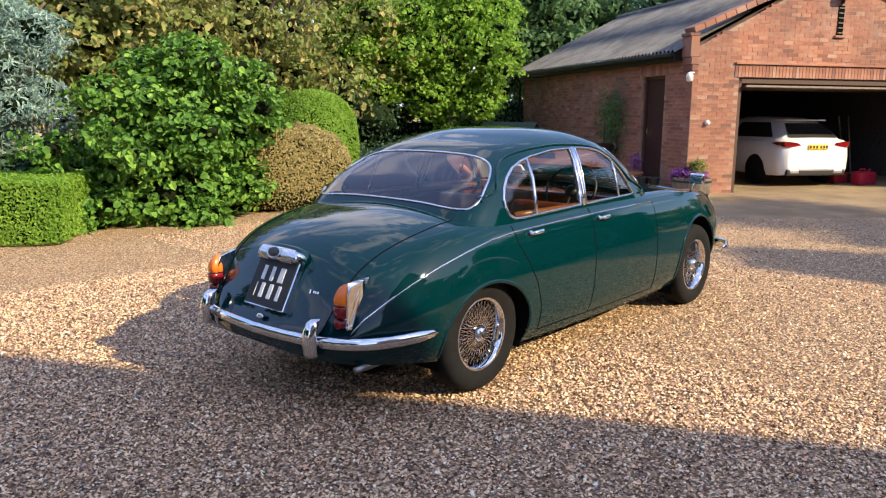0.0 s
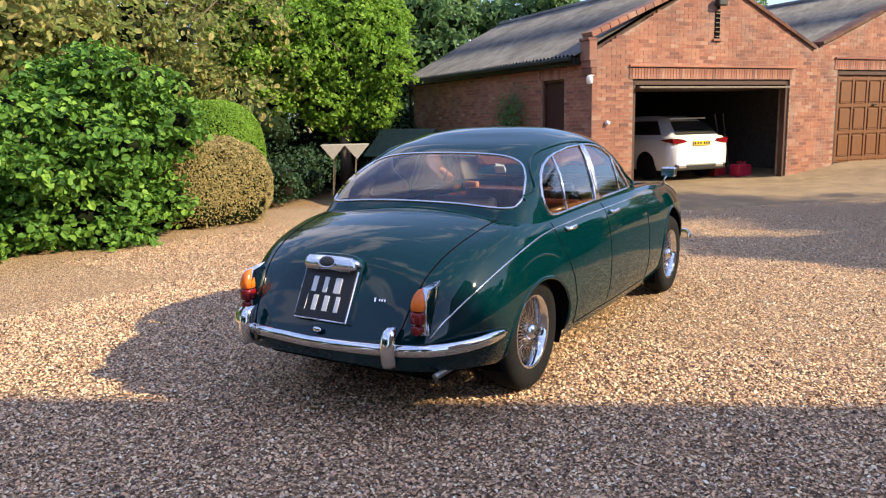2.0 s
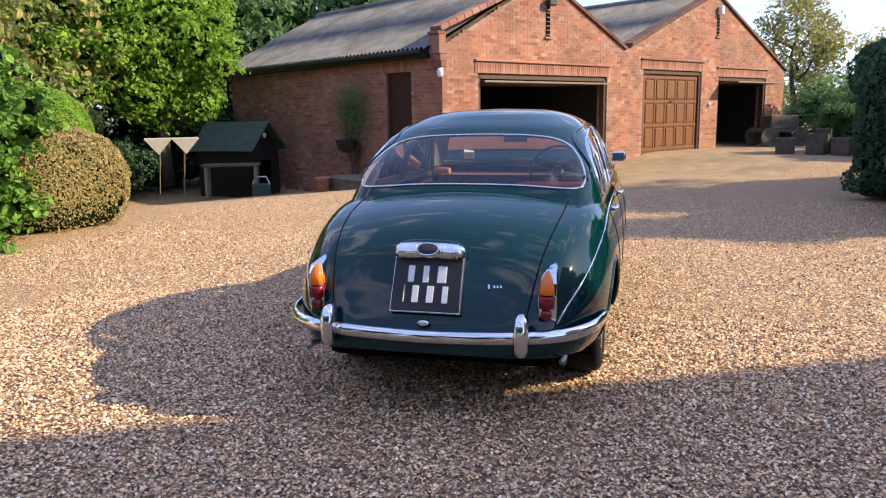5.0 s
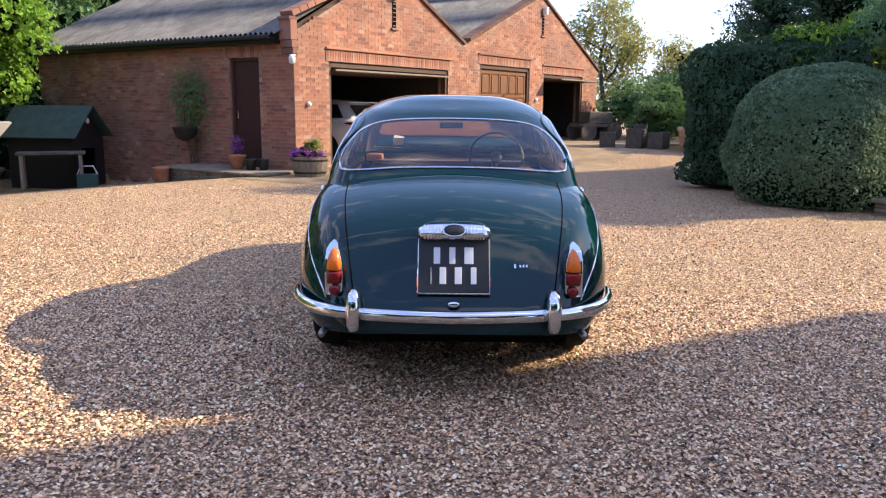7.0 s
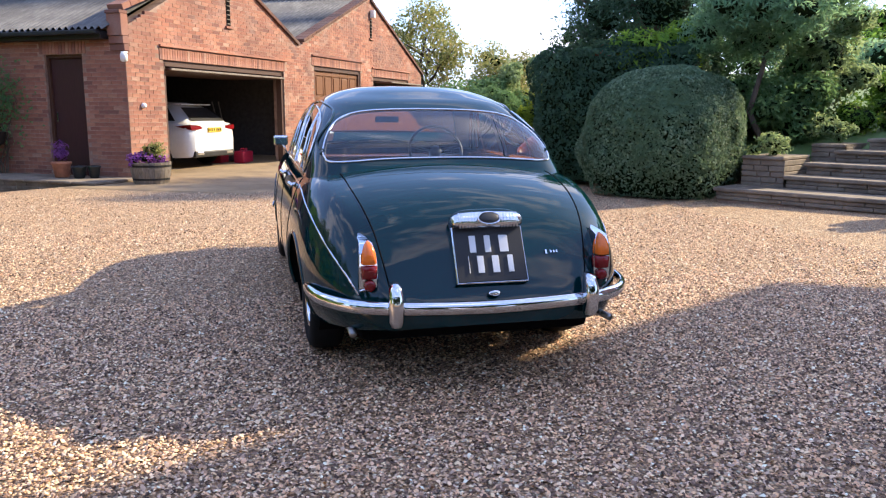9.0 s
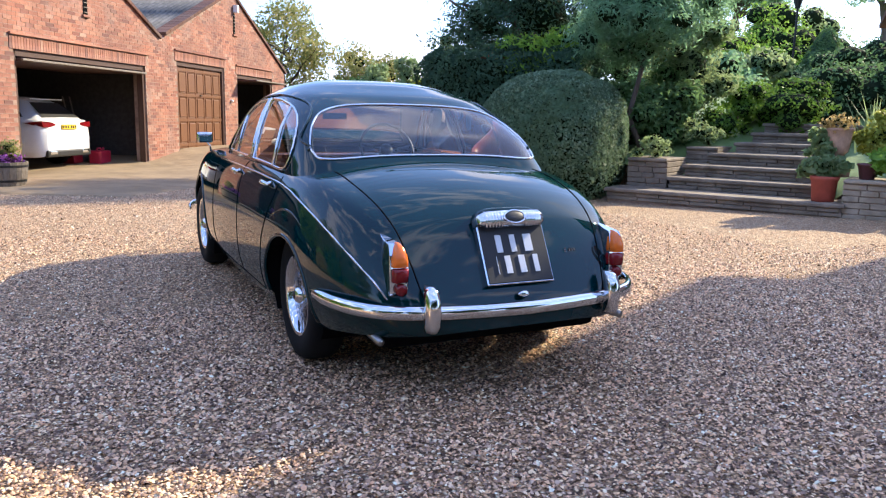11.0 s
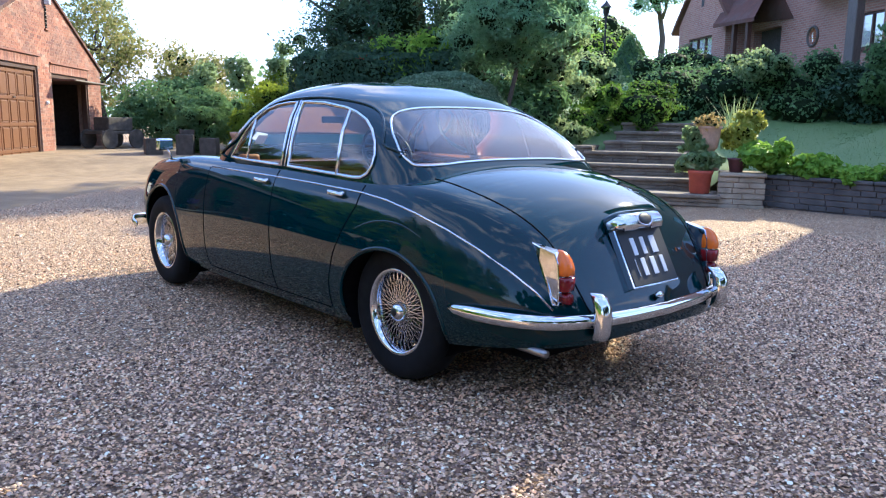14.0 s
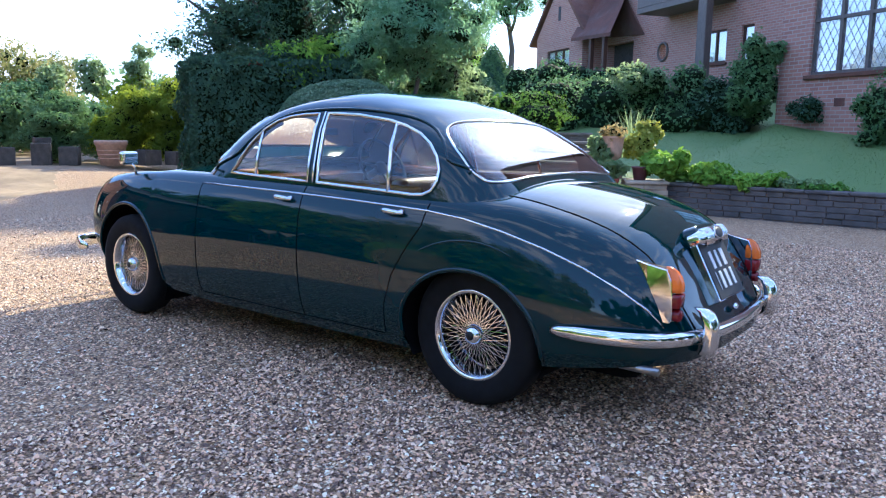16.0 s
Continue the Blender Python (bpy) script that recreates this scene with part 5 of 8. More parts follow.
GUTTER = rounded([(1.79, 0.975), (1.68, 1.09), (1.53, 1.222), (1.38, 1.295), (1.2, 1.325), (0.9, 1.333), (0.6, 1.308), (0.42, 1.262), (0.29, 1.185), (0.215, 1.10), (0.20, 1.03)], 5)[:50]
for sgn in (1, -1):
    fd, rd = CAR_DOORS["front_door", sgn], CAR_DOORS["rear_door", sgn]

    def side(pts, out=0.003):
        return [(sgn * cab_x(y, z, out), y, z) for y, z in pts]

    def flank(pts, out=0.0):
        return [(sgn * (side_x(y, z) + out), y, z) for y, z in pts]
    for dr, sel, poly, nm in ((fd, g_s1, SW1, "front_window"), (rd, g_s2, SW2, "rear_side_window")):
        pane = part(nm, cut_mesh(nm, cab, CN, CF, CARGLASS, sel & (np.sign(cc[:, 0]) == sgn)), None, dr)
        GLASSES.append(pane)
        outline = [(a + (c - a) * t / 4, b + (d - b) * t / 4) for (a, b), (c, d) in zip(poly, poly[1:] + poly[:1]) for t in range(4)]
        chrome_line("chrome_frame", side(outline, 0.004), 0.010, dr, True, flat=0.7)
    chrome_line("window_bar", side([(1.495, 0.968), (1.503, 1.06), (1.510, 1.15), (1.515, 1.222)], 0.004), 0.008, fd)
    chrome_line("window_bar", side([(0.515, 0.940), (0.53, 1.04), (0.55, 1.15), (0.565, 1.263)], 0.004), 0.010, rd)
    chrome_line("pillar_trim", side([(1.04, 0.95), (1.048, 1.02), (1.058, 1.12), (1.068, 1.22), (1.078, 1.312)], -0.001), 0.020, rd, flat=0.35)
    chrome_line("roof_gutter", side(GUTTER, 0.006), 0.007, roof, mat=PAINT)
    # waist moulding, on over the hip down to the lamp
    chrome_line("waist_moulding", flank([(1.92, 0.905), (1.6, 0.903), (1.3, 0.899), (1.0, 0.893), (0.7, 0.885), (0.45, 0.876), (0.25, 0.868), (0.05, 0.848), (-0.15, 0.81), (-0.35, 0.755), (-0.52, 0.69), (-0.66, 0.615), (-0.76, 0.54), (-0.82, 0.47)], 0.0), 0.005, body)
    # shut lines
    seams = [[(1.035, 0.26), (1.055, 0.60), (1.065, 0.90), (1.066, 0.93)], [(1.93, 0.27), (1.93, 0.55), (1.935, 0.90)],
             [(0.25, 0.90), (0.265, 0.80), (0.33, 0.70), (0.41, 0.56), (0.455, 0.42), (0.47, 0.27)], [(0.48, 0.262), (1.0, 0.262), (1.5, 0.262), (1.92, 0.262)]]
    for s_ in seams:
        pts = []
        for (a, b), (c, d) in zip(s_, s_[1:]):
            pts += [(a + (c - a) * t / 6, b + (d - b) * t / 6) for t in range(6)]
        chrome_line("shut_line", flank(pts + [s_[-1]], -0.0005), 0.0035, body, mat=BLACK, n=6)
    # swelling over the rear arch
    brow = [(0.47 * math.cos(a), ZHUB + 0.03 + 0.40 * math.sin(a)) for a in np.linspace(0.75, 2.3, 24)]
    chrome_line("wing_crease", flank(brow, -0.004), [0.002 + 0.005 * math.sin(math.pi * i / 23) for i in range(24)], body, mat=PAINT)
    for wy, ry, rz in ARCHES:
        lip = [(wy + ry * math.cos(a), ZHUB + rz * math.sin(a)) for a in np.linspace(-0.15, math.pi + 0.15, 40)]
        chrome_line("arch_lip", flank(lip, -0.004), 0.012, body, mat=PAINT)
        bm = bmesh.new()
        R = max(ry, rz) + 0.02
        prof = [(sgn * 0.80, R), (sgn * 0.40, R), (sgn * 0.40, 0.05)]
        rings_ = [[bm.verts.new((min(abs(x), 0.79) * sgn, wy + r * math.cos(a) * ry / R, ZHUB + r * math.sin(a) * rz / R)) for a in np.linspace(-0.5, math.pi + 0.5, 30)] for x, r in prof]
        for A, B in zip(rings_, rings_[1:]):
            for j in range(29):
                bm.faces.new((A[j], A[j + 1], B[j + 1], B[j]))
        for v in bm.verts:
            if abs(v.co.x) > 0.7:
                v.co.x = sgn * (side_x(v.co.y, max(0.25, min(v.co.z, 0.75))) - 0.012)
        part("wheel_arch", bm, BLACK, body)
    # handles
    for dr, (hy, hz) in ((rd, (0.40, 0.852)), (fd, (1.15, 0.868))):
        hx = side_x(hy, hz)
        bm = bmesh.new()
        tube(bm, [(sgn * (hx + 0.018), hy - 0.03, hz - 0.004), (sgn * (hx + 0.03), hy + 0.02, hz), (sgn * (hx + 0.032), hy + 0.07, hz + 0.004), (sgn * (hx + 0.022), hy + 0.10, hz + 0.006)], [0.008, 0.013, 0.014, 0.007], 8)
        tube(bm, [(sgn * (hx - 0.004), hy - 0.012, hz), (sgn * (hx + 0.022), hy - 0.012, hz)], [0.016, 0.010], 10)
        part("door_handle", bm, CHROME, dr, "chrome door handle", True)
    # tail lamp
    lamp = new("tail_lamp")
    lamp.parent = saloon
    # wedge of chrome: pointed top, straight outer cheek
    bm = bmesh.new()
    wedge = [(-0.668, 0.730, 0.571, 0.577), (-0.735, 0.716, 0.548, 0.590), (-0.815, 0.703, 0.535, 0.594), (-0.838, 0.66, 0.522, 0.598), (-0.846, 0.60, 0.514, 0.600), (-0.848, 0.505, 0.518, 0.600), (-0.842, 0.490, 0.524, 0.596), (-0.795, 0.487, 0.530, 0.598), (-0.735, 0.60, 0.545, 0.596)]
    inn = [bm.verts.new((sgn * a, y, z)) for y, z, a, b in wedge]
    out = [bm.verts.new((sgn * b, y, z)) for y, z, a, b in wedge]
    bm.faces.new(inn), bm.faces.new(out)
    for k in range(len(wedge)):
        n_ = (k + 1) % len(wedge)
        bm.faces.new((inn[k], inn[n_], out[n_], out[k]))
    bmesh.ops.recalc_face_normals(bm, faces=bm.faces[:])
    bmesh.ops.bevel(bm, geom=bm.edges[:], offset=0.005, segments=2, affect="EDGES", profile=0.6, clamp_overlap=True)
    part("chrome_housing", bm, CHROME, lamp, "wedge-shaped chrome lamp housing")

    def lens(name, stations, mat):
        """A boxy lens with rounded shoulders: height, rear face, half width."""
        bm = bmesh.new()
        rr = []
        for z, y, w in stations:
            row = []
            for a in np.linspace(0, 2 * math.pi, 21)[:-1]:
                c, s2 = math.cos(a), math.sin(a)
                row.append(bm.verts.new((sgn * (0.555 + w * math.copysign(abs(c) ** 0.6, c)), (y - 0.80) / 2 - (-0.80 - y) / 2 * math.copysign(abs(s2) ** 0.6, s2), z)))
            rr.append(row)
        for A, B in zip(rr, rr[1:]):
            for j in range(20):
                bm.faces.new((A[j], A[(j + 1) % 20], B[(j + 1) % 20], B[j]))
        bm.faces.new(rr[0]), bm.faces.new(rr[-1])
        bmesh.ops.recalc_face_normals(bm, faces=bm.faces[:])
        return part(name, bm, mat, lamp, smooth=True)
    tagged(lens("amber_lens", [(0.612, -0.870, 0.030), (0.615, -0.874, 0.034), (0.64, -0.874, 0.033), (0.660, -0.868, 0.030), (0.678, -0.860, 0.025), (0.694, -0.848, 0.018), (0.705, -0.832, 0.010), (0.710, -0.82, 0.004)], AMBER), "amber indicator lens")
    tagged(lens("red_lens", [(0.548, -0.868, 0.032), (0.552, -0.873, 0.036), (0.58, -0.876, 0.036), (0.603, -0.876, 0.036), (0.606, -0.872, 0.033)], REDLENS), "dark red tail lens")
    part("reflector", lathe(bmesh.new(), [(0.010, -0.030), (0.022, -0.027), (0.026, -0.018), (0.027, 0.02)], 18, "Y", pose(sgn * 0.553, -0.845, 0.518)), REDLENS, lamp, "round red reflector", True)
    # bumper irons
    over = [(-0.965, 0.352, 0.024), (-0.975, 0.375, 0.034), (-0.982, 0.44, 0.036), (-0.975, 0.49, 0.034), (-0.957, 0.525, 0.028), (-0.935, 0.540, 0.016)]
    bm = bmesh.new()
    rr = []
    for y, z, w in over:
        rr.append([bm.verts.new((sgn * 0.455 + w * math.copysign(abs(math.cos(a)) ** 0.65, math.cos(a)), y + 0.03 - 0.045 * math.sin(a) * (1 if math.sin(a) > 0 else 0.4), z)) for a in np.linspace(0, 2 * math.pi, 17)[:-1]])
    for A, B in zip(rr, rr[1:]):
        for j in range(16):
            bm.faces.new((A[j], A[(j + 1) % 16], B[(j + 1) % 16], B[j]))
    bm.faces.new(rr[0]), bm.faces.new(rr[-1])
    bmesh.ops.recalc_face_normals(bm, faces=bm.faces[:])
    part("overrider", bm, CHROME, saloon, "tall chrome overrider", True)
    # tail pipe
    bm = tube(bmesh.new(), [(sgn * 0.56, -0.40, 0.34), (sgn * 0.60, -0.55, 0.300), (sgn * 0.618, -0.66, 0.292), (sgn * 0.626, -0.82, 0.292)], 0.017, 14)
    part("exhaust_pipe", bm, PIPESTEEL, saloon, smooth=True)
    # wing mirror
    mir = new("wing_mirror")
    mir.parent = saloon
    zf = float(S_ZF(2.74))
    part("stalk", tube(bmesh.new(), [(sgn * 0.69, 2.74, zf - 0.01), (sgn * 0.70, 2.735, zf + 0.04), (sgn * 0.725, 2.73, zf + 0.075)], [0.010, 0.007, 0.006], 8), CHROME, mir, smooth=True)
    part("mirror_head", box(bmesh.new(), -0.062, 0.062, 0.0, 0.045, -0.042, 0.042, 0.02, 3, pose(sgn * 0.735, 2.72, zf + 0.108, 0, 0, -6 * sgn)), CHROME, mir, smooth=True)
    part("mirror_glass", box(bmesh.new(), -0.050, 0.050, -0.003, 0.002, -0.031, 0.031, 0.002, 1, pose(sgn * 0.735, 2.72, zf + 0.108, 0, 0, -6 * sgn)), CHROME, mir)

for g_ in GLASSES:
    g_.visible_shadow = False


def bumper(pts, parent, r=0.031):
    """A half-round chrome blade along a bowed path."""
    P = [Vector(p) for p in pts]
    bm = bmesh.new()
    prof = [(math.cos(a) * 0.024, math.sin(a) * r) for a in np.linspace(-math.pi / 2, math.pi / 2, 9)] + [(-0.008, r * 0.8), (-0.008, -r * 0.8)]
    rr = []
    for i, p in enumerate(P):
        d = (P[min(i + 1, len(P) - 1)] - P[max(i - 1, 0)]).normalized()
        o = Vector((d.y, -d.x, 0)).normalized()
        e = min(1.0, 0.45 + 0.3 * min(i, len(P) - 1 - i))
        rr.append([bm.verts.new(p + o * a * e + Vector((0, 0, b * e))) for a, b in prof])
    k = len(prof)
    for A, B in zip(rr, rr[1:]):
        for j in range(k):
            bm.faces.new((A[j], A[(j + 1) % k], B[(j + 1) % k], B[j]))
    bm.faces.new(rr[0]), bm.faces.new(rr[-1])
    bmesh.ops.recalc_face_normals(bm, faces=bm.faces[:])
    return part("bumper", bm, CHROME, parent, "chrome bumper blade", True)


hx = curve_y([0, 0.2, 0.45, 0.62, 0.72, 0.775, 0.80], [-0.955, -0.945, -0.915, -0.85, -0.74, -0.60, -0.42])
arc = [(x, float(hx(x)), 0.415 + 0.02 * (x / 0.8) ** 2) for x in (0, 0.12, 0.24, 0.36, 0.46, 0.55, 0.62, 0.67, 0.71, 0.74, 0.765, 0.785, 0.795, 0.80)]
bumper([(-x, y, z) for x, y, z in arc[:0:-1]] + arc, saloon)
fx = [(0.80, 3.20, 0.40), (0.785, 3.32, 0.40), (0.74, 3.43, 0.40), (0.62, 3.52, 0.40), (0.4, 3.57, 0.40), (0.2, 3.59, 0.40), (0, 3.60, 0.40)]
bumper(fx + [(-x, y, z) for x, y, z in fx[-2::-1]], saloon, 0.045)

# underside, floor and cabin
part("underbody", boxed(-0.58, 0.58, -0.70, 3.25, 0.205, 0.36, 0.06, 2), BLACK, saloon)
bm = bmesh.new()
box(bm, -0.72, 0.72, 0.36, 2.25, 0.205, 0.24)
part("floor_pan", bm, BLACK, saloon)
for sgn in (1, -1):
    # pale scuttle and door cards close the cabin below the glass
    pts = [(sgn * (side_x(y, z) - 0.05), y, z) for y in (0.42, 1.0, 1.85) for z in (0.50, 0.7, 0.90)]
    me = arrays("door_card", pts, [(0, 1, 4, 3), (1, 2, 5, 4), (3, 4, 7, 6), (4, 5, 8, 7)], LEATHER, True)
    part("door_card", me, None, saloon, "red leather door card")


def seat(parent, name, x0, x1, y0, y1, back_y, top, base):
    part(name + "_cushion", boxed(x0, x1, y0, y1, base - 0.14, base, 0.05, 3), LEATHER, parent, smooth=True)
    bm = boxed(x0, x1, -0.06, 0.07, base - 0.1, top, 0.055, 3)
    bmesh.ops.transform(bm, matrix=pose(0, back_y, 0) @ Matrix.Translation((0, 0, base)) @ pose(0, 0, 0, -12) @ Matrix.Translation((0, 0, -base)), verts=bm.verts[:])
    part(name + "_back", bm, LEATHER, parent, "red leather seat back", True)


seat(saloon, "front_seat", 0.09, 0.60, 1.15, 1.62, 1.10, 0.94, 0.57)
seat(saloon, "front_seat", -0.60, -0.09, 1.15, 1.62, 1.10, 0.94, 0.57)
seat(saloon, "rear_seat", -0.60, 0.60, 0.42, 0.92, 0.34, 0.90, 0.56)
part("parcel_shelf", boxed(-0.62, 0.62, 0.02, 0.30, 0.925, 0.95, 0.01), LEATHER, saloon, "red leather parcel shelf")
part("bulkhead", boxed(-0.66, 0.66, 0.20, 0.22, 0.3, 0.93), BLACK, saloon)
part("dashboard", boxed(-0.62, 0.62, 1.66, 1.90, 0.70, 0.945, 0.03, 2), WALNUT, saloon, "walnut dashboard")
part("scuttle", boxed(-0.60, 0.60, 1.90, 2.05, 0.3, 0.90), BLACK, saloon)
wheel = new("steering_wheel")
wheel.parent = saloon
wheel.matrix_basis = pose(0.34, 1.50, 0.985, 62)
bm = tube(bmesh.new(), [(0.20 * math.cos(a), 0.20 * math.sin(a), 0) for a in np.linspace(0, 2 * math.pi, 41)[:-1]], 0.010, 8, True)
part("wheel_rim", bm, PLASTIC, wheel, smooth=True)
bm = bmesh.new()
for a in (0.2, math.pi - 0.2, -math.pi / 2):
    tube(bm, [(0, 0, -0.02), (0.20 * math.cos(a), 0.20 * math.sin(a), 0)], 0.009, 6)
part("wheel_spider", bm, PLASTIC, wheel)
part("horn_boss", lathe(bmesh.new(), [(0.045, -0.04), (0.045, 0.0), (0.02, 0.012)], 16), PLASTIC, wheel, smooth=True)
part("steering_column", tube(bmesh.new(), [(0, 0, -0.02), (0, 0, -0.35)], 0.025, 10), PLASTIC, wheel)
part("rear_view_mirror", boxed(-0.09, 0.09, 1.66, 1.675, 1.19, 1.235, 0.006), PLASTIC, saloon)

# end of the wood capping, sunlight painted in as bright tan
part("dash_end_capping", boxed(-0.665, -0.53, 1.70, 1.75, 0.93, 0.99, 0.02, 2), SUNLIT_CAP, saloon, "dashboard end capping, its sunlit look put into the colour", True)
for sgn in (1, -1):
    part("door_capping", tube(bmesh.new(), [(sgn * (cab_x(y, 0.955) - 0.035), y, 0.945) for y in (0.35, 0.7, 1.05, 1.4, 1.68)], 0.022, 8), WALNUT, saloon, "polished walnut door capping", True)
    part("pillar_capping", tube(bmesh.new(), [(sgn * (cab_x(y, z) - 0.03), y, z) for y, z in ((1.74, 1.0), (1.63, 1.12), (1.5, 1.22), (1.42, 1.26))], 0.014, 8), WALNUT, saloon, smooth=True)
    lampx = new("headlamp")
    lampx.parent = saloon
    part("chrome_rim", tube(bmesh.new(), [(sgn * 0.55 + 0.085 * math.cos(a), 3.345, 0.66 + 0.085 * math.sin(a)) for a in np.linspace(0, 2 * math.pi, 29)[:-1]], 0.013, 8, True), CHROME, lampx, smooth=True)
    part("lamp_glass", lathe(bmesh.new(), [(0.082, -0.03), (0.078, 0.01), (0.05, 0.03), (0.01, 0.036)], 24, "Y", pose(sgn * 0.55, 3.34, 0.66)), GLASS, lampx, smooth=True)
    part("lamp_bowl", lathe(bmesh.new(), [(0.06, -0.22), (0.09, -0.1), (0.092, 0.0)], 24, "Y", pose(sgn * 0.55, 3.33, 0.66), False), PAINT, lampx, smooth=True)
sx_, sz_ = -0.42, 1.075
o = part("windscreen_sticker", boxed(-0.04, 0.04, -0.002, 0.002, -0.04, 0.04), WHITEFRAME, screen, "small white sticker inside the windscreen")
o.matrix_basis = pose(sx_, cab_y(sx_, sz_, True) - 0.02, sz_, 42, 0, 12)
for k_, mt_ in ((-1, CHROME), (0, PAINT)):
    bm = bmesh.new()
    bm.faces.new([bm.verts.new(tuple(p)) for p in full[k_]])
    bmesh.ops.triangulate(bm, faces=bm.faces[:])
    part("grille" if k_ else "tail_panel", bm, mt_, saloon)

# boot furniture
sl = math.degrees(math.atan2(0.125, 0.24))
plate = new("number_plate")
plate.parent = saloon
plate.matrix_basis = pose(0, -0.842, 0.632, 90 - sl)
part("plate_surround", boxed(-0.170, 0.170, -0.135, 0.135, -0.03, 0.006, 0.004), CHROME, plate)
part("plate_board", boxed(-0.164, 0.164, -0.129, 0.129, -0.002, 0.010, 0.003), BLACKPAINT, plate, "black number plate")
for ch, (x0, x1, yy) in {"a": (-0.10, -0.058, 0.048), "b": (-0.028, 0.012, 0.048), "c": (0.042, 0.096, 0.048), "d": (-0.113, -0.098, -0.048), "e": (-0.072, -0.03, -0.048), "f": (-0.002, 0.042, -0.048), "g": (0.072, 0.110, -0.048)}.items():
    part("plate_bar", boxed(x0 + 0.006, x1 - 0.006, yy - 0.040, yy + 0.040, 0.0095, 0.013, 0.001), SILVER, plate)
pl = new("plate_lamp")
pl.parent = saloon
pl.matrix_basis = pose(0, -0.772, 0.770, 90 - sl) @ Matrix.Diagonal((1, 1.08, 0.82, 1))
bm = bmesh.new()
rr = []
for k, (s_, h) in enumerate(((1.0, -0.03), (1.0, 0.018), (0.93, 0.040), (0.75, 0.056), (0.4, 0.064))):
    row = []
    for a in np.linspace(0, 2 * math.pi, 37)[:-1]:
        c, s2 = math.cos(a), math.sin(a)
        x, y = 0.172 * math.copysign(abs(c) ** 0.4, c) * (0.6 + 0.4 * s_), 0.034 * math.copysign(abs(s2) ** 0.5, s2) * s_
        if y > 0:
            y *= 1 + 0.22 * (1 - (x / 0.165) ** 2)
        row.append(bm.verts.new((x, y, h)))
    rr.append(row)
for A, B in zip(rr, rr[1:]):
    for j in range(36):
        bm.faces.new((A[j], A[(j + 1) % 36], B[(j + 1) % 36], B[j]))
bm.faces.new(rr[-1])
part("lamp_housing", bm, CHROME, pl, "fluted chrome plate lamp", True)
for i in range(-9, 10):
    if abs(i) > 3:
        drop = 0.0001 * i * i
        part("flute", tube(bmesh.new(), [(i * 0.0152, -0.036, 0.034), (i * 0.0152, -0.031, 0.054 - drop), (i * 0.0152, 0.0, 0.070 - drop), (i * 0.0152, 0.026, 0.060 - drop), (i * 0.0152, 0.036, 0.040 - drop)], [0.004, 0.006, 0.0062, 0.005, 0.003], 8), CHROME, pl, smooth=True)
# painted plinth that carries the lamp
bm = bmesh.new()
rr = []
for s_, h in ((1.12, -0.05), (1.08, -0.012), (1.0, 0.012), (0.85, 0.022)):
    rr.append([bm.verts.new((0.152 * math.copysign(abs(math.cos(a)) ** 0.5, math.cos(a)) * (0.5 + 0.5 * s_), 0.012 + 0.046 * math.copysign(abs(math.sin(a)) ** 0.6, math.sin(a)) * s_, h)) for a in np.linspace(0, 2 * math.pi, 41)[:-1]])
for A, B in zip(rr, rr[1:]):
    for j in range(40):
        bm.faces.new((A[j], A[(j + 1) % 40], B[(j + 1) % 40], B[j]))
bm.faces.new(rr[-1])
part("lamp_plinth", bm, PAINT, pl, smooth=True)
part("medallion", lathe(bmesh.new(), [(0.046, 0.05), (0.046, 0.074), (0.038, 0.078), (0.01, 0.079)], 24), PLASTIC, pl, smooth=True).scale = (1.0, 0.52, 1)
part("medallion_rim", tube(bmesh.new(), [(0.052 * math.cos(a), 0.027 * math.sin(a), 0.073) for a in np.linspace(0, 2 * math.pi, 25)[:-1]], 0.004, 6, True), CHROME, pl, smooth=True)
for i, (x, w, h) in enumerate(((0.285, 0.009, 0.020), (0.310, 0.008, 0.012), (0.325, 0.008, 0.012), (0.340, 0.008, 0.012))):
    bm = boxed(-w / 2, w / 2, -h / 2, h / 2, -0.002, 0.004)
    o = part("badge_bar", bm, CHROME, boot)
    o.matrix_basis = pose(x, deck_y(x, 0.628) - 0.004, 0.628, 90 - 25, 0, math.degrees(0.22))
o = part("boot_handle", lathe(bmesh.new(), [(0.019, -0.01), (0.019, 0.003), (0.013, 0.007), (0.003, 0.008)], 20), CHROME, boot, "oval chrome boot handle", True)
o.matrix_basis = pose(0, -0.925, 0.47, 80) @ Matrix.Diagonal((1.5, 0.8, 1, 1))
# boot shut line
pts = [(float(LIDX(y)), y) for y in np.linspace(-0.90, -0.04, 40)]
pts = [(x, y, deck_z(x, y)) for x, y in pts]
pts += [(0.57 * math.cos(a), -0.03 + 0.045 * math.sin(a), 0) for a in np.linspace(0.05, math.pi - 0.05, 30)]
pts = pts[:40] + [(x, y, deck_z(x, y)) for x, y, _ in pts[40:]] + [(-x, y, z) for x, y, z in pts[39::-1]]
chrome_line("shut_line", pts, 0.0035, boot, mat=BLACK, n=6)


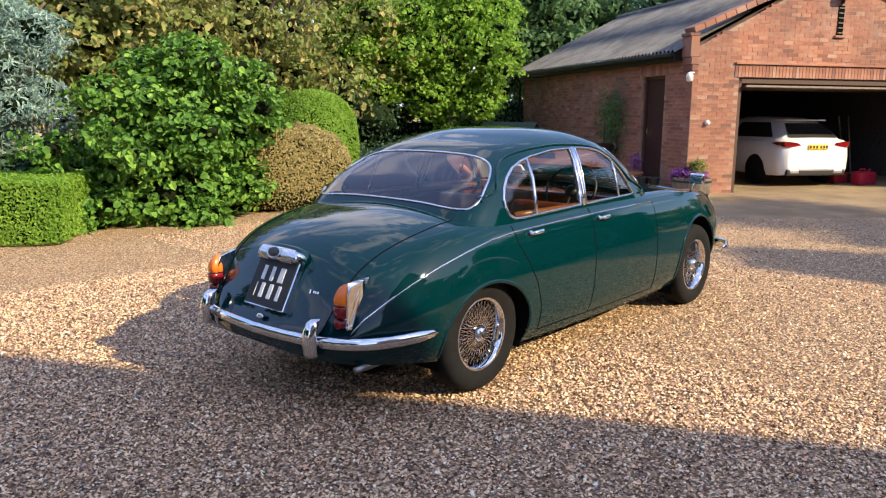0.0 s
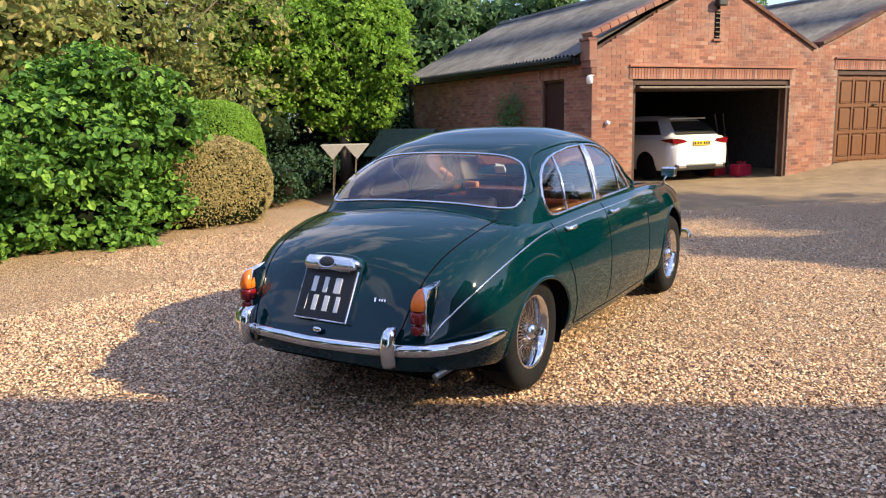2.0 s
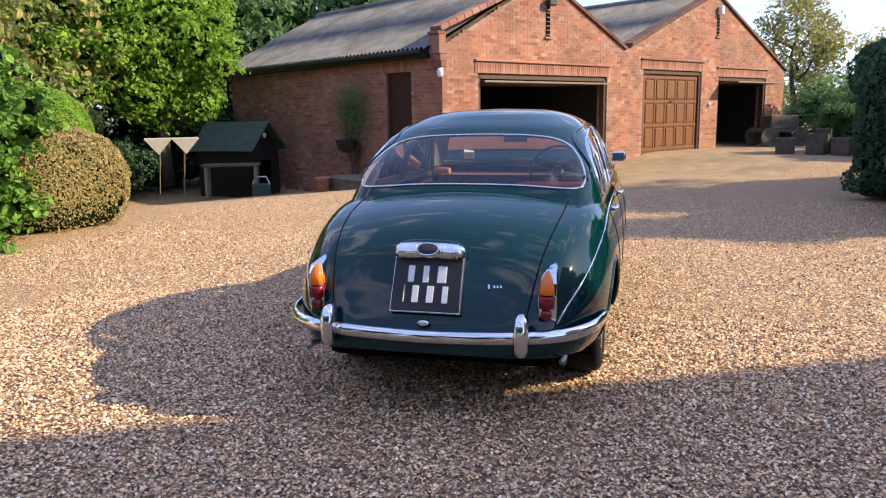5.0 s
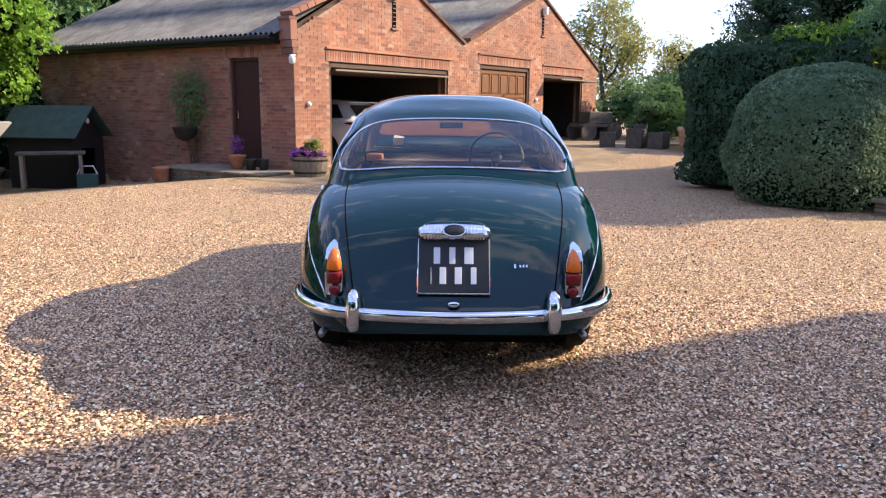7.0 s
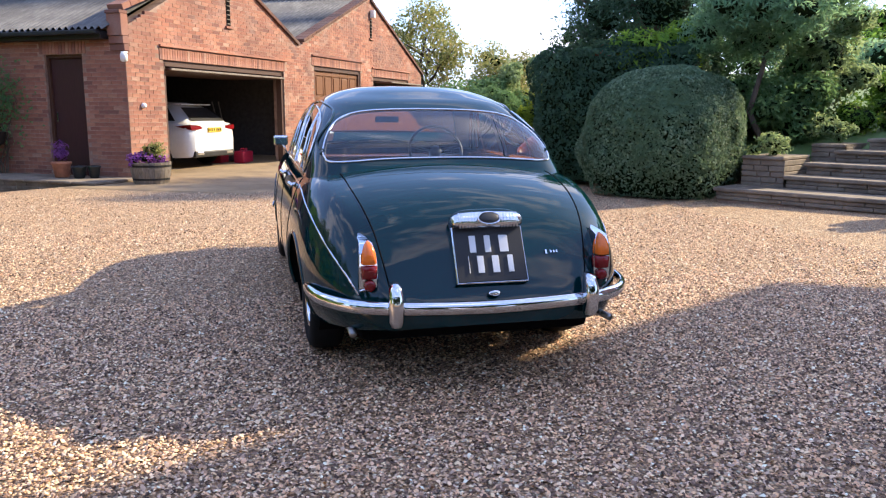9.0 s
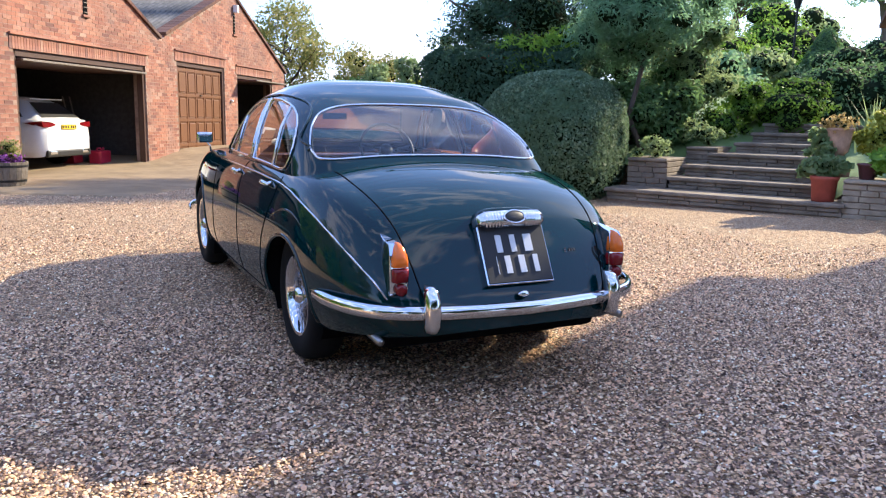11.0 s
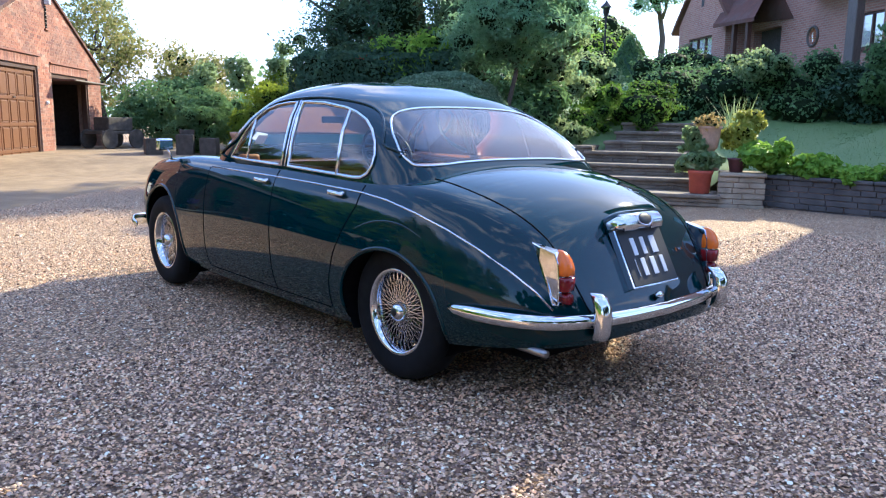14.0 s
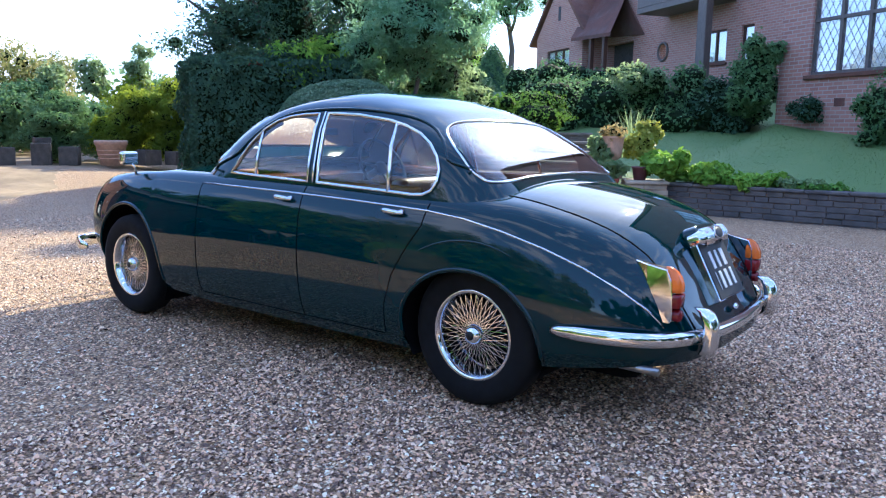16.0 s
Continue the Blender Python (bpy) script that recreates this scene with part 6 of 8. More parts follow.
def wire_wheel():
    """Tyre, chrome rim, crossed spokes and a knock-off hub; the outside faces +x."""
    hub = new("rear_wheel")
    part("tyre", lathe(bmesh.new(), [(0.195, -0.075), (0.23, -0.088), (0.275, -0.092), (0.305, -0.083), (0.322, -0.062), (0.327, -0.03), (0.327, 0.03), (0.322, 0.062), (0.305, 0.083), (0.275, 0.092), (0.23, 0.088), (0.195, 0.075)], 56, "X", None, False), RUBBER, hub, smooth=True)
    part("rim", lathe(bmesh.new(), [(0.172, -0.06), (0.19, -0.076), (0.20, -0.078), (0.188, -0.055), (0.172, -0.03), (0.172, 0.03), (0.186, 0.052), (0.190, 0.074), (0.203, 0.082), (0.208, 0.078), (0.198, 0.06)][1:-1], 56, "X", None, False), CHROME, hub, smooth=True)
    bm = bmesh.new()
    for k in range(36):
        a = 2 * math.pi * k / 36
        for hx_, rr_, sw, rim_x in ((0.055, 0.042, 0.50, 0.045), (0.055, 0.042, -0.50, 0.045)):
            b = a + sw
            tube(bm, [(hx_, rr_ * math.cos(b), rr_ * math.sin(b)), (rim_x, 0.182 * math.cos(a), 0.182 * math.sin(a))], 0.0017, 4)
        if k % 2 == 0:
            for sw in (0.4, -0.4):
                b = a + sw
                tube(bm, [(-0.03, 0.05 * math.cos(b), 0.05 * math.sin(b)), (0.0, 0.176 * math.cos(a), 0.176 * math.sin(a))], 0.0017, 4)
    tagged(part("spokes", bm, CHROME, hub, "chrome wire spokes"), kind="stuff")
    part("hub_cap", lathe(bmesh.new(), [(0.05, -0.05), (0.05, 0.03), (0.047, 0.06), (0.042, 0.075), (0.030, 0.088), (0.012, 0.094)], 28, "X"), CHROME, hub, "chrome knock-off hub cap", True)
    part("hub_badge", lathe(bmesh.new(), [(0.020, 0.088), (0.020, 0.094), (0.004, 0.096)], 20, "X"), BLACKPAINT, hub, smooth=True)
    # oversized black disc added to paint the dark behind the spokes
    part("dark_backing_disc", lathe(bmesh.new(), [(0.05, -0.062), (0.168, -0.062), (0.168, -0.045), (0.05, -0.045)], 32, "X"), BLACK, hub)
    return hub


w0 = wire_wheel()
w0.parent = saloon
w0.matrix_basis = pose(0.675, W_R, ZHUB)
for nm, sx, wy in (("rear_wheel", -1, W_R), ("front_wheel", 1, W_F), ("front_wheel", -1, W_F)):
    c_ = copy_thing(w0, pose(0.675 * sx if wy == W_R else 0.69 * sx, wy, ZHUB, 17 if wy else 40, 0, 0 if sx > 0 else 180))
    c_.name = nm


# ---- plants ----
def crown_points(rng, centre, size, lumps, k, depth=0.45, lump_r=(0.22, 0.38)):
    """Leaf places for an uneven crown made of many lumps."""
    c = np.asarray(centre, float)
    s = np.asarray(size, float)
    d = rng.normal(0, 1, (lumps, 3))
    d /= np.linalg.norm(d, axis=1)[:, None]
    q = rng.uniform(0.35, 0.92, lumps) ** 0.7
    cen = c + d * s * q[:, None]
    rad = rng.uniform(*lump_r, lumps)[:, None] * s.mean() * np.ones((1, 3))
    rad[:, 2] *= 0.8
    cen = np.vstack([cen, c])
    rad = np.vstack([rad, s * 0.72])
    return blob_points(k, cen, rad, rng, depth, 0.2), cen, rad


def sprays(rng, p, n, each, spread):
    """Gathers leaves into loose flat sprays with dark gaps between them."""
    k = max(1, len(p) // each)
    pick = rng.choice(len(p), k, replace=False)
    c, m = np.repeat(p[pick], each, 0), np.repeat(n[pick], each, 0)
    off = rng.normal(0, spread, c.shape)
    off[:, 2] *= 0.35
    # sprays droop away from the crown
    out = (off * m).sum(1)
    off[:, 2] -= 0.35 * np.abs(out) + 0.2 * np.linalg.norm(off[:, :2], axis=1)
    return c + off, m


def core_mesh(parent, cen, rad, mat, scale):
    dark_core("foliage_core", cen, [tuple(r) for r in rad], mat, parent, scale)


def shrub(name, label, cat, centre, size, k, leaf, mat, lumps=14, seed=1, core=None, core_scale=0.7, ratio=0.6, jitter=0.6, group="", lump_r=(0.22, 0.38), depth=0.45, lift=0.25, spray=0, spread=0.12, blade=False):
    rng = np.random.default_rng(seed)
    ob = thing(name, label, cat, group=group)
    (p, n), cen, rad = crown_points(rng, centre, size, lumps, k, depth, lump_r)
    if spray:
        p, n = sprays(rng, p, n, spray, spread)
    part("foliage", leaf_mesh("foliage", p, n, leaf, mat, jitter, ratio, rng, lift, blade), None, ob)
    core_mesh(ob, cen, rad, GAP_SHADE if blade else GAP_SHADE_GREEN, core_scale)
    base = Vector(centre) - Vector((0, 0, size[2] * 0.9))
    return ob


def limb(bm, a, b, r0, r1, rng, bends=4):
    pts = [Vector(a).lerp(Vector(b), i / bends) + Vector((rng.normal(0, 0.04), rng.normal(0, 0.04), 0)) * (0 < i < bends) * (Vector(b) - Vector(a)).length for i in range(bends + 1)]
    tube(bm, pts, [r0 + (r1 - r0) * i / bends for i in range(bends + 1)], 8)


def tree(name, label, base, height, crown, k, leaf, mat, trunk_r=0.16, lumps=24, seed=1, core_scale=0.55, ratio=0.6, jitter=0.7, group="", cat="tree", lump_r=(0.22, 0.36), core=None, spray=0, spread=0.2, blade=False):
    """Tapered trunk, limbs and an uneven crown; crown is (centre, size)."""
    rng = np.random.default_rng(seed)
    ob = thing(name, label, cat, group=group)
    bm = bmesh.new()
    c, s = Vector(crown[0]), crown[1]
    limb(bm, base, (c.x, c.y, c.z + s[2] * 0.3), trunk_r, trunk_r * 0.35, rng)
    for _ in range(7):
        a = rng.uniform(0, 2 * math.pi)
        z0 = base[2] + (c.z - base[2]) * rng.uniform(0.5, 1.0)
        limb(bm, (base[0] + (c.x - base[0]) * 0.7, base[1] + (c.y - base[1]) * 0.7, z0), (c.x + s[0] * 0.75 * math.cos(a), c.y + s[1] * 0.75 * math.sin(a), c.z + s[2] * rng.uniform(-0.3, 0.6)), trunk_r * 0.45, trunk_r * 0.1, rng)
    part("trunk", bm, BARK, ob, smooth=True)
    (p, n), cen, rad = crown_points(rng, crown[0], crown[1], lumps, k, 0.5, lump_r)
    if spray:
        p, n = sprays(rng, p, n, spray, spread)
    part("crown", leaf_mesh("crown", p, n, leaf, mat, jitter, ratio, rng, 0.25, blade), None, ob)
    if core_scale:
        core_mesh(ob, cen, rad, GAP_SHADE if blade else GAP_SHADE_GREEN, core_scale)
    return ob


def clipped(name, label, cat, m, size, k, leaf, mat, seed=1, wob=0.03, shape="box", group=""):
    """A clipped hedge or dome: a dense skin of small leaves over a solid heart, darkened as painted shade."""
    rng = np.random.default_rng(seed)
    ob = thing(name, label, cat, group=group)
    sx, sy, sz = size
    if shape == "box":
        faces = [(sx * sz, 1, -1), (sx * sz, 1, 1), (sy * sz, 0, -1), (sy * sz, 0, 1), (sx * sy, 2, 1)]
        w = np.array([f[0] for f in faces])
        who = rng.choice(5, k, p=w / w.sum())
        p = rng.uniform(-1, 1, (k, 3))
        n = np.zeros((k, 3))
        for i, (_, ax, sg) in enumerate(faces):
            p[who == i, ax] = sg
            n[who == i, ax] = sg
        # round the arrises
        r = np.linalg.norm(np.maximum(np.abs(p) - 0.86, 0), axis=1)
        p *= (1 - 0.10 * np.clip(r / 0.14 - 1, 0, 1))[:, None]
        p = p * [sx / 2, sy / 2, sz / 2] + [0, 0, sz / 2]
    else:
        d = rng.normal(0, 1, (k, 3))
        d[:, 2] = np.where(d[:, 2] < -0.6, -d[:, 2], d[:, 2])
        d /= np.linalg.norm(d, axis=1)[:, None]
        n = d.copy()
        e = np.array([3.0, 3.0, 2.2])
        r = (np.abs(d) ** e).sum(1) ** (-1 / 2.5)
        p = d * r[:, None] * [sx / 2, sy / 2, sz * 0.58] + [0, 0, sz * 0.42]
        p[:, 2] = np.maximum(p[:, 2], 0.02)
    bumps = np.array([1.2 * noise.noise(Vector(q) * 0.9) + noise.noise(Vector(q) * 2.2) + 0.6 * noise.noise(Vector(q) * 6.0) for q in p])
    p = p + n * (np.clip(bumps, -0.35, 1.6) * wob)[:, None] - n * (rng.random(k) ** 2 * 0.05)[:, None]
    pw = np.array([tuple(m @ Vector(q)) for q in p])
    nw = n @ np.array(m.to_3x3()).T
    part("foliage", leaf_mesh("foliage", pw, nw, leaf, mat, 0.55, 0.6, rng), None, ob)
    bm = bmesh.new()
    if shape == "box":
        box(bm, -sx / 2 + 0.16, sx / 2 - 0.16, -sy / 2 + 0.16, sy / 2 - 0.16, 0, sz - 0.16, 0.08, 2, m)
    else:
        g = bmesh.ops.create_icosphere(bm, subdivisions=4, radius=1.0)["verts"]
        for v in g:
            d = v.co.normalized()
            r = (abs(d.x) ** 3.0 + abs(d.y) ** 3.0 + abs(d.z) ** 2.2) ** (-1 / 2.5) * 0.93
            v.co = m @ Vector((d.x * r * sx / 2, d.y * r * sy / 2, max(0, d.z * r * sz * 0.58 + sz * 0.42)))
    part("foliage_core", bm, GAP_SHADE_GREEN, ob)
    return ob


# beside the drive, left of the garages
clipped("box_hedge", "clipped bright green box hedge at the drive edge", "hedge", pose(-7.25, -0.55, 0, 0, 0, 52), (3.4, 1.6, 0.74), 46000, 0.042, LEAF_BRIGHT, 3, 0.04)
shrub("hazel_shrub", "large hazel shrub with broad bright green leaves", "shrub", (-7.0, 2.45, 1.22), (1.4, 1.9, 1.45), 16000, 0.09, LEAF_HAZEL, 60, 4, LEAF_YEW, 0.42, 0.85, 0.55, depth=0.5, lift=0.5, lump_r=(0.10, 0.22), spray=9, spread=0.085, blade=True)
shrub("hazel_shrub", "low leafy hazel growth at the drive edge", "shrub", (-6.45, 2.2, 0.42), (0.75, 1.6, 0.6), 6500, 0.088, LEAF_HAZEL, 20, 5, LEAF_YEW, 0.5, 0.85, 0.55, depth=0.35, lift=0.5, spray=7, spread=0.07, blade=True)
clipped("brown_hedge", "rounded brown sun-scorched hedge at the drive edge", "hedge", pose(-6.85, 4.4, 0, 0, 0, 70), (1.95, 1.9, 1.30), 46000, 0.036, LEAF_BROWN, 6, 0.10, "dome")
clipped("topiary_dome", "tall clipped green topiary dome behind a brown hedge", "topiary", pose(-8.75, 6.45, -0.05, 0, 0, 20), (1.62, 1.62, 1.98), 34000, 0.045, LEAF_BRIGHT, 7, 0.04, "dome")
tree("blue_conifer", "blue-grey conifer with feathery sprays", (-9.4, 0.6, 0), 5, ((-9.4, 0.6, 1.95), (1.55, 1.55, 2.2)), 44000, 0.10, LEAF_SILVER, 0.2, 60, 8, 0.46, 0.25, 0.9, lump_r=(0.12, 0.24), spray=26, spread=0.09)
for i, (x, y, z, sx, sy, sz, mt, lf) in enumerate(((-11.5, 4.0, 3.3, 2.2, 2.4, 2.6, LEAF_OLIVE, 0.15), (-12.3, 7.6, 3.6, 2.6, 2.6, 2.8, LEAF_OLIVE, 0.15), (-13.5, 11.5, 3.8, 2.7, 2.7, 3.2, LEAF_OLIVE, 0.15), (-15.0, 1.5, 3.8, 2.5, 3.0, 3.0, LEAF_OLIVE, 0.16), (-13.2, -2.2, 3.2, 2.4, 2.4, 3.0, LEAF_OLIVE, 0.15))):
    tree("maple_tree", "tall maple with olive and bronze autumn leaves", (x, y, -0.1), 6, ((x, y, z), (sx, sy, sz)), 15000, lf * 0.88, mt, 0.16, 44, 20 + i, 0.3, 0.75, 0.7, "maples along the drive", core=LEAF_DARK, spray=7, spread=0.16, blade=True)
tree("hornbeam_tree", "bright green hornbeam with dense leaves down to the ground", (-10.9, 13.0, -0.3), 6, ((-10.9, 12.9, 3.3), (1.95, 1.95, 2.2)), 19000, 0.12, LEAF_BRIGHT, 0.2, 50, 31, 0.42, 0.7, 0.6, core=LEAF_DARK, spray=6, spread=0.12, blade=True)
tree("hornbeam_tree", "bright green hornbeam at the edge of the wood", (-12.6, 10.6, -0.3), 6, ((-12.4, 10.7, 3.0), (1.5, 1.5, 1.7)), 14000, 0.12, LEAF_BRIGHT, 0.2, 36, 32, 0.52, 0.7, 0.6, core=LEAF_DARK)
for i, (x, y, z, s) in enumerate(((-13.5, 20.0, 4.6, 3.0), (-17.5, 17.0, 4.6, 3.2), (-10.2, 23.5, 4.8, 2.6), (-20.0, 8.0, 4.2, 3.0), (-19.0, 1.0, 4.0, 2.8), (-5.5, 28.0, 4.8, 2.8))):
    tree("ash_tree", "dark green tree at the back of the garden", (x, y, -0.4), 8, ((x, y, z), (s, s, s * 1.05)), 11000, 0.22, LEAF_DARK, 0.2, 30, 40 + i, 0.42, 0.6, 0.6, "trees behind the garages")
# dark leaves chosen to paint the shade below the trees
for i, (x, y, s) in enumerate(((-10.6, 9.0, 1.0), (-10.9, 10.2, 1.0), (-11.2, 11.6, 1.1), (-10.6, 7.9, 1.1), (-10.0, 14.6, 0.8), (-12.5, 15.5, 1.2), (-9.0, -0.6, 0.9), (-8.6, 0.9, 0.9), (-9.6, 2.2, 1.0), (-12.6, 13.4, 1.7), (-11.2, 15.6, 1.6), (-14.2, 11.4, 1.8), (-13.6, 8.8, 1.7), (-12.0, 9.6, 1.3), (-9.6, 17.0, 1.4), (-12.6, 6.6, 1.5), (-12.6, 17.8, 1.8), (-13.2, 12.2, 2.3), (-12.4, 9.4, 2.0), (-15.4, 14.2, 2.5), (-12.2, 14.6, 2.0))):
    shrub("undergrowth", "dark undergrowth, leaf colour standing in for shade below the trees", "undergrowth", (x, y, float(ground_z(x, y)) + s * 0.6), (s, s, s * 0.85), 2600, 0.10, LEAF_YEW, 10, 60 + i, None, 0.7, group="undergrowth below the trees")

# unseen tall hedge added behind the drive to darken reflections in the car
for i, (x, y) in enumerate(((-15.0, -9.0), (-12.0, -10.5), (-9.0, -11.5), (-6.0, -12.0), (-3.0, -12.3), (0.0, -12.3), (3.0, -12.0), (6.0, -11.5))):
    shrub("reflection_hedge", "tall dark green hedge, unseen, added for reflections in the car", "hedge", (x, y, 3.0), (2.3, 1.6, 3.7), 3500, 0.30, LEAF_YEW, 14, 300 + i, None, 0.8, group="boundary hedge")

# kennel, table and canopy near the side wall
ken = thing("garden_kennel", "black timber kennel with a green felt roof", "kennel", pose(-8.76, 12.92, -0.55, 0, 0, 0) @ Matrix.Rotation(math.atan2(0.826, 0.563) - math.radians(62), 4, "Z"))
bm = bmesh.new()
for x0, x1, y0, y1 in ((-0.75, 0.75, -0.6, -0.56), (-0.75, 0.75, 0.56, 0.6), (-0.75, -0.71, -0.56, 0.56)):
    box(bm, x0, x1, y0, y1, 0, 1.12)
box(bm, 0.71, 0.75, -0.56, -0.25, 0, 1.12)
box(bm, 0.71, 0.75, 0.25, 0.56, 0, 1.12)
box(bm, 0.71, 0.75, -0.25, 0.25, 0.9, 1.12)
part("wall", bm, BLACKPAINT, ken)
for x in (-0.73, 0.73):
    gb = bmesh.new()
    vs = [gb.verts.new((x, y, z)) for y, z in ((-0.6, 1.12), (0.6, 1.12), (0, 1.78))]
    gb.faces.new(vs)
    part("gable", gb, BLACKPAINT, ken)
FELT = plain("green_roof_felt", (0.035, 0.06, 0.045), 0.9, vary=0.25, scale=5)
for sg in (-1, 1):
    bm = bmesh.new()
    box(bm, -0.92, 0.92, 0, 1.02, -0.015, 0.02, 0.006, 1, pose(0, 0, 1.82) @ pose(0, 0, 0, -42 if sg > 0 else 222, 0, 0))
    part("roof_slope", bm, FELT, ken)
part("emblem", lathe(bmesh.new(), [(0.06, 0.0), (0.06, 0.02)], 16, "X", pose(0.76, 0, 1.5)), WHITEFRAME, ken)
tb = thing("potting_table", "weathered wooden table before the kennel", "table", pose(-7.92, 11.87, -0.42, 0, 0, 24))
part("tabletop", boxed(-1.05, 0.25, -0.3, 0.3, 0.70, 0.75, 0.008), OLDTROUGH, tb)
for x in (-0.95, 0.15):
    for y in (-0.24, 0.24):
        part("leg", boxed(x - 0.035, x + 0.035, y - 0.035, y + 0.035, 0, 0.70, 0.005), WEATHERED, tb)
part("brace", boxed(0.12, 0.18, -0.24, 0.24, 0.2, 0.26, 0.005), WEATHERED, tb)
ck = thing("green_crate", "green plastic crate with a white handle", "crate", pose(-7.6, 11.8, -0.43, 0, 0, 20))
part("crate_body", boxed(-0.2, 0.2, -0.15, 0.15, 0, 0.3, 0.02, 2), plain("green_plastic", (0.02, 0.06, 0.05), 0.5), ck)
part("handle", tube(bmesh.new(), [(-0.2, 0, 0.28), (-0.12, 0, 0.46), (0.12, 0, 0.46), (0.2, 0, 0.28)], 0.014, 6), WHITEFRAME, ck)
cp = thing("garden_canopy", "small pale canopy on crossed timber poles", "canopy", pose(-9.35, 11.03, -0.28, 0, 0, 35) @ Matrix.Diagonal((0.58, 0.58, 0.95, 1)))
for x in (-0.45, 0.45):
    for y, s2 in ((-0.35, 1), (0.35, -1)):
        part("pole", tube(bmesh.new(), [(x - 0.12, y, 0), (x + 0.02, y, 1.2)], 0.018, 6), WEATHERED, cp)
CANVAS = plain("pale_canvas", (0.36, 0.33, 0.28), 0.85, vary=0.1)
for x in (-0.5, 0.5):
    bm = bmesh.new()
    vs = [bm.verts.new(p) for p in ((x - 0.5, -0.4, 1.28), (x + 0.5, -0.4, 1.28), (x + 0.5, 0.4, 1.30), (x - 0.5, 0.4, 1.30), (x, -0.42, 0.92))]
    bm.faces.new((vs[0], vs[1], vs[2], vs[3])), bm.faces.new((vs[0], vs[4], vs[1]))
    part("canopy_cloth", bm, CANVAS, cp)
sh = thing("orange_shed", "orange-stained timber shed seen between shrubs", "shed", pose(-13.0, 14.6, -0.5, 0, 0, 30))
for i in range(7):
    part("board", boxed(-0.7 + i * 0.2, -0.505 + i * 0.2, -0.02, 0.03, 0.35, 1.5, 0.006), BROWNDOOR, sh)
part("shed_body", boxed(-0.7, 0.7, 0.03, 1.2, 0.0, 1.5, 0.01), BROWNDOOR, sh)
part("shed_roof", boxed(-0.8, 0.8, -0.1, 1.3, 1.5, 1.56, 0.01), FELT, sh)
bn = thing("black_bin", "black plastic bin beside the path", "bin", pose(-10.1, 9.6, -0.15))
part("bin_body", lathe(bmesh.new(), [(0.20, 0.0), (0.25, 0.55), (0.27, 0.56), (0.27, 0.6)], 20), PLASTIC, bn, smooth=True)

# climbing rose, hanging basket and pots by the side door
rs = thing("climbing_rose", "sparse climbing rose trained on the brick wall", "climber")
bm = bmesh.new()
rng = np.random.default_rng(70)
for i in range(9):
    a = 3.0 + rng.uniform(-0.3, 0.3)
    pts = [GM @ Vector((-0.08, 3.05, -0.25))]
    for j in range(1, 6):
        pts.append(GM @ Vector((-0.07 - 0.05 * rng.random(), 3.05 + (rng.uniform(-0.75, 0.75)) * j / 5, -0.25 + j * 0.42)))
    part("stem", tube(bmesh.new(), pts, [0.012 - 0.0016 * j for j in range(6)], 5), BARK, rs)
k = 1000
p = np.array([tuple(GM @ Vector((-0.10 - abs(rng.normal(0, 0.07)), 3.0 + rng.normal(0, 0.38), 1.42 + rng.normal(0, 0.36)))) for _ in range(k)])
n = np.tile(np.array(-GU), (k, 1))
part("foliage", leaf_mesh("foliage", p, n, 0.072, LEAF_DARK, 0.7, 0.7, rng), None, rs)


def pot(name, label, m, r, h, mat, taper=0.72, rim=0.02, cat="pot", group=""):
    ob = thing(name, label, cat, m, group)
    part("pot_body", lathe(bmesh.new(), [(r * taper * 0.9, 0), (r * taper, 0.01), (r * 0.93, h * 0.8), (r, h * 0.84), (r + rim * 0.4, h * 0.97), (r, h), (r * 0.86, h), (r * 0.82, h * 0.9)], 24), mat, ob, smooth=True)
    part("soil", lathe(bmesh.new(), [(r * 0.84, h * 0.86), (r * 0.5, h * 0.9), (0.01, h * 0.91)], 20), SOIL, ob)
    return ob


def planting(name, label, centre, size, k, leaf, mat, seed, cat="plant", ratio=0.55, core=True):
    rng = np.random.default_rng(seed)
    ob = thing(name, label, cat)
    (p, n), cen, rad = crown_points(rng, centre, size, 8, k, 0.6)
    part("foliage", leaf_mesh("foliage", p, n, leaf, mat, 0.7, ratio, rng), None, ob)
    if core:
        core_mesh(ob, cen, rad, GAP_SHADE_GREEN, 0.5)
    return ob


def gpt(u, v):
    q = GM @ Vector((u, v, 0))
    return q.x, q.y


x, y = gpt(-0.42, 3.05)
hb_ = thing("hanging_basket", "dark hanging basket on the wall", "basket", pose(*gpt(-0.28, 3.05), 0.55))
part("basket", lathe(bmesh.new(), [(0.05, 0), (0.2, 0.08), (0.26, 0.28), (0.27, 0.3)], 18), SOIL, hb_, smooth=True)
part("bracket", tube(bmesh.new(), [(0, 0, 0.3), (0, 0, 0.75), tuple(pose(*gpt(-0.28, 3.05), 0.55).inverted() @ Vector((*gpt(-0.01, 3.05), 1.3)))], 0.008, 6), BLACKPAINT, hb_)
pot("terracotta_pot", "small terracotta pot on the platform", pose(*gpt(-0.45, 1.2), 0.062), 0.17, 0.28, TERRACOTTA)
planting("potted_plant", "spindly purple plant in a pot", (*gpt(-0.45, 1.2), 0.55), (0.16, 0.16, 0.24), 260, 0.07, PETAL_PURPLE, 71, ratio=0.25, core=False)
pot("clay_pot", "square-shouldered clay pot below the rose", pose(*gpt(-1.25, 2.6), float(ground_z(*gpt(-1.25, 2.6)))), 0.17, 0.30, TERRACOTTA, 0.85)
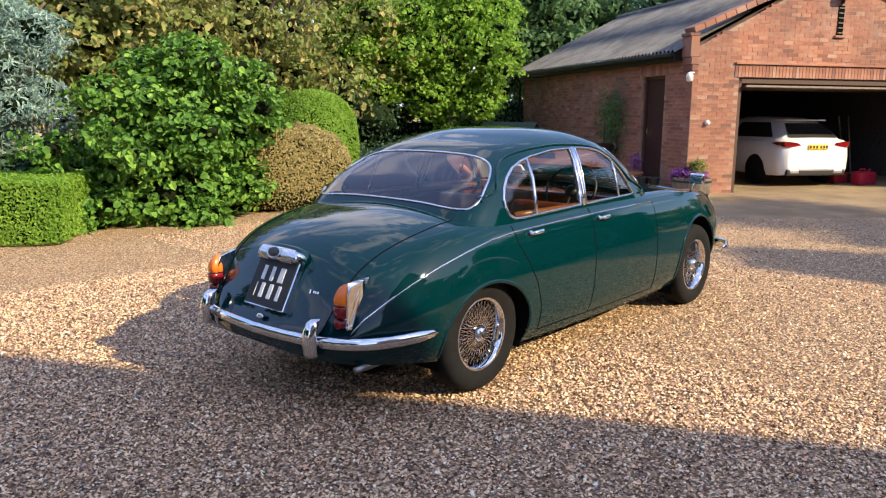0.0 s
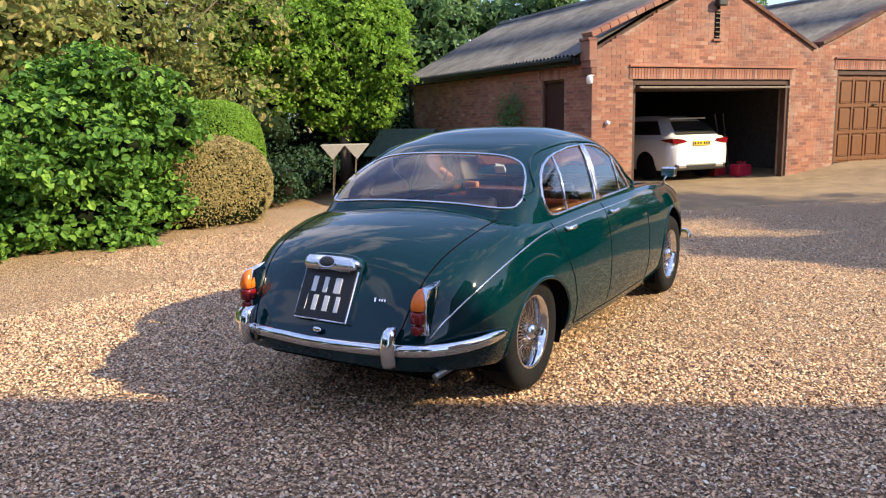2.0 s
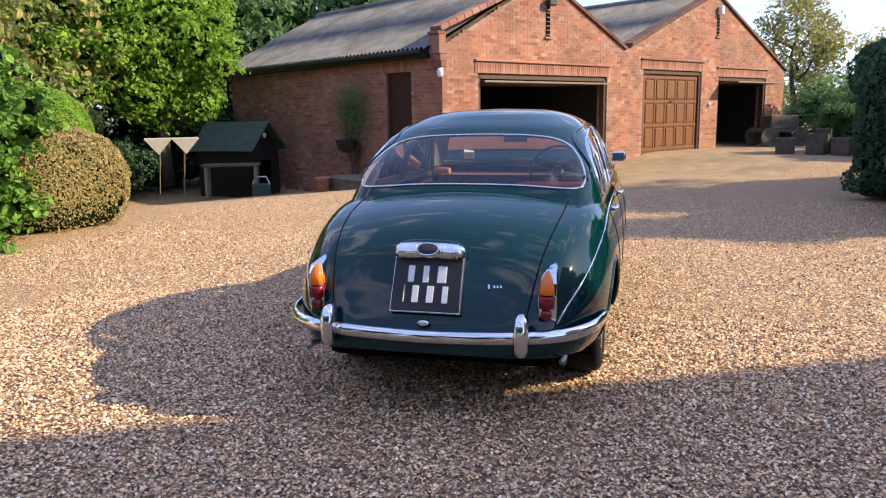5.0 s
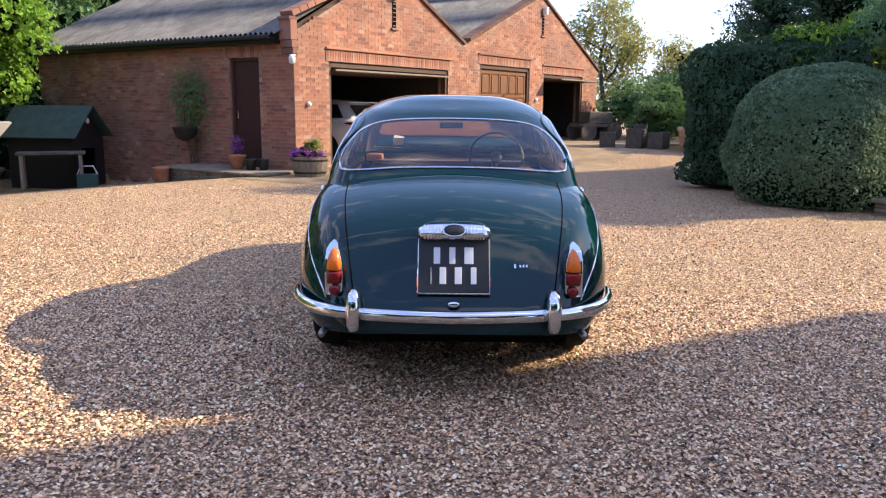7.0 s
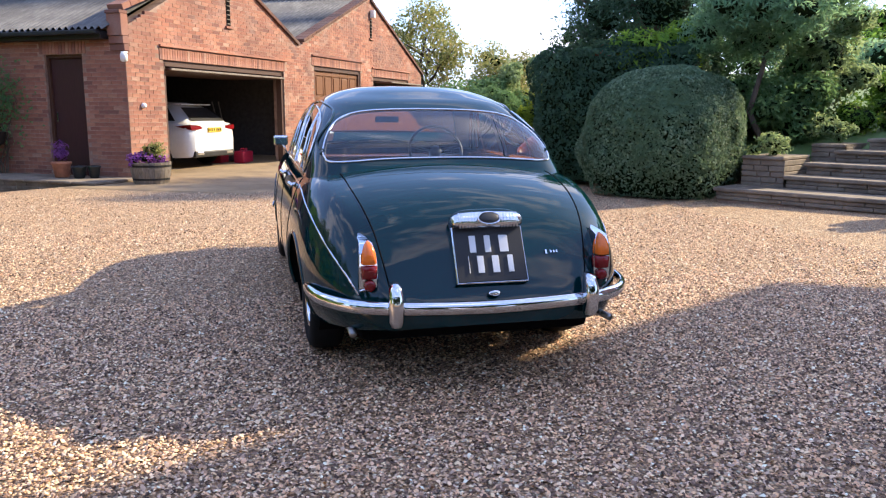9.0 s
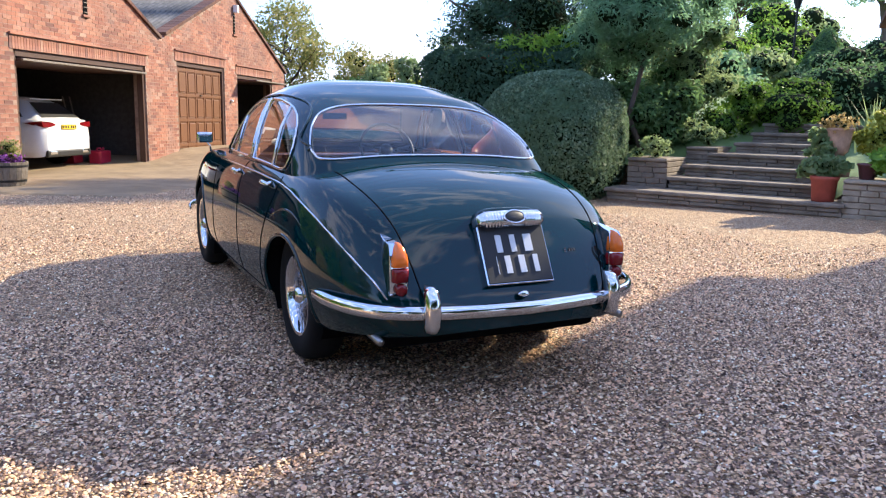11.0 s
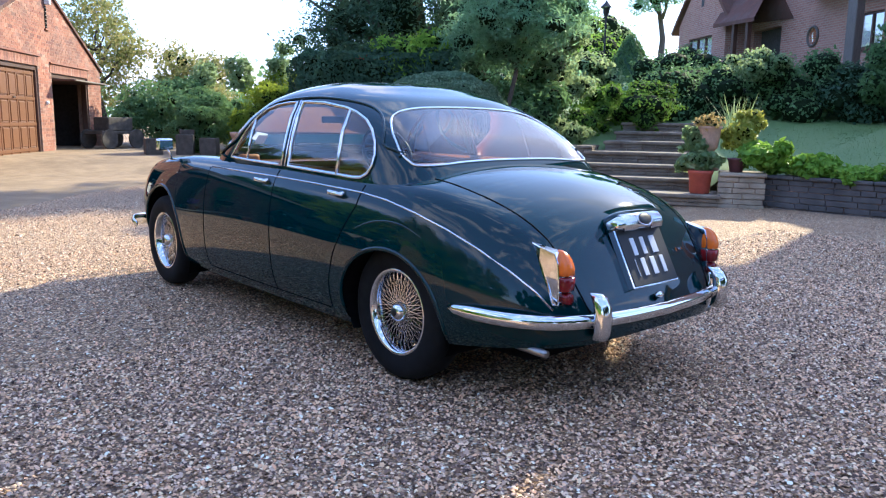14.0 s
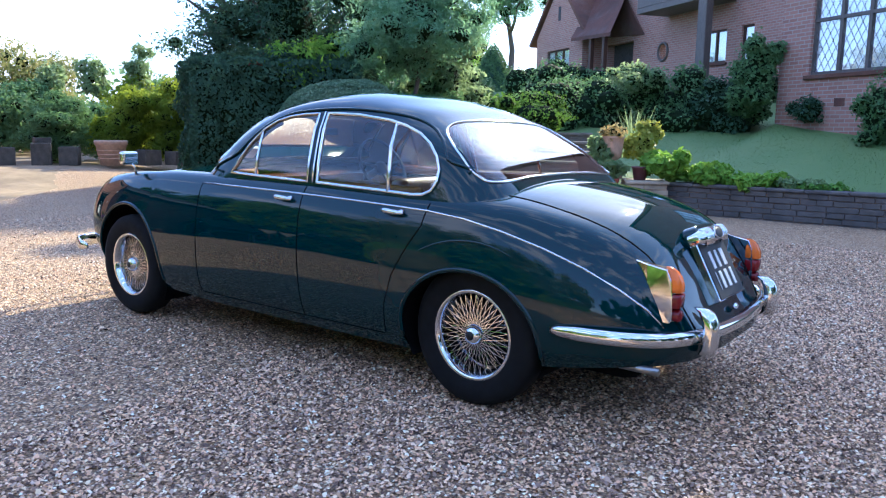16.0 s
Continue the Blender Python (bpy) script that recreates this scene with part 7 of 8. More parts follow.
for u, v, s in ((-0.35, 0.55, 0.11), (-0.5, 0.75, 0.13)):
    pot("dark_pot", "small dark glazed pot on the platform", pose(*gpt(u, v), 0.062), s, 0.22, plain("dark_glaze", (0.015, 0.02, 0.02), 0.3), group="dark pots by the door")
bx, by = -2.62, 10.28
brl = thing("half_barrel", "weathered oak half barrel with iron hoops", "planter", pose(bx, by, 0.0))
for i in range(22):
    a = 2 * math.pi * i / 22
    bm = bmesh.new()
    rr = []
    for z, r in ((0.0, 0.29), (0.12, 0.315), (0.24, 0.335), (0.38, 0.345)):
        w = r * math.pi / 22 * 0.96
        rr.append([bm.verts.new((r + dx, sx * w, z)) for dx, sx in ((0, -1), (0, 1), (-0.03, 1), (-0.03, -1))])
    for A, B in zip(rr, rr[1:]):
        for j in range(4):
            bm.faces.new((A[j], A[(j + 1) % 4], B[(j + 1) % 4], B[j]))
    bm.faces.new(rr[0][::-1]), bm.faces.new(rr[-1])
    bmesh.ops.rotate(bm, cent=(0, 0, 0), matrix=Matrix.Rotation(a, 3, "Z"), verts=bm.verts[:])
    part("stave", bm, WEATHERED, brl)
for z, r in ((0.07, 0.312), (0.30, 0.348)):
    part("hoop", lathe(bmesh.new(), [(r, z), (r + 0.004, z + 0.035)], 28, caps=False), BLACKPAINT, brl)
part("soil", lathe(bmesh.new(), [(0.31, 0.34), (0.01, 0.36)], 20), SOIL, brl)
planting("barrel_flowers", "purple flowers over the barrel edge", (bx - 0.05, by, 0.44), (0.40, 0.40, 0.14), 700, 0.05, PETAL_PURPLE, 72, "flowers", 0.8)
planting("barrel_shrub", "rounded green shrub in the barrel", (bx + 0.08, by + 0.05, 0.60), (0.24, 0.24, 0.2), 900, 0.045, LEAF_OLIVE, 73)

# right of the garages: yew, topiary and conifers above the steps
clipped("yew_hedge", "tall dark clipped yew hedge", "hedge", pose(6.67, 10.1, 0.05, 0, 0, 53), (5.2, 2.9, 2.36), 60000, 0.07, LEAF_YEW, 80, 0.22)
clipped("topiary_dome", "large clipped topiary dome with small leaves beside the steps", "topiary", pose(5.32, 6.66, 0.02, 0, 0, 30), (2.2, 2.2, 1.95), 62000, 0.052, LEAF_HEBE, 81, 0.07, "dome")
tree("yew_tree", "big dark yew tree behind the hedge", (7.6, 10.4, 0.3), 6, ((7.5, 10.6, 3.5), (2.6, 2.6, 2.5)), 40000, 0.10, LEAF_YEW, 0.22, 50, 82, 0.34, 0.35, 0.8, lump_r=(0.16, 0.30), spray=10, spread=0.16)
tree("pine_tree", "small bushy pine with a bare trunk", (7.1, 6.5, 0.6), 4, ((7.05, 6.65, 3.1), (1.25, 1.25, 1.05)), 20000, 0.10, LEAF_PINE, 0.055, 30, 84, 0.45, 0.26, 0.7, spray=14, spread=0.10)
shrub("sumac_shrub", "light green feathery shrub with reddish tips", "shrub", (6.1, 8.5, 2.35), (0.9, 1.2, 0.5), 3200, 0.13, LEAF_BRIGHT, 14, 85, LEAF_YEW, 0.5, 0.3, 0.7)
shrub("red_shrub", "reddish leaved sprays in the hedge", "shrub", (5.6, 8.7, 2.3), (0.5, 0.5, 0.3), 500, 0.10, leafy("red_leaf", (0.15, 0.03, 0.02), (0.28, 0.06, 0.04), (0.35, 0.18, 0.07)), 6, 86, LEAF_YEW, 0.4, 0.35, 0.8)
shrub("laurel_shrub", "glossy dark laurel below the pine", "shrub", (7.75, 7.2, 1.35), (0.95, 1.15, 0.95), 7000, 0.12, LEAF_DARK, 16, 87, LEAF_YEW, 0.6, 0.4, 0.6)
shrub("variegated_shrub", "pale feathery shrub beside the pine", "shrub", (8.75, 7.35, 2.15), (0.8, 0.8, 1.1), 7500, 0.10, LEAF_IVY, 18, 88, LEAF_DARK, 0.55, 0.35, 0.7)
planting("planter_flowers", "pale flowering plant in the stone planter", (6.35, 5.45, 0.86), (0.34, 0.34, 0.2), 700, 0.07, LEAF_IVY, 89, "plant", 0.35)
planting("planter_flowers", "pale green plants in the upper planter", (7.75, 5.9, 1.05), (0.4, 0.4, 0.22), 900, 0.07, LEAF_IVY, 90, "plant", 0.4)
shrub("box_ball", "low rounded green bush above the steps", "shrub", (9.6, 5.7, 1.55), (0.85, 0.85, 0.42), 4200, 0.06, LEAF_BOX, 14, 91, LEAF_DARK, 0.75)
shrub("box_ball", "low dark green bush beside the upper planter", "shrub", (8.7, 6.5, 1.2), (0.6, 0.6, 0.42), 3000, 0.06, LEAF_BOX, 12, 93, LEAF_DARK, 0.7)
shrub("border_shrub", "yellow-green border plants above the steps", "shrub", (10.3, 7.1, 1.6), (1.0, 0.9, 0.35), 3800, 0.08, LEAF_BOX, 14, 92, LEAF_DARK, 0.6)
# hedges behind the lawn
for i, (x, y, z, sx, sy, sz, mt) in enumerate(((12.2, 6.3, 1.75, 1.5, 1.1, 0.75, LEAF_DARK), (13.2, 4.6, 1.8, 1.2, 1.1, 0.8, LEAF_DARK), (13.6, 3.2, 1.85, 1.1, 0.9, 0.75, LEAF_YEW), (14.6, 7.4, 2.15, 1.6, 1.3, 0.7, LEAF_DARK), (17.0, 9.2, 2.5, 1.8, 1.5, 0.7, LEAF_DARK))):
    shrub("garden_hedge", "dark loosely clipped hedge behind the lawn", "hedge", (x, y, z), (sx, sy, sz), 7500, 0.085, mt, 22, 100 + i, LEAF_YEW, 0.75, group="hedges behind the lawn", lump_r=(0.3, 0.45))
shrub("silver_shrub", "pale sunlit shrub above the dark hedge", "shrub", (12.3, 4.9, 2.35), (0.8, 0.65, 0.32), 3000, 0.075, LEAF_IVY, 12, 110, LEAF_DARK, 0.6)
shrub("ivy_column", "ivy climbing the corner of the house", "climber", (13.0, 2.6, 2.45), (0.55, 0.55, 1.15), 6500, 0.085, LEAF_DARK, 18, 111, LEAF_YEW, 0.7)
shrub("wall_shrub", "tall dark shrub against the house wall", "shrub", (11.25, 0.1, 1.65), (0.42, 0.42, 0.85), 2600, 0.07, LEAF_DARK, 12, 114, None, 0.7)
shrub("wall_shrub", "small dark shrub below the house window", "shrub", (12.6, 1.4, 1.75), (0.5, 0.5, 0.4), 1600, 0.07, LEAF_YEW, 8, 112, None, 0.7)
cone = thing("cone_conifer", "neat dark cone-shaped conifer", "tree")
rng = np.random.default_rng(113)
k = 9000
t = 1 - np.sqrt(rng.random(k))
a = rng.uniform(0, 2 * math.pi, k)
r = (1.25 * (1 - t) ** 0.8 + 0.03) * (1 + 0.1 * np.sin(9 * a + t * 20))
p = np.stack([23.7 + r * np.cos(a), 16.07 + r * np.sin(a), 2.2 + 2.65 * t], 1)
n = np.stack([np.cos(a), np.sin(a), 0.3 + 0 * a], 1)
part("foliage", leaf_mesh("foliage", p, n, 0.13, LEAF_DARK, 0.5, 0.4, rng), None, cone)
part("foliage_core", lathe(bmesh.new(), [(1.15, 2.2), (0.95, 2.9), (0.6, 3.8), (0.05, 4.75)], 20, "Z", pose(23.7, 16.07, 0)), LEAF_YEW, cone)
for i, (x, y, z, sx, sz, mt) in enumerate(((20.5, 18.5, 3.2, 2.6, 1.5, LEAF_BRIGHT), (27.0, 22.0, 4.2, 3.2, 2.2, LEAF_BRIGHT), (17.0, 14.0, 2.6, 1.8, 0.9, LEAF_IVY), (31.0, 24.0, 5.0, 3.6, 2.6, LEAF_IVY), (14.5, 13.0, 2.0, 1.9, 1.0, LEAF_PINE), (24.0, 28.0, 4.6, 4.0, 2.4, LEAF_PINE))):
    shrub("garden_shrub", "mixed shrubs climbing the far bank", "shrub", (x, y, z), (sx, sx, sz), 6000, 0.16, mt, 18, 120 + i, LEAF_DARK, 0.65, group="shrubs on the far bank")
for i, (x, y, h) in enumerate(((36.0, 32.0, 13.0), (44.0, 28.0, 14.0), (40.0, 44.0, 15.0))):
    tree("scots_pine", "tall distant pine with a bare trunk", (x, y, 2.5), h, ((x, y, h - 3.0), (3.2, 3.2, 2.4)), 7000, 0.34, LEAF_PINE, 0.3, 22, 130 + i, 0.4, 0.2, 0.9, "distant pines")

# lamp post, urn and pots by the steps
lp = thing("lamp_post", "black garden lamp post with a lantern", "lamp post", pose(21.95, 16.05, 2.2))
part("post", tube(bmesh.new(), [(0, 0, 0), (0, 0, 3.1)], 0.04, 10), BLACKPAINT, lp)
part("lantern", lathe(bmesh.new(), [(0.08, 3.1), (0.16, 3.42), (0.24, 3.44), (0.06, 3.62), (0.02, 3.7)], 8), BLACKPAINT, lp)
um = pose(7.33, 3.05, 0.56) @ Matrix.Diagonal((0.60, 0.60, 0.92, 1))
urn = thing("stone_urn", "pale stone urn on a square base", "urn", um)
part("urn_base", boxed(-0.2, 0.2, -0.2, 0.2, 0, 0.16, 0.015), PALECLAY, urn)
part("urn_stem", lathe(bmesh.new(), [(0.16, 0.16), (0.09, 0.22), (0.09, 0.28), (0.14, 0.32)], 20), PALECLAY, urn, smooth=True)
part("urn_bowl", lathe(bmesh.new(), [(0.13, 0.31), (0.20, 0.36), (0.235, 0.52), (0.25, 0.64), (0.28, 0.66), (0.28, 0.69), (0.24, 0.69), (0.22, 0.6)], 28), PALECLAY, urn, smooth=True)
part("soil", lathe(bmesh.new(), [(0.23, 0.64), (0.01, 0.66)], 16), SOIL, urn)
planting("urn_flowers", "pink and yellow flowers in the stone urn", (7.3, 3.05, 1.27), (0.22, 0.22, 0.14), 420, 0.05, leafy("peach_petal", (0.20, 0.20, 0.05), (0.42, 0.32, 0.10), (0.6, 0.42, 0.2)), 140, "flowers")
planting("yellow_bush", "yellow-green flowering bush behind the urn", (7.72, 2.75, 1.08), (0.30, 0.30, 0.36), 1400, 0.075, PETAL_YELLOW, 141, "shrub", 0.55)
ir = thing("iris_clump", "clump of long upright sword leaves", "plant")
rng = np.random.default_rng(142)
V, F = [], []
for i in range(46):
    b = Vector((8.07 + rng.normal(0, 0.08), 3.1 + rng.normal(0, 0.08), 0.85))
    a, l = rng.uniform(0, 2 * math.pi), rng.uniform(0.6, 1.0)
    d = Vector((math.cos(a), math.sin(a), 0)) * l * rng.uniform(0.1, 0.5)
    s_ = Vector((-math.sin(a), math.cos(a), 0)) * 0.016
    k = len(V)
    for t in (0, 0.5, 1.0):
        q = b + d * t * t + Vector((0, 0, l * (t - 0.15 * t * t)))
        V += [tuple(q - s_ * (1.05 - t)), tuple(q + s_ * (1.05 - t))]
    F += [(k, k + 1, k + 3, k + 2), (k + 2, k + 3, k + 5, k + 4)]
part("foliage", arrays("foliage", V, F, LEAF_IVY), None, ir)
pot("red_pot", "bright terracotta pot on the bottom step", SM @ pose(2.88, 0.24, 0.25), 0.17, 0.33, plain("red_terracotta", (0.42, 0.085, 0.05), 0.6, vary=0.15), 0.8)
q = SM @ Vector((2.85, 0.28, 0.78))
planting("potted_hosta", "broad pale-edged leaves in the red pot", (q.x, q.y, 0.72), (0.32, 0.32, 0.16), 420, 0.13, LEAF_IVY, 143, "plant", 0.7)
planting("potted_shrub", "grey-green shrub behind the red pot", (q.x + 0.25, q.y + 0.2, 0.98), (0.26, 0.26, 0.26), 900, 0.08, LEAF_IVY, 144, "plant", 0.6)
q = SM @ Vector((3.35, 0.3, 0.56))
pot("plum_pot", "small plum-brown pot on the pier", pose(q.x, q.y, 0.56), 0.12, 0.2, plain("plum_glaze", (0.10, 0.03, 0.03), 0.5))
for i, (x, y, z, sx, sy, sz, k, mt, lf) in enumerate(((7.5, 2.35, 0.80, 0.42, 0.4, 0.2, 1500, LEAF_BRIGHT, 0.13), (7.75, 1.8, 0.66, 0.4, 0.5, 0.16, 1300, LEAF_BRIGHT, 0.11), (7.72, 1.15, 0.62, 0.30, 0.6, 0.12, 1100, LEAF_BRIGHT, 0.09), (7.70, 0.55, 0.60, 0.25, 0.5, 0.09, 800, LEAF_IVY, 0.08), (7.70, 0.2, 0.57, 0.18, 0.5, 0.06, 500, LEAF_HAZEL, 0.07))):
    planting("trailing_plant", "leafy plants spilling over the low wall", (x, y, z), (sx, sy, sz), k, lf, mt, 150 + i, "plant", 0.7)

# troughs, cart and the big pot by the far yard edge
zf = 0.30
big = pot("big_terracotta_pot", "large ribbed terracotta pot on the yard", pose(6.15, 15.05, zf), 0.36, 0.58, PALECLAY, 0.68, 0.03)
for z in (0.15, 0.24, 0.33):
    part("rib", lathe(bmesh.new(), [(0.26 + z * 0.16, z), (0.275 + z * 0.16, z + 0.015), (0.265 + z * 0.16, z + 0.03)], 28, caps=False), PALECLAY, big, smooth=True)
for i, (x, y, w, d, h, mt) in enumerate(((5.5, 15.7, 0.55, 0.4, 0.42, OLDTROUGH), (4.95, 15.9, 0.45, 0.4, 0.5, OLDTROUGH), (5.25, 16.5, 0.9, 0.35, 0.62, OLDTROUGH), (4.3, 16.3, 0.5, 0.4, 0.4, OLDTROUGH), (6.95, 14.8, 0.5, 0.4, 0.36, OLDTROUGH), (7.5, 14.5, 0.45, 0.35, 0.33, OLDTROUGH))):
    o = thing("stone_trough", "weathered trough planter at the yard edge", "trough", pose(x, y, zf, 0, 0, 55 + 7 * i), "troughs at the yard edge")
    bm = bmesh.new()
    for q0, q1, r0, r1 in ((-w / 2, w / 2, -d / 2, -d / 2 + 0.05), (-w / 2, w / 2, d / 2 - 0.05, d / 2), (-w / 2, -w / 2 + 0.05, -d / 2 + 0.05, d / 2 - 0.05), (w / 2 - 0.05, w / 2, -d / 2 + 0.05, d / 2 - 0.05)):
        box(bm, q0, q1, r0, r1, 0, h, 0.006)
    part("trough_body", bm, mt, o)
    part("soil", boxed(-w / 2 + 0.05, w / 2 - 0.05, -d / 2 + 0.05, d / 2 - 0.05, 0.0, h - 0.06), SOIL, o)
crt = thing("planter_cart", "old wooden cart planter with solid wheels", "cart", pose(4.75, 20.6, zf, 0, 0, 25))
part("cart_bed", boxed(-0.7, 0.7, -0.35, 0.35, 0.42, 0.52, 0.01), OLDTROUGH, crt)
part("planter_box", boxed(-0.4, 0.5, -0.3, 0.3, 0.52, 0.9, 0.02), OLDTROUGH, crt)
for x in (-0.5, 0.5):
    for y in (-0.42, 0.42):
        part("cart_wheel", lathe(bmesh.new(), [(0.03, -0.03), (0.28, -0.03), (0.28, 0.03), (0.03, 0.03)], 24, "Y", pose(x, y, 0.28)), OLDTROUGH, crt)
for i, (x, y, z, s, sz, mt) in enumerate(((7.15, 15.95, 1.3, 0.85, 1.0, LEAF_GOLD), (5.9, 16.9, 1.2, 0.9, 0.95, LEAF_DARK), (8.2, 15.3, 1.35, 0.85, 1.05, LEAF_GOLD), (7.0, 17.8, 1.1, 0.8, 0.8, LEAF_DARK))):
    shrub("golden_conifer" if mt is LEAF_GOLD else "yard_shrub", "golden-green feathery conifer at the yard edge" if mt is LEAF_GOLD else "dark green shrub at the yard edge", "conifer" if mt is LEAF_GOLD else "shrub", (x, y, z), (s, s, sz), 14000, 0.10, mt, 26, 160 + i, LEAF_DARK, 0.5, 0.3, 0.7)
for i, (x, y, z, s, sz, mt) in enumerate(((7.0, 22.0, 1.5, 1.8, 1.2, LEAF_DARK), (10.5, 19.5, 1.5, 2.0, 1.2, LEAF_GOLD), (9.0, 25.0, 2.0, 2.0, 1.8, LEAF_OLIVE), (13.0, 22.0, 1.9, 2.0, 1.5, LEAF_DARK))):
    shrub("hedgerow_shrub", "sunlit hedgerow shrub behind the yard", "shrub", (x, y, z), (s, s, sz), 11000, 0.13, mt, 24, 170 + i, LEAF_DARK, 0.3, group="hedgerow behind the yard")
for i, (x, y, h) in enumerate(((9.0, 21.0, 3.4), (10.0, 20.0, 3.5), (11.3, 19.0, 3.4), (8.2, 22.0, 3.2), (12.4, 17.6, 3.5))):
    shrub("young_poplar", "pale green poplar shoots above the hedge", "tree", (x, y, h - 0.75), (0.55, 0.55, 0.85), 1600, 0.13, LEAF_IVY, 10, 180 + i, None, 0.3, group="poplar shoots")
tree("crab_apple_tree", "airy tree with sparse bronze-green leaves behind the garage", (6.1, 25.2, 0.3), 6, ((6.0, 25.4, 3.5), (1.55, 1.55, 2.1)), 7000, 0.14, LEAF_OLIVE, 0.12, 36, 190, 0, 0.5, 0.8)
# far woods on the rise
rng = np.random.default_rng(200)
cs, rs_ = [], []
for i in range(70):
    a = math.radians(rng.uniform(-40, 70))
    d = rng.uniform(90, 170)
    cs.append((d * math.sin(a), d * math.cos(a), rng.uniform(1.5, 4.0)))
    rs_.append((rng.uniform(6, 11), rng.uniform(6, 11), rng.uniform(3, 5.5)))
p, n = blob_points(26000, cs, rs_, rng, 0.4, 0.2)
fw = tagged(new("far_woods", leaf_mesh("far_woods", p, n, 0.9, LEAF_DARK, 0.7, 0.7, rng)), "hazy green woods on the skyline", "woods", kind="stuff")

# ---- the brick house above the lawn: s along its front, n out of it ----
HS, HN = Vector((0.563, 0.826, 0)).normalized(), Vector((-0.826, 0.563, 0)).normalized()
HM = Matrix(((HS.x, HN.x, 0, 0), (HS.y, HN.y, 0, 0), (0, 0, 1, 0), (0, 0, 0, 1)))
house = thing("brick_house", "red brick house with tiled roofs and leaded windows", "house", HM)


def prism(pts, n0, n1, axis="s"):
    """A solid from an outline in the s-z plane, between two depths."""
    bm = bmesh.new()
    A = [bm.verts.new((s, n0, z)) for s, z in pts]
    B = [bm.verts.new((s, n1, z)) for s, z in pts]
    bm.faces.new(A), bm.faces.new(B[::-1])
    for i in range(len(pts)):
        j = (i + 1) % len(pts)
        bm.faces.new((A[i], B[i], B[j], A[j]))
    bmesh.ops.recalc_face_normals(bm, faces=bm.faces[:])
    return bm


def holed_wall(s0, s1, z0, z1, n, holes, t=0.3):
    """A front wall with window openings cut through."""
    bm = bmesh.new()
    ss = sorted({s0, s1, *[h[0] for h in holes], *[h[1] for h in holes]})
    zz = sorted({z0, z1, *[h[2] for h in holes], *[h[3] for h in holes]})
    for a, b in zip(ss, ss[1:]):
        for c, d in zip(zz, zz[1:]):
            m, k = (a + b) / 2, (c + d) / 2
            if not any(h[0] < m < h[1] and h[2] < k < h[3] for h in holes):
                box(bm, a, b, n - t, n, c, d)
    return bm


LEADGREY = plain("grey_lead", (0.16, 0.17, 0.19), 0.6)
PANE_WHITE = plain("pane_backing_white", (0.78, 0.80, 0.84), 0.9, vary=0.05, bump=0)
OLDWOOD = wood_mat("greyed_brown_timber", (0.075, 0.06, 0.05), (0.13, 0.105, 0.09))


def window(s0, s1, z0, z1, n, lights, transom=None, leaded=False, mat=FRAMEWOOD):
    w = new("window")
    w.parent = house
    part("window_sill", boxed(s0 - 0.08, s1 + 0.08, n - 0.2, n + 0.06, z0 - 0.08, z0, 0.01), ROOFTILE, w)
    fr = bmesh.new()
    for k in range(lights + 1):
        s = s0 + (s1 - s0) * k / lights
        box(fr, max(s0, s - 0.035), min(s1, s + 0.035), n - 0.14, n - 0.06, z0, z1)
    for z in (z0 + 0.03, z1 - 0.03) + ((transom,) if transom else ()):
        box(fr, s0, s1, n - 0.145, n - 0.055, z - 0.03, z + 0.03)
    part("window_frame", fr, mat, w)
    for k in range(lights):
        a, b = s0 + (s1 - s0) * k / lights + 0.035, s0 + (s1 - s0) * (k + 1) / lights - 0.035
        pb = bmesh.new()
        pb.faces.new([pb.verts.new(q) for q in ((a, n - 0.10, z0 + 0.06), (b, n - 0.10, z0 + 0.06), (b, n - 0.10, z1 - 0.06), (a, n - 0.10, z1 - 0.06))])
        part("pane", pb, HOUSEGLASS, w)
        if leaded:
            bm = bmesh.new()
            step = 0.16
            W_, H_ = b - a, z1 - z0 - 0.12
            for i in range(-8, int((W_ + H_) / step) + 8):
                for sg in (1, -1):
                    # diagonal leads clipped to the light
                    c = i * step if sg > 0 else i * step - H_ * 0.5
                    p0, p1 = [], []
                    t0, t1 = 0.0, 1.0
                    x0 = c - H_ * 0.3 if sg > 0 else c + H_ * 0.8
                    x1 = x0 + sg * H_ * 0.6
                    dx = x1 - x0
                    lo, hi = sorted(((0 - x0) / dx, (W_ - x0) / dx))
                    t0, t1 = max(0, lo), min(1, hi)
                    if t1 - t0 > 0.02:
                        tube(bm, [(a + x0 + dx * t0, n - 0.092, z0 + 0.06 + H_ * t0), (a + x0 + dx * t1, n - 0.092, z0 + 0.06 + H_ * t1)], 0.004, 4)
            tagged(part("leading", bm, LEADGREY, w), kind="stuff")
    # dark box behind the window paints the unlit room
    part("room_shade", boxed(s0, s1, n - 0.9, n - 0.35, z0, z1), SHADE_TONE, w)
    # pale sheet added behind the glass to brighten the panes
    cb = boxed(s0 + 0.02, s1 - 0.02, n - 0.15, n - 0.142, z0, z1)
    part("pane_backing", cb, PANE_WHITE, w)
    return w


# gabled wing
part("wall", holed_wall(23.4, 27.45, 1.5, 5.2, -12.9, [(24.45, 26.45, 3.0, 4.6)]), HOUSEBRICK, house)
part("gable_wall", prism([(23.4, 5.2), (27.45, 5.2), (25.42, 7.3)], -13.2, -12.9), HOUSEBRICK, house)
part("wall", boxed(23.4, 23.7, -20, -13.2, 1.5, 5.2), HOUSEBRICK, house)
part("wall", boxed(27.15, 27.45, -20, -13.2, 1.5, 5.2), HOUSEBRICK, house)
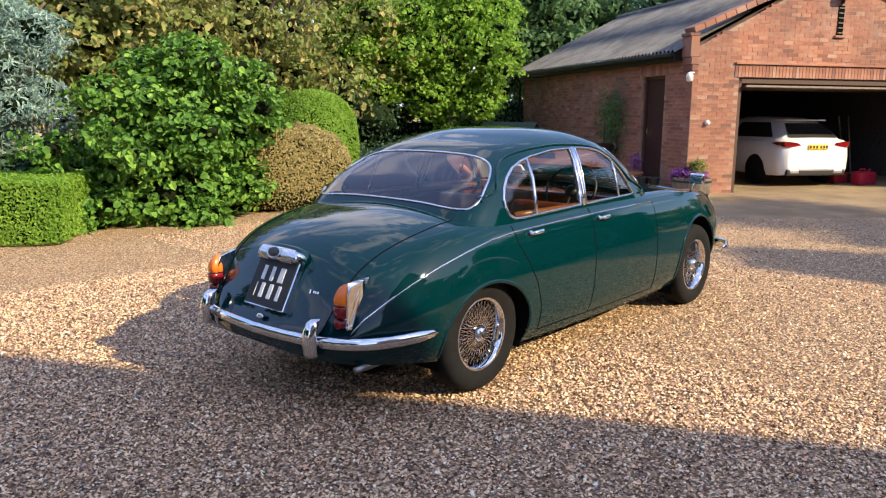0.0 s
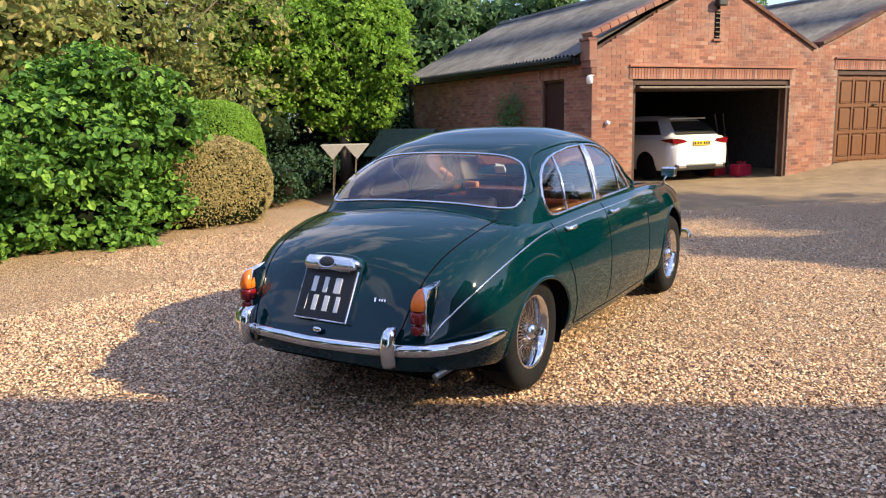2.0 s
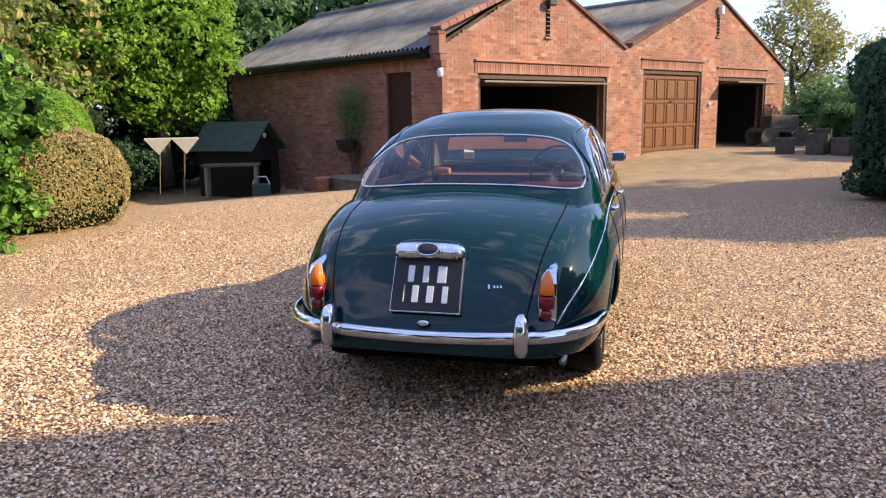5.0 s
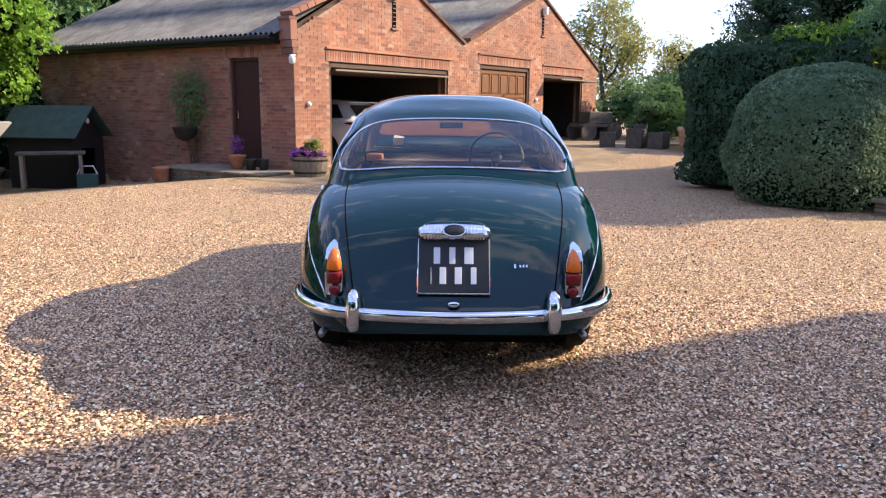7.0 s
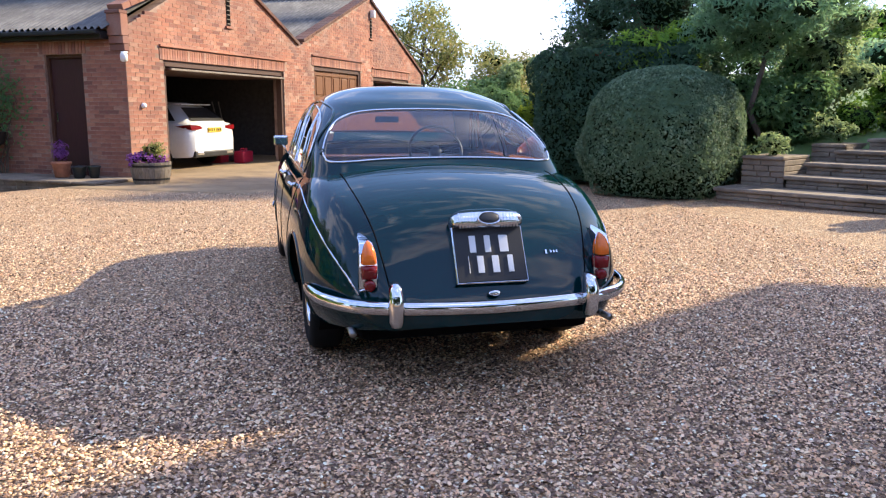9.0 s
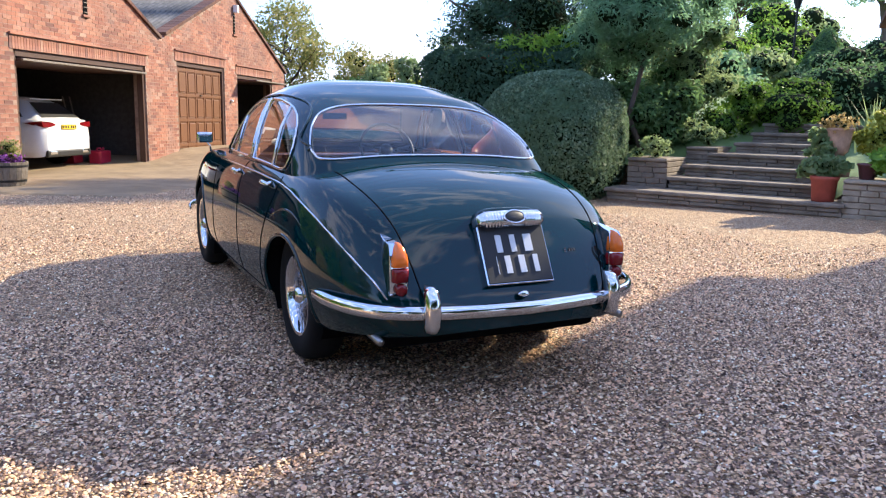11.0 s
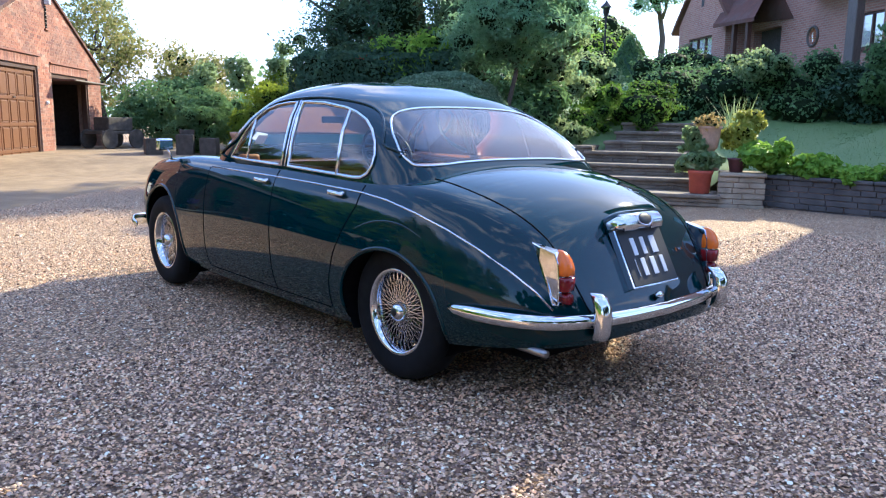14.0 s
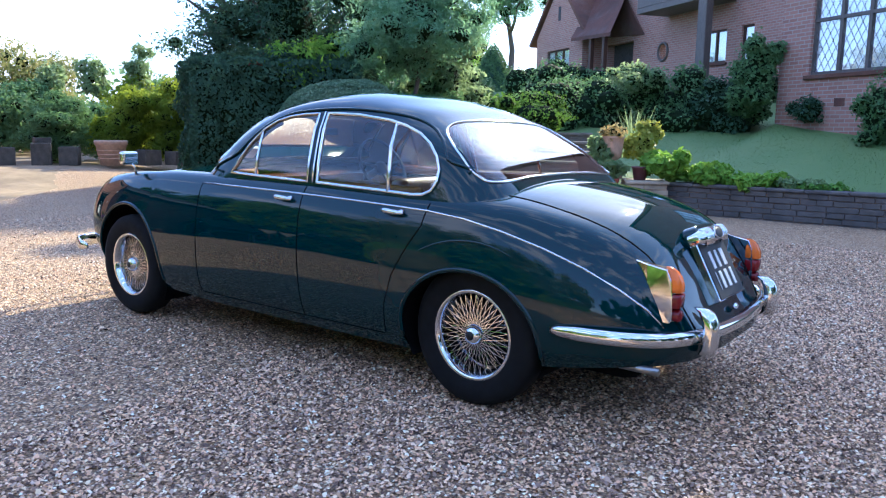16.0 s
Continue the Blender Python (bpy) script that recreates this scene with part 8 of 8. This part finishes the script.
for pts in ([(23.0, 4.9), (25.42, 7.4), (25.42, 7.55), (22.9, 5.0)], [(27.85, 4.9), (27.95, 5.0), (25.42, 7.55), (25.42, 7.4)]):
    part("roof", prism(pts, -20, -12.75), ROOFTILE, house, "brown clay tile roof")
window(24.45, 26.45, 3.0, 4.6, -12.9, 3)
part("slit_window", boxed(25.3, 25.5, -12.9, -12.885, 5.75, 6.3), BLACKPAINT, house)
# main front
part("wall", holed_wall(9.2, 23.4, 1.5, 7.6, -13.9, [(16.28, 17.36, 3.45, 4.45), (15.1, 15.62, 3.4, 4.45), (19.25, 19.8, 3.78, 4.3), (21.4, 23.2, 2.4, 4.6)]), HOUSEBRICK, house)
part("roof", prism([(9.0, 7.5), (23.6, 7.5), (23.6, 7.7), (9.0, 7.7)], -14.5, -13.5), ROOFTILE, house)
bm = bmesh.new()
vs = [bm.verts.new(p) for p in ((9.0, -13.5, 7.6), (27.0, -13.5, 7.6), (27.0, -17.5, 10.6), (9.0, -17.5, 10.6))]
bm.faces.new(vs)
part("roof", bm, ROOFTILE, house)
window(16.28, 17.36, 3.45, 4.45, -13.9, 2)
window(15.1, 15.62, 3.4, 4.45, -13.9, 1)
rw = new("round_window")
rw.parent = house
part("window_frame", tube(bmesh.new(), [(19.525 + 0.27 * math.cos(a), -13.88, 4.04 + 0.30 * math.sin(a)) for a in np.linspace(0, 2 * math.pi, 25)[:-1]], 0.045, 8, True), OLDWOOD, rw, smooth=True)
bm = bmesh.new()
bm.faces.new([bm.verts.new((19.525 + 0.27 * math.cos(a), -13.92, 4.04 + 0.30 * math.sin(a))) for a in np.linspace(0, 2 * math.pi, 25)[:-1]])
part("pane", bm, HOUSEGLASS, rw)
# dark block painted as the shade within the porch
part("porch", boxed(21.4, 23.2, -14.8, -14.2, 2.4, 4.6), SHADE_TONE, house, "recessed porch, its shade painted as a dark block")
part("roof", prism([(20.7, 4.75), (24.3, 4.95), (24.3, 6.4), (22.2, 6.4)], -13.9, -13.85), ROOFTILE, house)
bm = bmesh.new()
vs = [bm.verts.new(p) for p in ((20.7, -12.5, 4.75), (23.6, -12.5, 4.85), (24.6, -13.9, 6.5), (21.9, -13.9, 6.5), (20.7, -12.5, 4.62), (23.6, -12.5, 4.72))]
bm.faces.new((vs[0], vs[1], vs[2], vs[3])), bm.faces.new((vs[4], vs[5], vs[1], vs[0]))
part("porch_roof", bm, ROOFTILE, house, "swept tile porch roof")
for s in (21.35, 22.3):
    part("porch_post", boxed(s - 0.08, s + 0.08, -12.75, -12.6, 2.2, 4.75, 0.01), FRAMEWOOD, house)
part("balcony", boxed(15.9, 19.4, -13.85, -12.7, 5.18, 5.36, 0.01), OLDWOOD, house, "dark timber balcony")
part("balcony_rail", boxed(15.9, 19.4, -12.75, -12.7, 5.36, 6.3, 0.01), OLDWOOD, house)
part("balcony_post", boxed(15.75, 16.15, -12.95, -12.7, 2.0, 6.3, 0.02), OLDWOOD, house)
# wing towards the drive
part("wall", holed_wall(2.0, 9.2, 1.0, 6.3, -9.6, [(5.9, 8.42, 2.4, 4.7)]), HOUSEBRICK, house)
part("wall", boxed(8.9, 9.2, -13.9, -9.9, 1.0, 6.3), HOUSEBRICK, house)
part("wall", boxed(2.0, 2.3, -16, -9.9, 1.0, 6.3), HOUSEBRICK, house)
part("gable_wall", prism([(2.0, 6.3), (9.2, 6.3), (5.6, 9.96)], -9.9, -9.6), HOUSEBRICK, house)
for pts in ([(9.5, 6.12), (9.6, 6.27), (5.6, 10.32), (5.6, 10.12)], [(1.7, 6.12), (5.6, 10.12), (5.6, 10.32), (1.6, 6.27)]):
    part("roof", prism(pts, -18, -9.35), ROOFTILE, house, "brown clay tile roof")
window(5.9, 8.42, 2.4, 4.7, -9.6, 4, 3.42, True, OLDWOOD)
part("air_brick", boxed(7.5, 7.73, -9.6, -9.59, 1.8, 1.95), ROOFTILE, house)
lay_garage()
